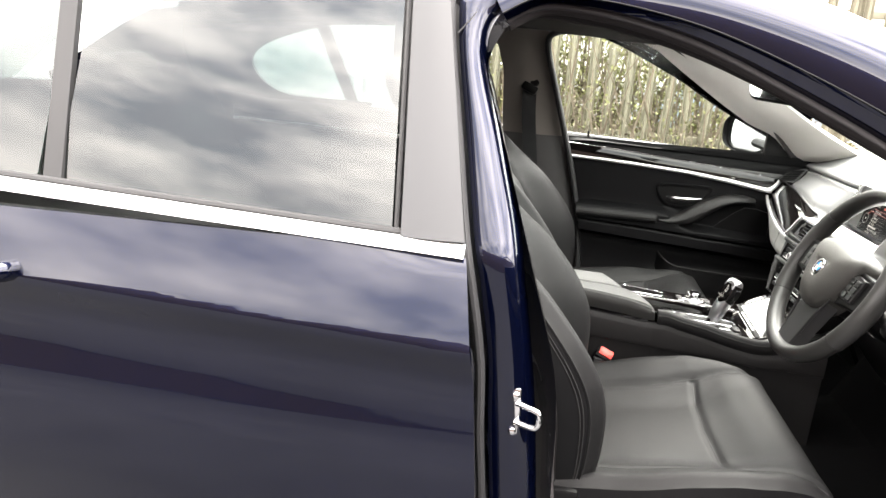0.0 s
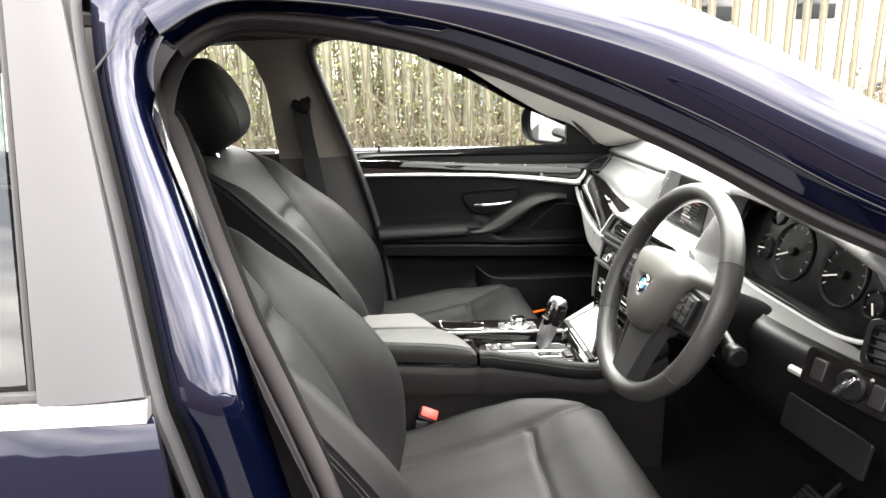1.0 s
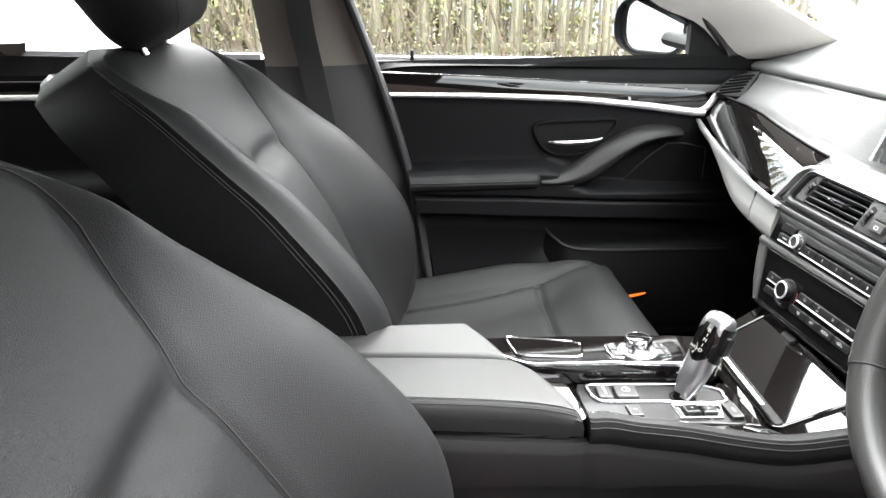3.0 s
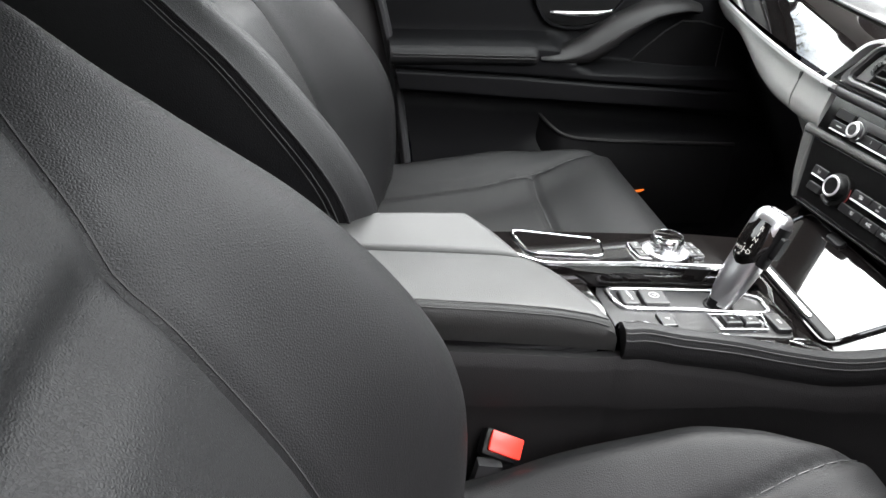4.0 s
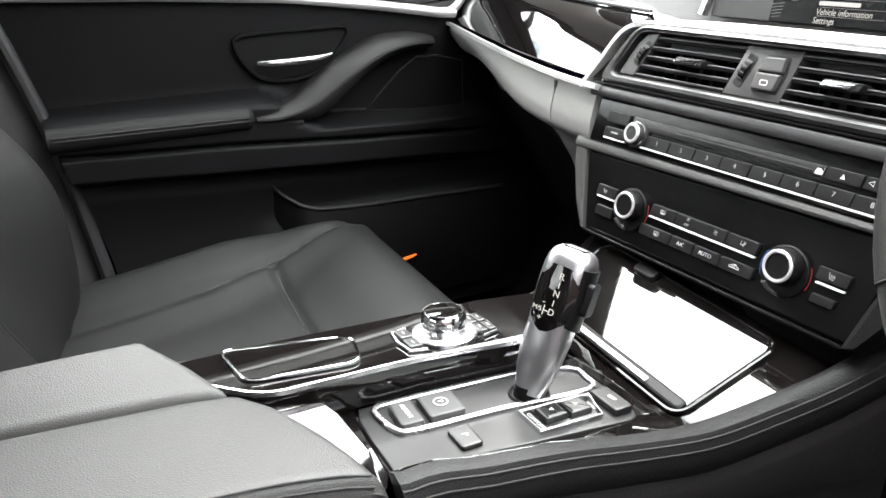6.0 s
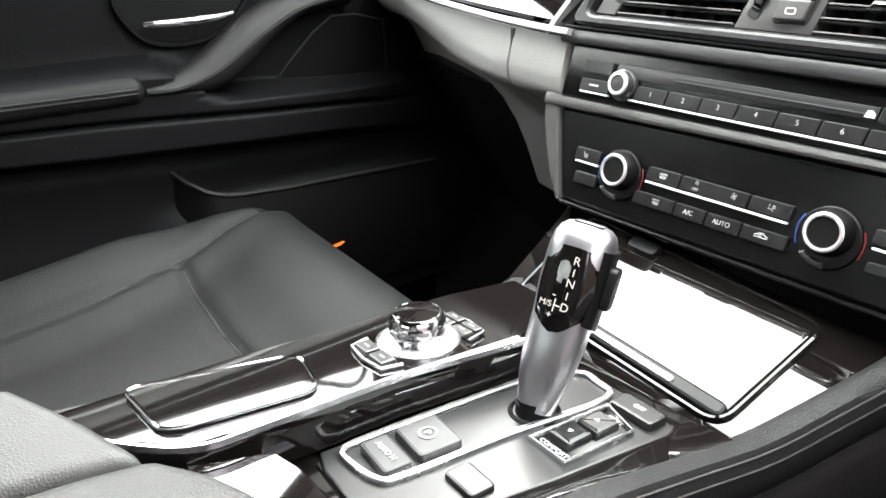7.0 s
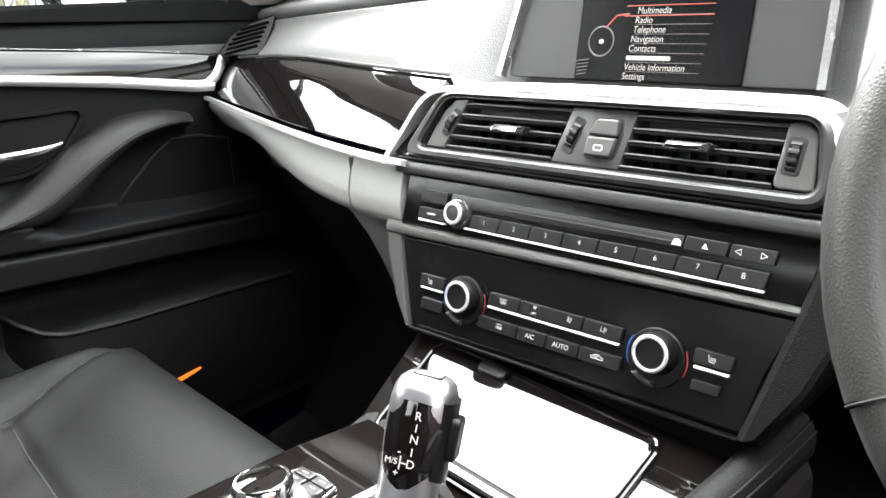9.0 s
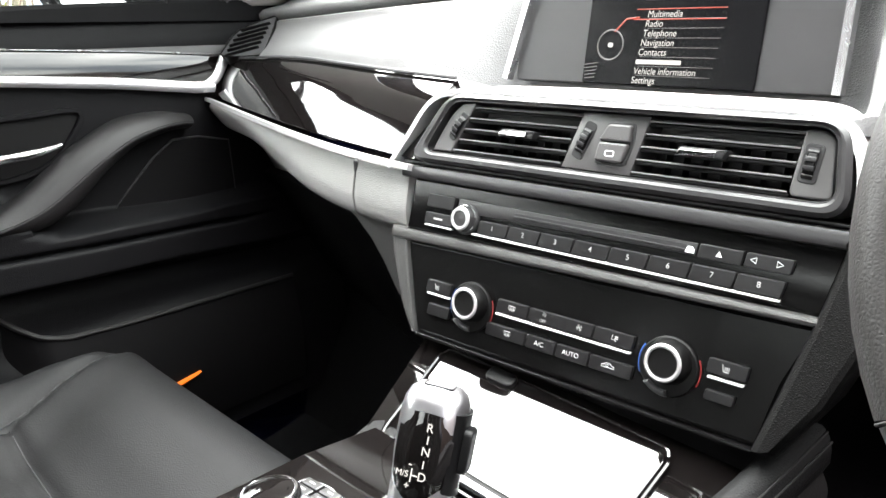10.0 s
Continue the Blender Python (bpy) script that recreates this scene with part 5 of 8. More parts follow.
box("pointer", (0.038, 0.009, 0.012), CHROME, switch, LS @ T(0.012, 0, 0.018) @ pose(0, 0, 0, 0, 0, 55), 0.003)
for a in (-0.04, 0.05):
    plate("key", rrect(0, 0, 0.022, 0.030, 0.003), 0.0, 0.008, 0.002, BUTTON_PLASTIC, switch, LS @ T(a, 0, 0))
vent_d = empty("driver_vent", "black slatted air vent by the driver's door", "air vent", at=(0.87, -0.74, 0.89))
VD = axes((0.850, -0.715, 0.893), Vector((0.40, -0.91, 0)).normalized(), Vector((0.22, 0.1, 0.97)).normalized(), Vector((-0.90, -0.39, 0.2)).normalized())
frame_plate("surround", rrect(0, 0, 0.12, 0.066, 0.014), rrect(0, 0, 0.104, 0.050, 0.010), -0.01, 0.006, PANEL_BLACK, vent_d, VD)
plate("backing", rrect(0, 0, 0.108, 0.054, 0.008), -0.03, -0.016, 0.001, RUBBER, vent_d, VD)
for k in range(4):
    box("slat", (0.104, 0.003, 0.016), HARD_PLASTIC, vent_d, VD @ T(0, -0.018 + 0.012 * k, -0.004) @ pose(0, 0, 0, -18), 0.001)

# ---- steering wheel and column ----
wheel = empty("steering_wheel", "black leather three-spoke steering wheel with a round badge", "steering wheel", at=(0.682, -0.3645, 0.883))
wa = radians(24.1)
WB = Vector((math.sin(wa), 0, math.cos(wa)))
WM = axes((0.6828, -0.3575, 0.8677), (0, -1, 0), WB, Vector((0, -1, 0)).cross(WB))
def rim_arc(name, a0, a1, r, material, label=""):
    n = max(8, int((a1 - a0) / 5))
    pts = [WM @ Vector((0.174 * math.sin(radians(q)), 0.174 * math.cos(radians(q)), 0)) for q in steps(a0, a1, n)]
    return sweep(name, pts, oval(r, r * 1.18, 16), material, wheel, label, ref=WM.to_3x3() @ Vector((0, 0, 1)))
rim_arc("rim_upper", -58, 58, 0.0158, WHEEL_LEATHER, "smooth leather rim")
rim_arc("rim_grip", 58.4, 121.6, 0.0166, WHEEL_LEATHER)
rim_arc("rim_grip", 238.4, 301.6, 0.0166, WHEEL_LEATHER)
rim_arc("rim_lower", 122, 238, 0.0158, WHEEL_LEATHER)
for q in (58.2, 121.8, 238.2, 301.8):
    c = WM @ Vector((0.174 * math.sin(radians(q)), 0.174 * math.cos(radians(q)), 0))
    tang = WM.to_3x3() @ Vector((math.cos(radians(q)), -math.sin(radians(q)), 0))
    rad = WM.to_3x3() @ Vector((math.sin(radians(q)), math.cos(radians(q)), 0))
    sweep("rim_stitch", [c + (rad * math.cos(k) * 0.0164 + WM.to_3x3() @ Vector((0, 0, 1)) * math.sin(k) * 0.0192) for k in steps(0, 2 * math.pi, 17)[:-1]], oval(0.0008, 0.0008, 6), STITCH, wheel, closed=True, ref=tang)
# airbag pad: a bulging shield
pad_o = spline([(-0.088, 0.048, 0), (-0.05, 0.062, 0), (0, 0.066, 0), (0.05, 0.062, 0), (0.088, 0.048, 0), (0.082, 0.01, 0), (0.062, -0.035, 0), (0.036, -0.066, 0), (0, -0.076, 0), (-0.036, -0.066, 0), (-0.062, -0.035, 0), (-0.082, 0.01, 0)], 5, True)
def dome(outline, layers, M):
    verts = []
    for s, h in layers:
        verts += [M @ Vector((p.x * s, p.y * s, h)) for p in outline]
    n = len(outline)
    f = grid_faces(len(layers), n, False, True)
    f += [tuple(range(n)), tuple(range((len(layers) - 1) * n, len(layers) * n))]
    return verts, f
vv, ff = dome(pad_o, ((1.0, -0.03), (1.0, 0.008), (0.985, 0.016), (0.93, 0.024), (0.8, 0.031), (0.6, 0.036), (0.40, 0.0385), (0.27, 0.038), (0.225, 0.0345), (0.19, 0.034)), WM)
link_mesh("airbag_pad", vv, ff, AIRBAG_SKIN, wheel, "grained black airbag cover")
badge = lathe("badge", [(0, 0.033), (0.0165, 0.033), (0.0165, 0.037), (0.0155, 0.0385), (0.0145, 0.0385), (0.0140, 0.0372), (0, 0.0372)], CHROME, wheel, WM, 32, "round badge of plain blue and white quarters")
lathe("badge_ring", [(0.0095, 0.0372), (0.0095, 0.0378), (0.0142, 0.0378), (0.0142, 0.0372)], PANEL_BLACK, badge, WM, 32, ring=True)
for q in range(4):
    sec = [(0, 0)] + [(0.0094 * math.cos(radians(q * 90 + k)), 0.0094 * math.sin(radians(q * 90 + k))) for k in steps(2, 88, 8)]
    plate("badge_quarter", sec, 0.0372, 0.0379, 0.0001, BLUE if q % 2 else WHITE, badge, WM)
# side spokes with key clusters
for sg in (-1, 1):
    sp = [(sg * 0.080, 0.036), (sg * 0.165, 0.034), (sg * 0.172, 0.0), (sg * 0.162, -0.030), (sg * 0.10, -0.036), (sg * 0.066, -0.040)]
    if sg < 0:
        sp = sp[::-1]
    sp = sp[::-1]
    plate("spoke", sp, -0.018, 0.006, 0.005, HARD_PLASTIC, wheel, WM)
    kc = [(sg * 0.088, 0.028), (sg * 0.130, 0.026), (sg * 0.128, -0.022), (sg * 0.078, -0.024)]
    kc = kc[::-1] if sg > 0 else kc
    plate("key_pod", kc, 0.004, 0.013, 0.004, BUTTON_PLASTIC, wheel, WM)
    for i in range(2):
        for j in range(3):
            plate("key", rrect(0, 0, 0.016, 0.011, 0.002), 0.012, 0.0155, 0.001, BUTTON_PLASTIC, wheel, WM @ T(sg * (0.096 + 0.019 * i), 0.015 - 0.0145 * j, 0))
# lower spoke with bright edges
low = [(-0.052, -0.050), (-0.040, -0.110), (-0.034, -0.170), (0.034, -0.170), (0.040, -0.110), (0.052, -0.050)]
plate("lower_spoke", low, -0.02, 0.006, 0.006, SATIN_GREY, wheel, WM)
for sg in (-1, 1):
    sweep("spoke_edge", [WM @ Vector(p) for p in spline([(sg * 0.060, -0.040, 0.008), (sg * 0.047, -0.075, 0.008), (sg * 0.038, -0.12, 0.006), (sg * 0.030, -0.160, 0.004)], 5)], oval(0.0022, 0.003, 8), SATIN_GREY, wheel, "satin grey spoke edge", ref=WM.to_3x3() @ Vector((0, 0, 1)))
column = empty("steering_column", "black plastic steering column shroud with stalks", "steering column", at=(0.75, -0.365, 0.84))
def shroud(u, v):
    a = 2 * math.pi * v
    r = 1.0 - 0.12 * u
    return WM @ Vector((0.075 * r * math.copysign(abs(math.cos(a)) ** 0.75, math.cos(a)), -0.012 + 0.058 * r * math.copysign(abs(math.sin(a)) ** 0.75, math.sin(a)), -0.03 - 0.24 * (1 - u)))
us, nvv = steps(0, 1, 8), 28
vv = [shroud(u, k / nvv) for u in us for k in range(nvv)]
link_mesh("shroud", vv, grid_faces(8, nvv, False, True) + [tuple(range(nvv)), tuple(range(7 * nvv, 8 * nvv))], HARD_PLASTIC, column, "black column shroud")
for sg, dz in ((1, -0.012), (-1, 0.0)):
    st = sweep("stalk", [WM @ Vector(p) for p in ((sg * 0.06, dz, -0.07), (sg * 0.11, dz - 0.004, -0.066), (sg * 0.16, dz - 0.012, -0.058))], oval(0.011, 0.008, 12), HARD_PLASTIC, column, ref=WM.to_3x3() @ Vector((0, 0, 1)))
    lathe("stalk_tip", [(0, -0.012), (0.014, -0.012), (0.0155, -0.004), (0.0155, 0.010), (0.012, 0.014), (0, 0.014)], HARD_PLASTIC, st, WM @ T(sg * 0.168, dz - 0.013, -0.057) @ pose(0, 0, 0, 0, 90, 0), 20)
for k in range(3):
    plate("printed_mark", rrect(0, 0, 0.012, 0.003, 0.001), 0.0, 0.0003, 0.0001, PRINT, column, axes((0.742, -0.395 - 0.016 * k, 0.775 - 0.0), (0, -1, 0), (0.5, 0, -0.86), Vector((0, -1, 0)).cross(Vector((0.5, 0, -0.86)))) @ T(0, 0, 0.002))
# pedals
for nm, y, w, h in (("accelerator_pedal", -0.55, 0.055, 0.17), ("brake_pedal", -0.40, 0.085, 0.06)):
    pd = empty(nm, "black ribbed rubber foot pedal above the carpet", "pedal", at=(0.98, y, 0.4))
    PM = T(1.0 if w < 0.06 else 0.97, y, 0.44) @ pose(0, 0, 0, 0, 40, 0)
    box("plate", (0.012, w, h), RUBBER, pd, PM, 0.004)
    for k in range(5):
        box("rib", (0.006, w * 0.85, h * 0.09), HARD_PLASTIC, pd, PM @ T(-0.008, 0, h * (-0.38 + 0.19 * k)), 0.001)
    sweep("lever", [(PM @ Vector((0.006, 0, 0)))[:], (1.06, y, 0.52), (1.10, y, 0.62)], oval(0.008, 0.008, 8), HARD_PLASTIC, pd)


# ---- centre console ----
cons = empty("centre_console", "black centre console between the seats with stitched leather edge", "console", at=(0.45, 0.03, 0.3))
NEAR = [(-0.45, -0.090, 0.625), (0.10, -0.088, 0.625), (0.36, -0.085, 0.630), (0.424, -0.084, 0.654), (0.48, -0.082, 0.643), (0.54, -0.080, 0.630), (0.60, -0.079, 0.614), (0.66, -0.086, 0.607), (0.71, -0.098, 0.618), (0.76, -0.116, 0.640), (0.80, -0.135, 0.672)]
FAR = [(-0.45, 0.175, 0.620), (0.10, 0.172, 0.620), (0.36, 0.165, 0.630), (0.424, 0.162, 0.621), (0.48, 0.160, 0.617), (0.54, 0.158, 0.612), (0.60, 0.158, 0.608), (0.66, 0.164, 0.610), (0.71, 0.176, 0.618), (0.76, 0.192, 0.640), (0.80, 0.205, 0.672)]
near_s, far_s = spline(NEAR, 5), spline(FAR, 5)
ROLL = ((-0.018, -0.001), (-0.010, 0.004), (0.0, 0.003), (0.005, -0.003), (0.0075, -0.012), (0.0075, -0.022), (0.004, -0.030))


def cside(line, sg, name):
    fore = [p for p in line if p.x > 0.4239]
    fore.insert(0, fore[0] + Vector((-0.006, 0, 0.001)))
    rows = [[Vector((p.x, p.y + sg * d, p.z + h)) for d, h in ROLL] for p in fore]
    link_mesh(name, [v for r in rows for v in r], grid_faces(len(rows), len(ROLL)) + [tuple(range(len(ROLL)))], LEATHER, cons, "stitched black leather edge roll")
    for d, h in ((0.0035, 0.0), (0.0068, -0.0065)):
        sweep("edge_stitch", [p + Vector((0, sg * d, h)) for p in fore], oval(0.0008, 0.0008, 6), STITCH, cons)
    # side below the lids and the roll: a chamfered ledge, a flat panel, a lip and the lower cover
    low = [(-0.45, 0.655), (0.10, 0.651), (0.23, 0.642), (0.32, 0.632), (0.385, 0.624), (0.405, 0.624), (0.424, 0.626)]
    rows = []
    for p in line:
        zt = lerp_table(low, p.x) if p.x < 0.424 else p.z - 0.028
        zl = lerp_table([(-0.45, 0.60), (0.25, 0.579), (0.36, 0.571), (0.56, 0.556), (0.66, 0.545), (0.80, 0.56)], p.x)
        zl = min(zl, zt - 0.025)
        y = p.y if p.x > 0.42 else sg * 0.0805 if sg < 0 else p.y
        rows.append([Vector((p.x, y + sg * d, z)) for d, z in ((-0.006, zt + 0.001), (0.003, zt), (0.0075, zt - 0.010), (0.0085, zt - 0.014), (0.011, zl + 0.004), (0.0105, zl), (0.004, zl - 0.003), (0.004, 0.40), (0.008, 0.27))])
    link_mesh("side_panel", [v for r in rows for v in r], grid_faces(len(rows), 9), CONSOLE_SKIN, cons, "black console side panel")


cside(near_s, -1, "near_edge")
cside(far_s, 1, "far_edge")
DECK_Z = [(-0.45, 0.595), (0.43, 0.606), (0.52, 0.594), (0.60, 0.580), (0.62, 0.555), (0.66, 0.550), (0.71, 0.560), (0.80, 0.615)]
rows = [[Vector((a.x, a.y + (b.y - a.y) * t + (0.012 if t == 0 else -0.012 if t == 1 else 0), lerp_table(DECK_Z, a.x) if 0 < t < 1 else a.z + (b.z - a.z) * t - 0.002)) for t in (0, 0.12, 0.3, 0.5, 0.7, 1)] for a, b in zip(near_s, far_s)]
link_mesh("top_deck", [v for r in rows for v in r], grid_faces(len(rows), 6), GLOSS, cons, "gloss black console deck")


arm_rest = empty("armrest", "black leather centre armrest with a split stitched lid", "armrest", at=(0.1, 0.04, 0.62))
LID_OUT = [(-0.32, 0.700), (0.05, 0.699), (0.20, 0.694), (0.295, 0.684), (0.35, 0.6765), (0.38, 0.670), (0.40, 0.664), (0.413, 0.657)]
LID_IN = [(-0.32, 0.670), (0.10, 0.669), (0.25, 0.667), (0.32, 0.665), (0.36, 0.661), (0.413, 0.655)]
LID_LOW = [(-0.32, 0.658), (0.10, 0.655), (0.227, 0.650), (0.319, 0.640), (0.376, 0.632), (0.413, 0.627)]
LID_GAP = [(-0.32, 0.082), (0.0, 0.080), (0.15, 0.070), (0.25, 0.061), (0.36, 0.052)]
LID_SIDE = -0.0765


def lid_top(x, y):
    k = min(1.0, max(0.0, (lerp_table(LID_GAP, x) - y) / (lerp_table(LID_GAP, x) - LID_SIDE)))
    zi, zo = lerp_table(LID_IN, x), lerp_table(LID_OUT, x)
    return zi + (zo - zi) * k + 0.0025 * math.sin(math.pi * k)


def lid_front(y):
    return lerp_table([(-0.078, 0.4135), (-0.027, 0.393), (0.020, 0.373), (0.054, 0.350), (0.10, 0.331), (0.157, 0.302)], y)


def lid_part(name, y0, y1, material, label):
    # y0(x), y1(x): its two long edges; each cross-section runs up one side, over the top and down the other
    cols = [(0.0, None, 0.0), (0.0, 0.45, -0.0035), (0.0, 0.75, -0.0030), (0.0, 0.0075, -0.0012), (0.0, 0.0035, 0.0005), (0.0, 0.0012, 0.003), (0.0, 0.0, 0.006)]
    ss = [1 - (1 - k / 44) ** 1.7 for k in range(45)]
    nv = 2 * len(cols) + 18
    pts = []
    for si in ss + [None]:
        for j in range(nv):
            near = j < len(cols)
            far = j >= nv - len(cols)
            q = (j - len(cols) + 1) / 19.0
            c = cols[j] if near else cols[nv - 1 - j] if far else None
            x = 0.3
            for _ in range(3):
                w0, w1 = y0(x), y1(x)
                y = w0 + c[2] if near else w1 - c[2] if far else w0 + 0.006 + (w1 - w0 - 0.012) * q
                xf = lid_front(y)
                x = -0.32 + (xf + 0.32) * (1.0 if si is None else si)
            zt, zb = lid_top(x, y), lerp_table(LID_LOW, x)
            if c is None:
                z = zt
            elif c[1] is None:
                z = zb
            elif c[1] > 0.1:
                z = zb + (zt - zb) * c[1]
            else:
                z = zt - c[1]
            e = xf - x
            if e < 0.007:
                z = max(zb, z - 0.007 * (1 - math.sqrt(max(0.0, 1 - (1 - e / 0.007) ** 2))))
            if si is None:
                z = zb
            pts.append(Vector((x, y, z)))
    n = len(ss) + 1
    rim = [i * nv for i in range(n)] + [(n - 1) * nv + j for j in range(1, nv)] + [i * nv + nv - 1 for i in range(n - 2, -1, -1)]
    return link_mesh(name, pts, grid_faces(n, nv) + [tuple(rim)], material, arm_rest, label, True, 60)


lid_part("lid_near", lambda x: LID_SIDE, lambda x: lerp_table(LID_GAP, x) - 0.0022, LID_LEATHER_LIT, "padded black leather lid with a double seam")
lid_part("lid_far", lambda x: lerp_table(LID_GAP, x) + 0.0022, lambda x: 0.157, LID_LEATHER_LIT, "padded black leather lid")
for dy, dz in ((-0.0008, -0.0048), (0.0038, 0.0003)):
    sweep("lid_stitch", [(x, LID_SIDE + dy, lid_top(x, LID_SIDE) + dz) for x in steps(-0.25, 0.405, 40)], oval(0.0008, 0.0008, 6), STITCH, arm_rest)
plate("lid_base", [(-0.31, -0.070), (0.400, -0.070), (0.382, -0.027), (0.340, 0.054), (0.295, 0.150), (-0.31, 0.150)], -0.03, 0.0, 0.003, RUBBER, arm_rest, T(0, 0, 0.640) @ pose(0, 0, 0, 0, 1.5, 0), "black plastic tray under the lids")

# raised gloss panel with the storage lid, passenger half of the deck
PZ = 0.634
deck_o = [(0.295, 0.160), (0.372, 0.074), (0.42, 0.070), (0.50, 0.070), (0.58, 0.064), (0.635, 0.060), (0.655, 0.085), (0.66, 0.145), (0.60, 0.157), (0.52, 0.159), (0.42, 0.163)]
cx_, cy_ = Vector((0.9995, 0, -0.032)), Vector((0, 0.99700, -0.0770))
CP = axes((0.50, 0.11, PZ), cx_, cy_, cx_.cross(cy_))
local = [(x - 0.50, y - 0.11) for x, y in deck_o]
plate("raised_panel", local, -0.03, 0.0, 0.003, GLOSS, cons, CP, "gloss black raised panel")
edge = spline([(0.330 - 0.50, 0.118 - 0.11, 0.001), (0.373 - 0.50, 0.0735 - 0.11, 0.001), (0.42 - 0.50, 0.0690 - 0.11, 0.0005), (0.50 - 0.50, 0.0690 - 0.11, 0.0), (0.58 - 0.5, 0.0625 - 0.11, -0.002), (0.64 - 0.5, 0.058 - 0.11, -0.003)], 5)
sweep("silver_edge", [CP @ p for p in edge], [(-0.0012, -0.003), (0.0012, -0.003), (0.0010, 0.0012), (-0.0010, 0.0012)], SILVER, cons, "satin silver edge strip", ref=(0, 0, 1))
ash = empty("storage_lid", "gloss black sliding storage lid with a bright rim", "storage lid", at=(0.41, 0.11, 0.64))
lid_sp = rtrap((-0.134, -0.016), (-0.044, -0.027), (-0.035, 0.022), (-0.142, 0.050), 0.014)
plate("lid", lid_sp, -0.004, 0.0025, 0.002, GLOSS, ash, CP)
sweep("rim", [CP @ Vector((x, y, 0.002)) for x, y in lid_sp], oval(0.0011, 0.0016, 8), CHROME, ash, closed=True, ref=(0, 0, 1))

# shift panel: silver frame, satin insert
sh = empty("shift_panel", "satin silver-framed shift panel with parking brake keys", "control panel", at=(0.55, 0.02, 0.606))
SZ = 0.607
SM = axes((0.545, 0.02, SZ), Vector((0.9995, 0, -0.03)), Vector((0, 0.99926, -0.0384)), Vector((0.9995, 0, -0.03)).cross(Vector((0, 0.99926, -0.0384))))
fr_o = [(p.x, p.y) for p in spline([(-0.094, 0.030, 0), (-0.090, 0.040, 0), (-0.075, 0.0425, 0), (0.0, 0.039, 0), (0.055, 0.034, 0), (0.085, 0.020, 0), (0.088, 0.004, 0), (0.076, -0.018, 0), (0.0, -0.010, 0), (-0.07, -0.0055, 0), (-0.088, 0.002, 0)][::-1], 4, True)]
base_o = [(-0.106, -0.0440), (-0.0333, -0.0495), (-0.0018, -0.0545), (0.0434, -0.0595), (0.0790, -0.0640), (0.0860, -0.0620), (0.0895, -0.0540), (0.0920, -0.0190), (0.0905, 0.022), (0.060, 0.040), (-0.10, 0.047), (-0.106, 0.03)]
plate("wood_deck", [(-0.106, -0.090), (0.092, -0.090), (0.108, -0.070), (0.108, 0.043), (-0.10, 0.047), (-0.106, 0.03)], -0.02, -0.0035, 0.002, GLOSS, sh, SM, "gloss black wood deck")
plate("deck", base_o, -0.018, 0.0, 0.0015, DECK_GREY, sh, SM, "satin dark grey deck")
plate("rear_deck", [(-0.165, -0.02), (-0.110, -0.085), (-0.108, -0.030), (-0.104, 0.047), (-0.13, 0.05), (-0.165, 0.03)], -0.02, 0.001, 0.003, GLOSS, sh, axes((0.545, 0.02, SZ - 0.002), cx_, cy_, cx_.cross(cy_)), "gloss black deck before the armrest")
plate("rear_ledge", [(-0.215, 0.050), (-0.205, -0.085), (-0.130, -0.085), (-0.122, -0.040), (-0.125, 0.014), (-0.131, 0.036), (-0.178, 0.055)], -0.02, 0.0, 0.002, GLOSS, sh, axes((0.545, 0.02, 0.6305), cx_, cy_, cx_.cross(cy_)), "gloss black ledge before the armrest")
frame_plate("silver_frame", fr_o, inset(fr_o, 0.0045), -0.004, 0.0035, SILVER, sh, SM, "satin silver frame", 0.0008)
plate("insert", inset(fr_o, 0.0048), -0.004, 0.0005, 0.0004, DECK_GREY, sh, SM)
for x, w, tx in ((-0.0430, 0.0300, "P"), (-0.0725, 0.0190, "AUTO H")):
    kb = plate("parking_key", rrect(0, 0, w, 0.0330, 0.003), 0.0, 0.0065, 0.002, KEY_GREY, sh, SM @ T(x, 0.0165, 0) @ pose(0, 0, 0, 0, 0, -3))
    if tx == "P":
        ringp = [(0.0055 * math.cos(q), 0.0055 * math.sin(q), 0.0072) for q in steps(0, 2 * math.pi, 17)[:-1]]
        sweep("icon_ring", [SM @ T(x, 0.0165, 0) @ Vector(p) for p in ringp], oval(0.0006, 0.0003, 6), PRINT, kb, closed=True, ref=(0, 0, 1))
        lettering(tx, 0.006, PRINT, kb, SM @ T(x, 0.0165, 0.0072) @ pose(0, 0, 0, 0, 0, -90))
    else:
        lettering(tx, 0.0052, PRINT, kb, SM @ T(x, 0.0165, 0.0072) @ pose(0, 0, 0, 0, 0, -90))
# gloss slope from the deck up to the stitched edge
rows = [[Vector((p.x, p.y + 0.010, p.z + 0.0035)), Vector((p.x, p.y + 0.017, p.z + 0.0005)), Vector((p.x, p.y + 0.034, max(0.609 - 0.03 * (p.x - 0.545), p.z - 0.014))), Vector((p.x, p.y + 0.044, 0.6065 - 0.03 * (p.x - 0.545)))] for p in near_s if 0.4239 < p.x < 0.655]
link_mesh("edge_slope", [v for r in rows for v in r], grid_faces(len(rows), 4), GLOSS, sh, "gloss black slope beside the deck")
# boot recess
lathe("boot_ring", [(0.0, -0.002), (0.0172, -0.002), (0.0172, 0.0012), (0.0160, 0.0022), (0.0138, 0.0004), (0.0, 0.0002)], HARD_PLASTIC, sh, SM @ T(0.030, 0.003, 0))
lathe("boot", [(0.0130, 0.000), (0.0122, 0.003), (0.0118, 0.008), (0.0116, 0.011), (0.0, 0.011)], HARD_PLASTIC, sh, SM @ T(0.030, 0.003, 0), 28, "black rubber boot")
# driving mode rocker
md = empty("mode_switch", "silver-framed rocker switch for driving mode", "switch", at=(0.585, -0.015, 0.606))
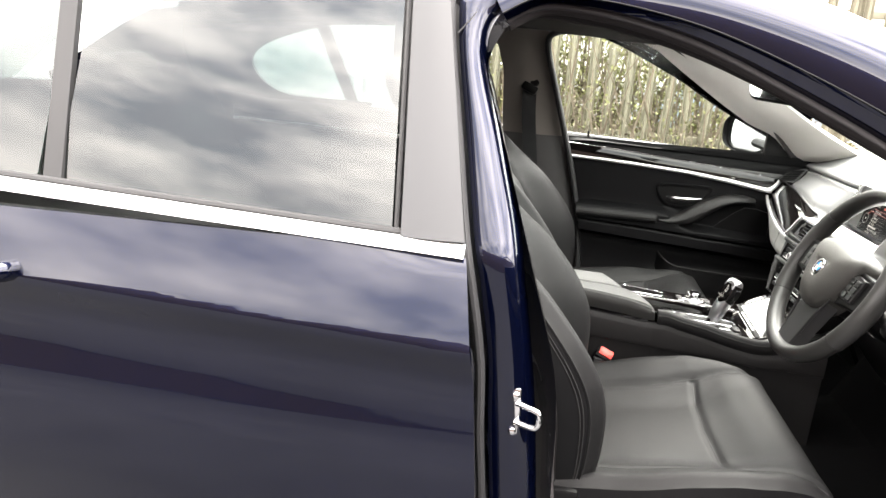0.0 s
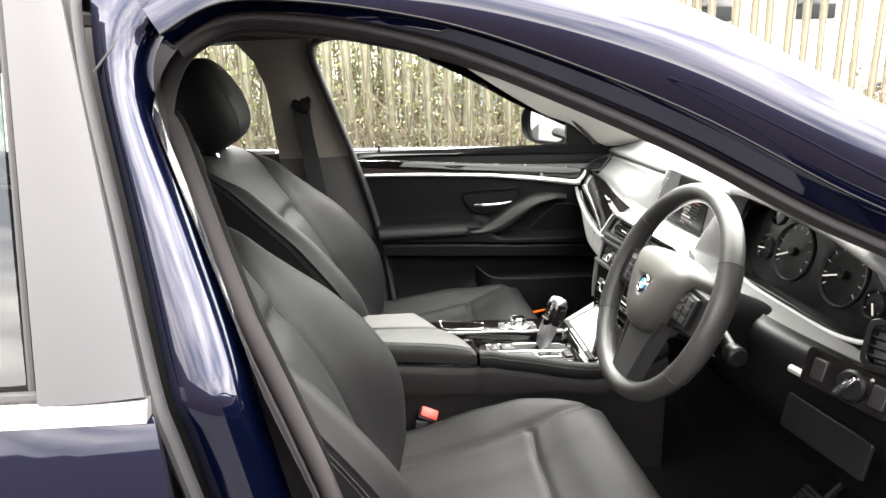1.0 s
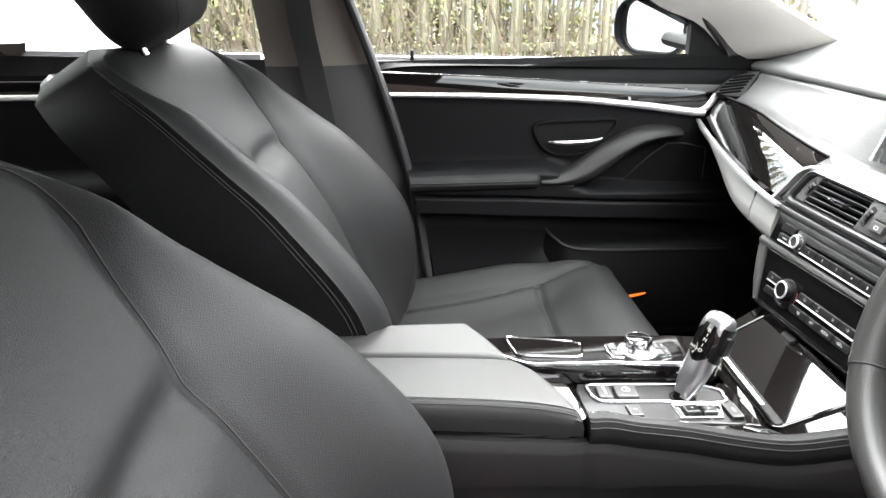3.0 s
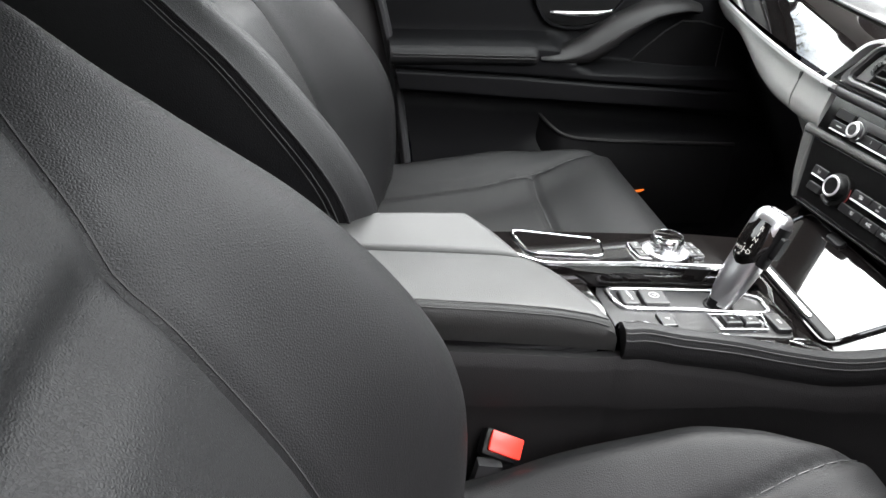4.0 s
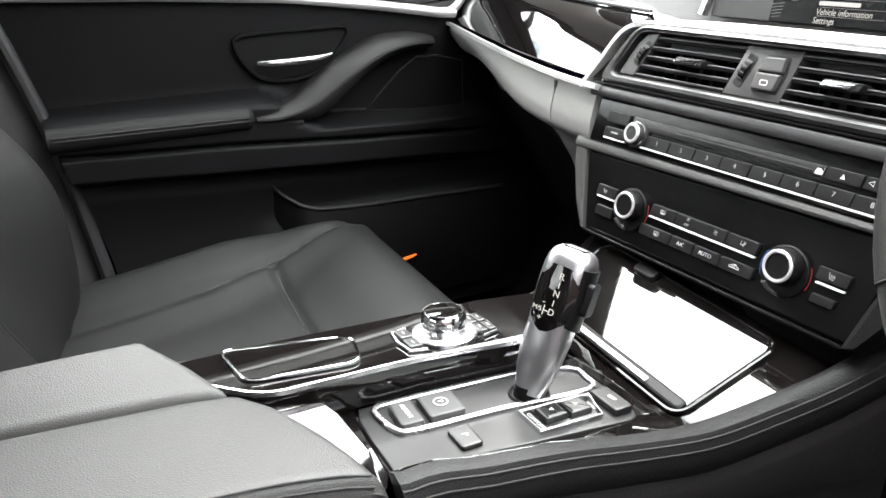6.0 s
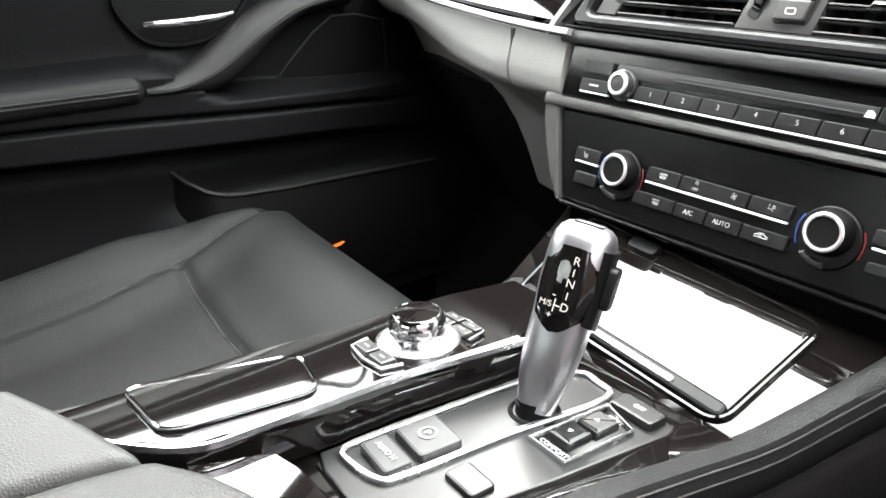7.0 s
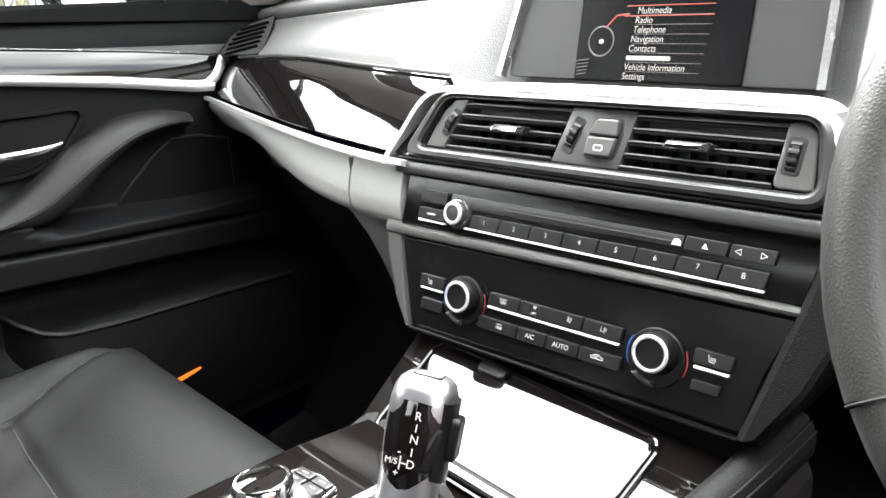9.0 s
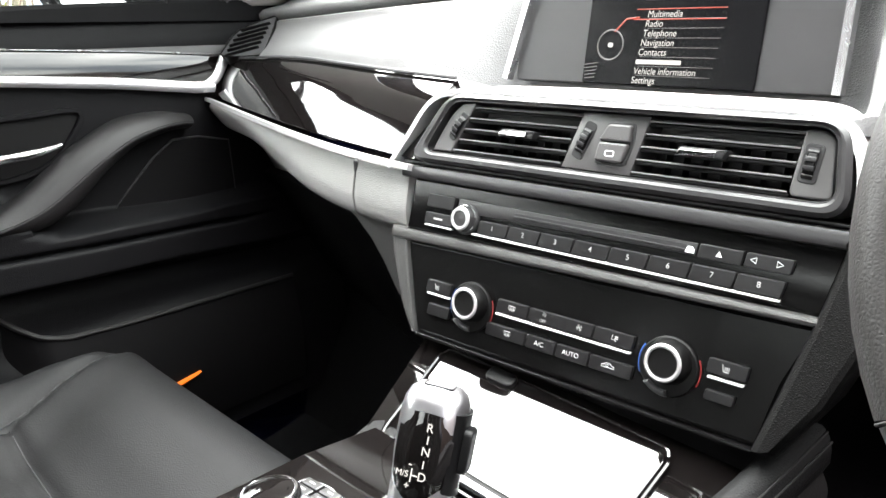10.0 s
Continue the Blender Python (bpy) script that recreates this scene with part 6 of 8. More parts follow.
MO = SM @ T(0.036, -0.0345, 0.0)
frame_plate("silver_frame", [(-0.0295, -0.0148), (0.0258, -0.0172), (0.0345, 0.0130), (-0.0300, 0.0170)], [(-0.0275, -0.0128), (0.0243, -0.0152), (0.0322, 0.0110), (-0.0280, 0.0150)], 0.0, 0.004, SILVER, md, MO)
plate("well", [(-0.0275, -0.0128), (0.0243, -0.0152), (0.0322, 0.0110), (-0.0280, 0.0150)], 0.0, 0.001, 0.0005, PANEL_BLACK, md, MO)
for k, x in enumerate((-0.0080, 0.0130)):
    kb = plate("rocker_key", rrect(0, 0, 0.0205, 0.019, 0.002), 0.0, 0.006, 0.003, BUTTON_PLASTIC, md, MO @ T(x, 0.003 - 0.002 * k, 0))
    plate("arrow_mark", [(0.002, 0), (-0.0014, 0.002), (-0.0014, -0.002)], 0, 0.0002, 0.0001, PRINT, kb, MO @ T(x, 0.003 - 0.002 * k, 0.006) @ pose(0, 0, 0, 0, 0, 180 * (1 - k)))
lettering("COMFORT", 0.0048, PRINT, md, MO @ T(-0.0232, 0.0010, 0.0012) @ pose(0, 0, 0, 0, 0, -90))
lettering("SPORT", 0.0040, PRINT, md, MO @ T(0.0268, -0.001, 0.0012) @ pose(0, 0, 0, 0, 0, -90))
tk = plate("traction_key", rrect(0, 0, 0.017, 0.034, 0.003), 0.0, 0.006, 0.002, BUTTON_PLASTIC, md, SM @ T(0.0790, -0.0390, 0))
lettering("OFF", 0.005, PRINT, tk, SM @ T(0.0790, -0.0400, 0.0062) @ pose(0, 0, 0, 0, 0, -90))
ck = plate("camera_key", rrect(0, 0, 0.018, 0.026, 0.003), 0.0, 0.004, 0.002, BUTTON_PLASTIC, sh, SM @ T(-0.045, -0.028, 0))
lettering("P", 0.007, PRINT, ck, SM @ T(-0.045, -0.028, 0.0042) @ pose(0, 0, 0, 0, 0, -90))

# rolling tray cover before the stack, gloss black
tray = empty("tray_cover", "gloss black roller cover of the front tray reflecting the sky", "tray cover", at=(0.71, 0.03, 0.61))
tx0, tz0, tx1, tz1 = 0.655, 0.601, 0.768, 0.646
TA = Vector((tx1 - tx0, 0, tz1 - tz0)).normalized()
TY = Vector((0, 0.9986, 0.0523))
TM = axes(((tx0 + tx1) / 2, 0.045, (tz0 + tz1) / 2), TA, TY, TA.cross(TY))
plate("surround", [(-0.066, -0.128), (0.066, -0.150), (0.066, 0.150), (-0.066, 0.120)], -0.02, -0.001, 0.003, GLOSS, tray, TM, "gloss black surround")
cov = rtrap((-0.052, -0.096), (0.055, -0.102), (0.055, 0.118), (-0.052, 0.104), 0.015)
plate("cover", inset(cov, 0.003), -0.002, 0.0015, 0.001, GLOSS, tray, TM, "mirror-like gloss black cover")
sweep("rim", [TM @ Vector((x, y, 0.001)) for x, y in cov], oval(0.0021, 0.0024, 8), GLOSS, tray, closed=True, ref=(0, 0, 1))
box("silver_pull", (0.0050, 0.112, 0.003), TRIM_SILVER, tray, TM @ T(-0.0440, 0.002, 0.0048), 0.001, "satin silver pull strip")
plate("front_lip", rrect(-0.0425, 0.004, 0.0125, 0.196, 0.005), 0.001, 0.0045, 0.0025, HARD_PLASTIC, tray, TM)
plate("dark_grip", rrect(0.048, 0.050, 0.014, 0.028, 0.005), 0.001, 0.006, 0.002, HARD_PLASTIC, tray, TM)

# ---- gear selector ----
gear = empty("gear_selector", "silver and black joystick gear selector with white letters", "gear lever", at=(0.575, 0.022, 0.61))
g0 = Vector((0.574, 0.0225, 0.606))
g1 = Vector((0.618, 0.0255, 0.722))
GZ = (g1 - g0).normalized()
GY = Vector((0, 1, 0))
GX = GY.cross(GZ).normalized()
GY = GZ.cross(GX)
GM = axes(g0, GX, GY, GZ) @ pose(0, 0, 0, 0, 0, 28)
def body_section(h, rx, ry, off, n=28, p=2.6):
    out = []
    for k in range(n):
        a = 2 * math.pi * k / n
        c, s = math.cos(a), math.sin(a)
        out.append(GM @ Vector((off + rx * math.copysign(abs(c) ** (2 / p), c), ry * math.copysign(abs(s) ** (2 / p), s), h)))
    return out
def loft(name, sections, material, parent, label="", angle=40):
    n = len(sections[0])
    faces = grid_faces(len(sections), n, False, True) + [tuple(range(n)), tuple(range((len(sections) - 1) * n, len(sections) * n))]
    return link_mesh(name, [v for s in sections for v in s], faces, material, parent, label, True, angle)
loft("stem", [body_section(*q) for q in ((0.004, 0.0118, 0.0124, 0.0), (0.010, 0.0122, 0.0130, -0.0004), (0.022, 0.0142, 0.0156, -0.0010), (0.036, 0.0158, 0.0176, -0.0012), (0.050, 0.0164, 0.0186, -0.0006), (0.064, 0.0164, 0.0188, 0.0), (0.072, 0.0166, 0.0194, 0.0))], GEAR_SILVER, gear, "satin silver stem")
loft("head", [body_section(*q) for q in ((0.070, 0.0166, 0.0192, 0.0), (0.082, 0.0170, 0.0202, -0.0008), (0.096, 0.0172, 0.0206, -0.0012), (0.110, 0.0172, 0.0204, -0.0010), (0.117, 0.0164, 0.0194, -0.0006), (0.1222, 0.0144, 0.0172, 0.0), (0.1252, 0.0108, 0.0134, 0.0006), (0.1264, 0.0060, 0.0080, 0.001), (0.1266, 0.002, 0.003, 0.001))], GEAR_SILVER, gear, "satin silver head")
def face_ins(u, v):
    # a shield: pointed below, square above
    t = 2 * v - 1
    h0 = 0.0545 + 0.012 * abs(t + 0.25) ** 1.3
    h = h0 + (0.1125 - 0.0035 * abs(t) ** 3 - h0) * u
    w = 0.0152 + 0.0018 * smooth(0.06, 0.09, h) - 0.0026 * smooth(0.100, 0.113, h)
    return GM @ Vector((-0.0188 - 0.0012 * math.sin(math.pi * u) + 0.0062 * abs(t) ** 2.6 + 0.0026 * smooth(0.075, 0.055, h), -w * t, h))
shell("display_face", face_ins, steps(0, 1, 14), steps(0, 1, 15), GLOSS, gear, -0.003, "gloss black letter face")
def grip_F(u, v):
    # dark grip on the driver's flank
    q = radians(-138 + 92 * v)
    h = 0.064 + 0.050 * u - 0.006 * (v - 0.5) * (1 - u)
    return GM @ Vector((0.0184 * math.copysign(abs(math.cos(q)) ** 0.8, math.cos(q)), 0.0218 * math.copysign(abs(math.sin(q)) ** 0.8, math.sin(q)), h))
shell("side_grip", grip_F, steps(0, 1, 10), steps(0, 1, 16), HARD_PLASTIC, gear, -0.004, "black grip on the lever's flank")
FM = axes(GM @ Vector((-0.0203, 0, 0.086)), -GM.col[1].xyz, GM.col[2].xyz, -GM.col[0].xyz)
for s, a, b, z in (("R", 0.003, 0.0185, 0.0072), ("N", 0.003, 0.0045, 0.0072), ("D", 0.0035, -0.0105, 0.0072), ("M/S", -0.0085, -0.0105, 0.0052), ("+", -0.0045, -0.0172, 0.0062), ("-", -0.0045, -0.0040, 0.0072)):
    lettering(s, z, ICON, gear, FM @ T(a, b, 0.0004), depth=0.0001)
for b in (0.0116, -0.0030):
    box("shift_line", (0.0007, 0.0046, 0.0003), ICON, gear, FM @ T(0.003, b, 0.0004), 0)
box("shift_line", (0.004, 0.0007, 0.0003), ICON, gear, FM @ T(-0.0012, -0.0105, 0.0004), 0)
box("shift_line", (0.0007, 0.008, 0.0003), ICON, gear, FM @ T(-0.0030, -0.0105, 0.0004), 0)
plate("unlock_button", rrect(0, 0, 0.017, 0.027, 0.004), 0.0, 0.0052, 0.0018, HARD_PLASTIC, gear, GM @ T(-0.001, -0.0208, 0.092) @ pose(0, 0, 0, 90), "black unlock button")
frame_plate("park_button", rrect(0, 0, 0.0125, 0.0185, 0.002), rrect(0, 0, 0.0112, 0.0172, 0.0016), 0.0, 0.0012, SATIN_GREY, gear, GM @ T(-0.0015, 0, 0.1256), bevel=0.0002)

# ---- rotary controller ----
rot = empty("rotary_controller", "chrome rotary controller ringed by menu keys", "rotary knob", at=(0.538, 0.101, 0.632))
RC = CP @ T(0.038, -0.009, 0.0) @ Matrix.Scale(0.86, 4)
lathe("base_ring", [(0, 0), (0.034, 0), (0.034, 0.003), (0.031, 0.0055), (0.0275, 0.006), (0, 0.006)], SILVER, rot, RC, 40, "satin silver base ring")
kn = lathe("knob", [(0, 0.006), (0.0215, 0.006), (0.0215, 0.009), (0.0225, 0.010), (0.0232, 0.018), (0.0225, 0.0235), (0.0205, 0.026), (0.0195, 0.026), (0.0190, 0.0252), (0, 0.0248)], CHROME, rot, RC, 40, "bright chrome knob")
lathe("knob_top", [(0, 0.0248), (0.0185, 0.0252), (0.0182, 0.0262), (0.012, 0.0268), (0, 0.0270)], GLOSS, kn, RC, 32)
for q in range(4):
    a = radians(45 + 90 * q)
    box("direction_mark", (0.003, 0.001, 0.0004), PANEL_BLACK, kn, RC @ T(0.014 * math.cos(a), 0.014 * math.sin(a), 0.0269) @ pose(0, 0, 0, 0, 0, math.degrees(a) + 90), 0)
for sgn, n in ((-1, 2), (1, 4)):
    pad_out = [(0.030, -0.026), (0.046, -0.022), (0.049, 0.0), (0.046, 0.022), (0.030, 0.026)]
    if sgn < 0:
        pad_out = [(-x, y) for x, y in pad_out][::-1]
    plate("key_tray", pad_out, -0.001, 0.002, 0.001, PANEL_BLACK, rot, RC)
    for k in range(n):
        yk = (-0.0115 + 0.023 * (k % 2))
        xk = sgn * (0.0395 if n == 2 else (0.0345 + 0.0095 * (k // 2)))
        kb = plate("menu_key", rrect(0, 0, 0.0135 if n == 2 else 0.0088, 0.0205, 0.0015), 0.0, 0.0055, 0.0015, BUTTON_PLASTIC, rot, RC @ T(xk, yk, 0))
        plate("key_print", rrect(0, 0, 0.0011, 0.0064, 0.0004), 0, 0.0002, 0.0001, PRINT, kb, RC @ T(xk, yk, 0.0055))
    sweep("tray_rim", [RC @ Vector((x * 1.03, y * 1.05, 0.002)) for x, y in pad_out], oval(0.0012, 0.0015, 6), SILVER, rot, ref=(0, 0, 1))


# ---- seats ----
def smooth_table(rows):
    pts = spline([(z, x, 0) for z, x in rows], 6)
    return [(p.x, p.y) for p in pts]


PANEL_X = smooth_table([(0.48, 0.212), (0.584, 0.168), (0.66, 0.140), (0.75, 0.104), (0.868, 0.032), (0.967, -0.058), (1.01, -0.102), (1.04, -0.15)])
BOLSTER_X = smooth_table([(0.48, 0.232), (0.556, 0.243), (0.656, 0.238), (0.735, 0.203), (0.83, 0.127), (0.885, 0.066), (0.93, 0.015), (0.967, -0.025), (1.0, -0.072), (1.025, -0.12), (1.04, -0.16)])
SEAM_T = smooth_table([(-0.1, 0.42), (0.0, 0.40), (0.2, 0.36), (0.4, 0.325), (0.56, 0.33), (0.67, 0.385), (0.75, 0.52), (0.82, 0.68), (0.90, 0.84), (0.96, 0.90), (1.01, 0.92)])
def SEAM(h):
    return lerp_table(SEAM_T, h)


CUSH_Z = smooth_table([(0, 0.455), (0.38, 0.483), (0.70, 0.512), (0.84, 0.546), (0.91, 0.558), (0.96, 0.553), (0.985, 0.543), (1.0, 0.528)])


def seat(name, cx_x, cy, label, deep, low, skew, full, group="front seats"):
    # skew: how far the backrest is turned back on its inner side; full: how plump the cushion bolsters are
    # built about x offset cx_x and centre line y = cy
    s = empty(name, label, "car seat", group, at=(0.2 + cx_x, cy, 0.30))
    Z0, ZL = 0.51, 0.525
    P1 = Vector((-0.112, 0, 1.035))
    up = Vector((-0.496, 0, 0.868))
    nrm = Vector((up.z, 0, -up.x))

    def half(h):
        w = 0.246 + 0.014 * math.sin(math.pi * min(1, h / 0.8))
        w -= 0.048 * smooth(0.45, 1.0, h)
        if h > 0.86:
            t = (h - 0.86) / 0.14
            w *= 0.42 + 0.58 * math.sqrt(max(0.0, 1 - t ** 2.6))
        return w

    def back(h, t):
        # h up the back, t across: 0 centre, 1 bolster edge, to 1.6 round the side
        a = abs(t)
        sg = 1 if t >= 0 else -1
        hc = min(1, max(0, h))
        w = half(hc)
        z = Z0 + ZL * h
        sm = SEAM(h)
        px, bx = lerp_table(PANEL_X, z) - deep * smooth(1.0, 0.72, h), lerp_table(BOLSTER_X, z)
        if a <= 1:
            k = smooth(sm - 0.04, max(0.86, sm + 0.12), a)
            x = px + (bx - px) * k + 0.008 * (1 - (a / sm) ** 2 if a < sm else 0) - 0.030 * smooth(0.86, 1.0, a) ** 2
            x -= 0.008 * math.exp(-((a - sm) * w / 0.007) ** 2)
            crease = 0.655 + 0.020 * (1 - (a / sm) ** 2) if a < sm else 0.655
            fd = 0.45 + 0.55 * smooth(sm, sm - 0.16, a) if a < sm else 0.45 * math.exp(-((a - sm) * w / 0.022) ** 2)
            if fd > 0.01:
                x -= fd * 0.013 * math.exp(-((h - crease) * ZL / 0.017) ** 2)
            y = w * a
        else:
            k = (a - 1) / 0.6
            x = (bx - 0.030) * (1 - k) + (px - 0.115) * k
            z -= 0.05 * k
            y = w * (1 + 0.015 * math.sin(math.pi * k) - 0.10 * k * k)
        return (x + cx_x + 0.0105 + 0.5 * skew * (sg * y / 0.25 - 1), cy + sg * y, z + 0.006)

    def mesh(name, t0, t1, nh, nt, material, lab=""):
        # t0, t1: functions of the height
        def F(u, v):
            h = -0.06 + 1.06 * u
            return back(h, t0(h) + (t1(h) - t0(h)) * v)
        return shell(name, F, steps(0, 1, nh), steps(0, 1, nt), material, s, -0.012, lab, 60)
    mesh("backrest_panel", lambda h: -SEAM(h), SEAM, 110, 30, LEATHER, "black leather backrest panel with a curved crease")
    for sg in (-1, 1):
        one = lambda h, sg=sg: sg * 1.0
        seam = lambda h, sg=sg: sg * SEAM(h)
        far = lambda h, sg=sg: sg * 1.6
        lo, hi = (seam, one) if sg > 0 else (one, seam)
        mesh("back_bolster", lo, hi, 60, 20, LEATHER, "padded black leather side bolster")
        lo, hi = (one, far) if sg > 0 else (far, one)
        mesh("side_panel", lo, hi, 40, 8, LEATHER_SIDE)
        sweep("piping", [Vector(back(h, sg * 1.0)) for h in steps(-0.02, 0.97, 40)], oval(0.0022, 0.0022, 6), LEATHER, s)
        for k in (1.035, 1.055):
            sweep("side_stitch", [Vector(back(h, sg * k)) + Vector((0.0, sg * 0.0012, 0)) for h in steps(0.0, 0.93, 30)], oval(0.0009, 0.0009, 5), STITCH, s)
        sweep("seam_stitch", [Vector(back(h, sg * (SEAM(h) + 0.016))) + nrm * 0.0005 for h in steps(0.0, 0.95, 50)], oval(0.0008, 0.0008, 5), STITCH, s)
    # back shell closing the rear
    def rear(u, v):
        h = -0.06 + 1.06 * u
        t = 2 * v - 1
        a = Vector(back(h, 1.6 if t > 0 else -1.6))
        w = abs(a.y - cy)
        return (a.x - 0.02 * (1 - t * t), cy + w * t, a.z)
    shell("back_shell", rear, steps(0, 1, 24), steps(0, 1, 13), HARD_PLASTIC, s, 0.01)
    # headrest
    hb = P1 + up * (0.108 - low) + nrm * 0.052
    hd = 0.066 + 0.22 * skew
    HM = axes((hb.x + cx_x - 0.012 - 0.55 * skew, cy, hb.z), (0, 1, 0), up, Vector((0, 1, 0)).cross(up))
    def hr(u, v):
        a, b = 2 * math.pi * u, math.pi * (v - 0.5)
        ca, sa, cb, sb = math.cos(a), math.sin(a), math.cos(b), math.sin(b)
        e = lambda q, p: math.copysign(abs(q) ** p, q)
        x = 0.130 * e(ca, 0.55) * e(cb, 0.30)
        z = hd * e(sa, 0.7) * e(cb, 0.36)
        y = 0.097 * e(sb, 0.66) * (1 if sb > 0 else 1.2)
        x *= 1 - 0.13 * (y / 0.097) if y > 0 else 1 + 0.03 * (y / 0.097)
        z += 0.012 * (x / 0.132) ** 2
        return HM @ Vector((x, y, z - 0.012 * (y / 0.097) ** 2 * (1 if z > 0 else 0)))
    nu, nv = 40, 22
    vv = [hr(i / nu, j / (nv - 1)) for i in range(nu) for j in range(nv)]
    head = link_mesh("headrest", vv, grid_faces(nu, nv, True, False), LEATHER, s, "black leather headrest", True, 70)
    for sg in (-1, 1):
        sweep("headrest_seam", [Vector(hr(0.125 * (1 if sg > 0 else 3) + 0.0, v)) for v in steps(0.06, 0.94, 18)], oval(0.0012, 0.0012, 5), STITCH, head)
        p0 = P1 + up * -0.03 + nrm * 0.04
        p1 = P1 + up * 0.06 + nrm * 0.05
        sweep("post", [(p0.x + cx_x - 0.045 - 0.5 * skew, cy + sg * 0.062, p0.z), (p1.x + cx_x - 0.045 - 0.5 * skew, cy + sg * 0.062, p1.z)], oval(0.006, 0.006, 10), CHROME, s, "chrome headrest post")
        lathe("post_collar", [(0, 0), (0.013, 0), (0.013, 0.006), (0.010, 0.010), (0, 0.010)], HARD_PLASTIC, s, axes((P1.x + cx_x - 0.016 - 0.5 * skew, cy + sg * 0.062, P1.z - 0.012), (0, 1, 0), up.cross(Vector((0, 1, 0))), up), 16)

    # cushion
    XR, XF = 0.06, 0.662

    def cseam(u):
        return 0.64 + 0.05 * smooth(0.55, 0.72, u) + 0.24 * max(0.0, (u - 0.71) / 0.26) ** 1.3

    def rise(u):
        return (0.056 + 0.013 * full * smooth(0.35, 0.6, u)) * (1 - 0.95 * smooth(0.60 + 0.08 * full, 0.98, u))

    def cush(u, t):
        # u: back to front, 1.0 the front lip, to 1.25 down the front
        a = abs(t)
        sg = 1 if t >= 0 else -1
        w = 0.262 + 0.010 * full * smooth(0.3, 0.5, u) - 0.028 * smooth(0.70, 1.0, u) - 0.01 * smooth(0.3, 0, u)
        x = XR + (XF - XR) * min(u, 1.0)
        z = lerp_table(CUSH_Z, u)
        seam = cseam(u)
        if a <= 1:
            bol = rise(u)
            z += bol * smooth(seam - 0.30, 1.0, a) - 0.018 * smooth(0.86, 1.0, a) ** 2
            z -= 0.0075 * math.exp(-((a - seam) * w / 0.007) ** 2) * smooth(1.0, 0.93, u)
            if a < seam:
                z -= 0.0065 * math.exp(-((u - 0.710 - 0.02 * a) * 0.60 / 0.007) ** 2)
                z += 0.006 * (1 - (a / seam) ** 2) * smooth(1.0, 0.8, u)
            y = w * a
        else:
            k = (a - 1) / 0.4
            z = z + rise(u) - 0.018 - 0.13 * k
            y = w * (1 + 0.02 * math.sin(math.pi * k))
        if u > 1:
            k = (u - 1) / 0.25
            x += 0.010 * math.sin(k * math.pi)
            z -= 0.13 * k
        return (x + cx_x, cy + sg * y, z)
    def cm(name, u0, u1, t0, t1, nh, nt, material, lab=""):
        return shell(name, lambda u, v: cush(u0 + (u1 - u0) * u, t0 + (t1 - t0) * v), steps(0, 1, nh), steps(0, 1, nt), material, s, 0.012, lab, 60)
    sweep("thigh_seam", [Vector(cush(0.710 + 0.02 * abs(t), t)) + Vector((0, 0, 0.0012)) for t in steps(-0.68, 0.68, 24)], oval(0.0009, 0.0009, 6), RUBBER, s)
    cm("seat_cushion", 0.0, 1.0, -1.0, 1.0, 110, 70, LEATHER, "black leather seat cushion with stitched bolsters")
    cm("front_skirt", 1.0, 1.25, -1.0, 1.0, 8, 30, LEATHER)
    cm("cushion_side", 0.0, 1.0, 1.0, 1.4, 30, 6, LEATHER_SIDE)
    cm("cushion_side", 0.0, 1.0, -1.4, -1.0, 30, 6, LEATHER_SIDE)
    for sg in (-1, 1):
        sweep("cushion_stitch", [Vector(cush(u, sg * (cseam(u) + 0.004))) + Vector((0, 0, 0.0006)) for u in steps(0.25, 0.97, 60)], oval(0.0009, 0.0009, 5), RUBBER, s)
    box("seat_base", (0.50, 0.44, 0.10), HARD_PLASTIC, s, T(0.36 + cx_x, cy, 0.34), 0.02)
    for sg in (-1, 1):
        box("seat_rail", (0.56, 0.035, 0.03), HARD_PLASTIC, s, T(0.36 + cx_x, cy + sg * 0.19, 0.285), 0.006)
    box("recliner_cover", (0.16, 0.02, 0.10), HARD_PLASTIC, s, T(0.14 + cx_x, cy - 0.262, 0.46), 0.02)
    return s


seat("front_seat", 0.0, -0.392, "black leather driver's seat beside the open doorway", 0.0, 0.016, 0.0, 1.0)
seat("front_seat", 0.0, 0.385, "black leather passenger seat beside the closed door", 0.004, 0.0, 0.055, 0.0)

# buckle at the inner edge of the driver's seat
buckle = empty("belt_buckle", "black seat belt buckle with a red release button", "belt buckle", at=(0.29, -0.115, 0.5))
bx, bz = Vector((0.91, -0.10, -0.40)).normalized(), Vector((0.10, -0.66, 0.74))
bz = (bz - bx * bz.dot(bx)).normalized()
BKM = axes((0.3065, -0.110, 0.543), bx, bz.cross(bx), bz)
box("housing", (0.041, 0.028, 0.018), HARD_PLASTIC, buckle, BKM @ T(-0.001, -0.001, -0.0125), 0.005)
box("release_button", (0.035, 0.021, 0.006), RED, buckle, BKM @ T(0.0, 0, 0.000), 0.002, "red release button")
sweep("stalk", [(0.29, -0.118, 0.53), (0.275, -0.118, 0.45), (0.26, -0.118, 0.36)], [(-0.012, -0.006), (0.012, -0.006), (0.012, 0.006), (-0.012, 0.006)], BELT, buckle)

# rear bench
bench = empty("rear_bench", "black leather rear seat bench behind the front seats", "car seat", at=(-0.7, 0, 0.4))
shell("bench_cushion", lambda u, v: (-0.92 + 0.52 * u, 0.66 - 1.32 * v, 0.50 + 0.03 * smooth(0, 0.8, u) - 0.05 * smooth(0.9, 1, u)), steps(0, 1, 14), steps(0, 1, 20), LEATHER, bench, -0.16)
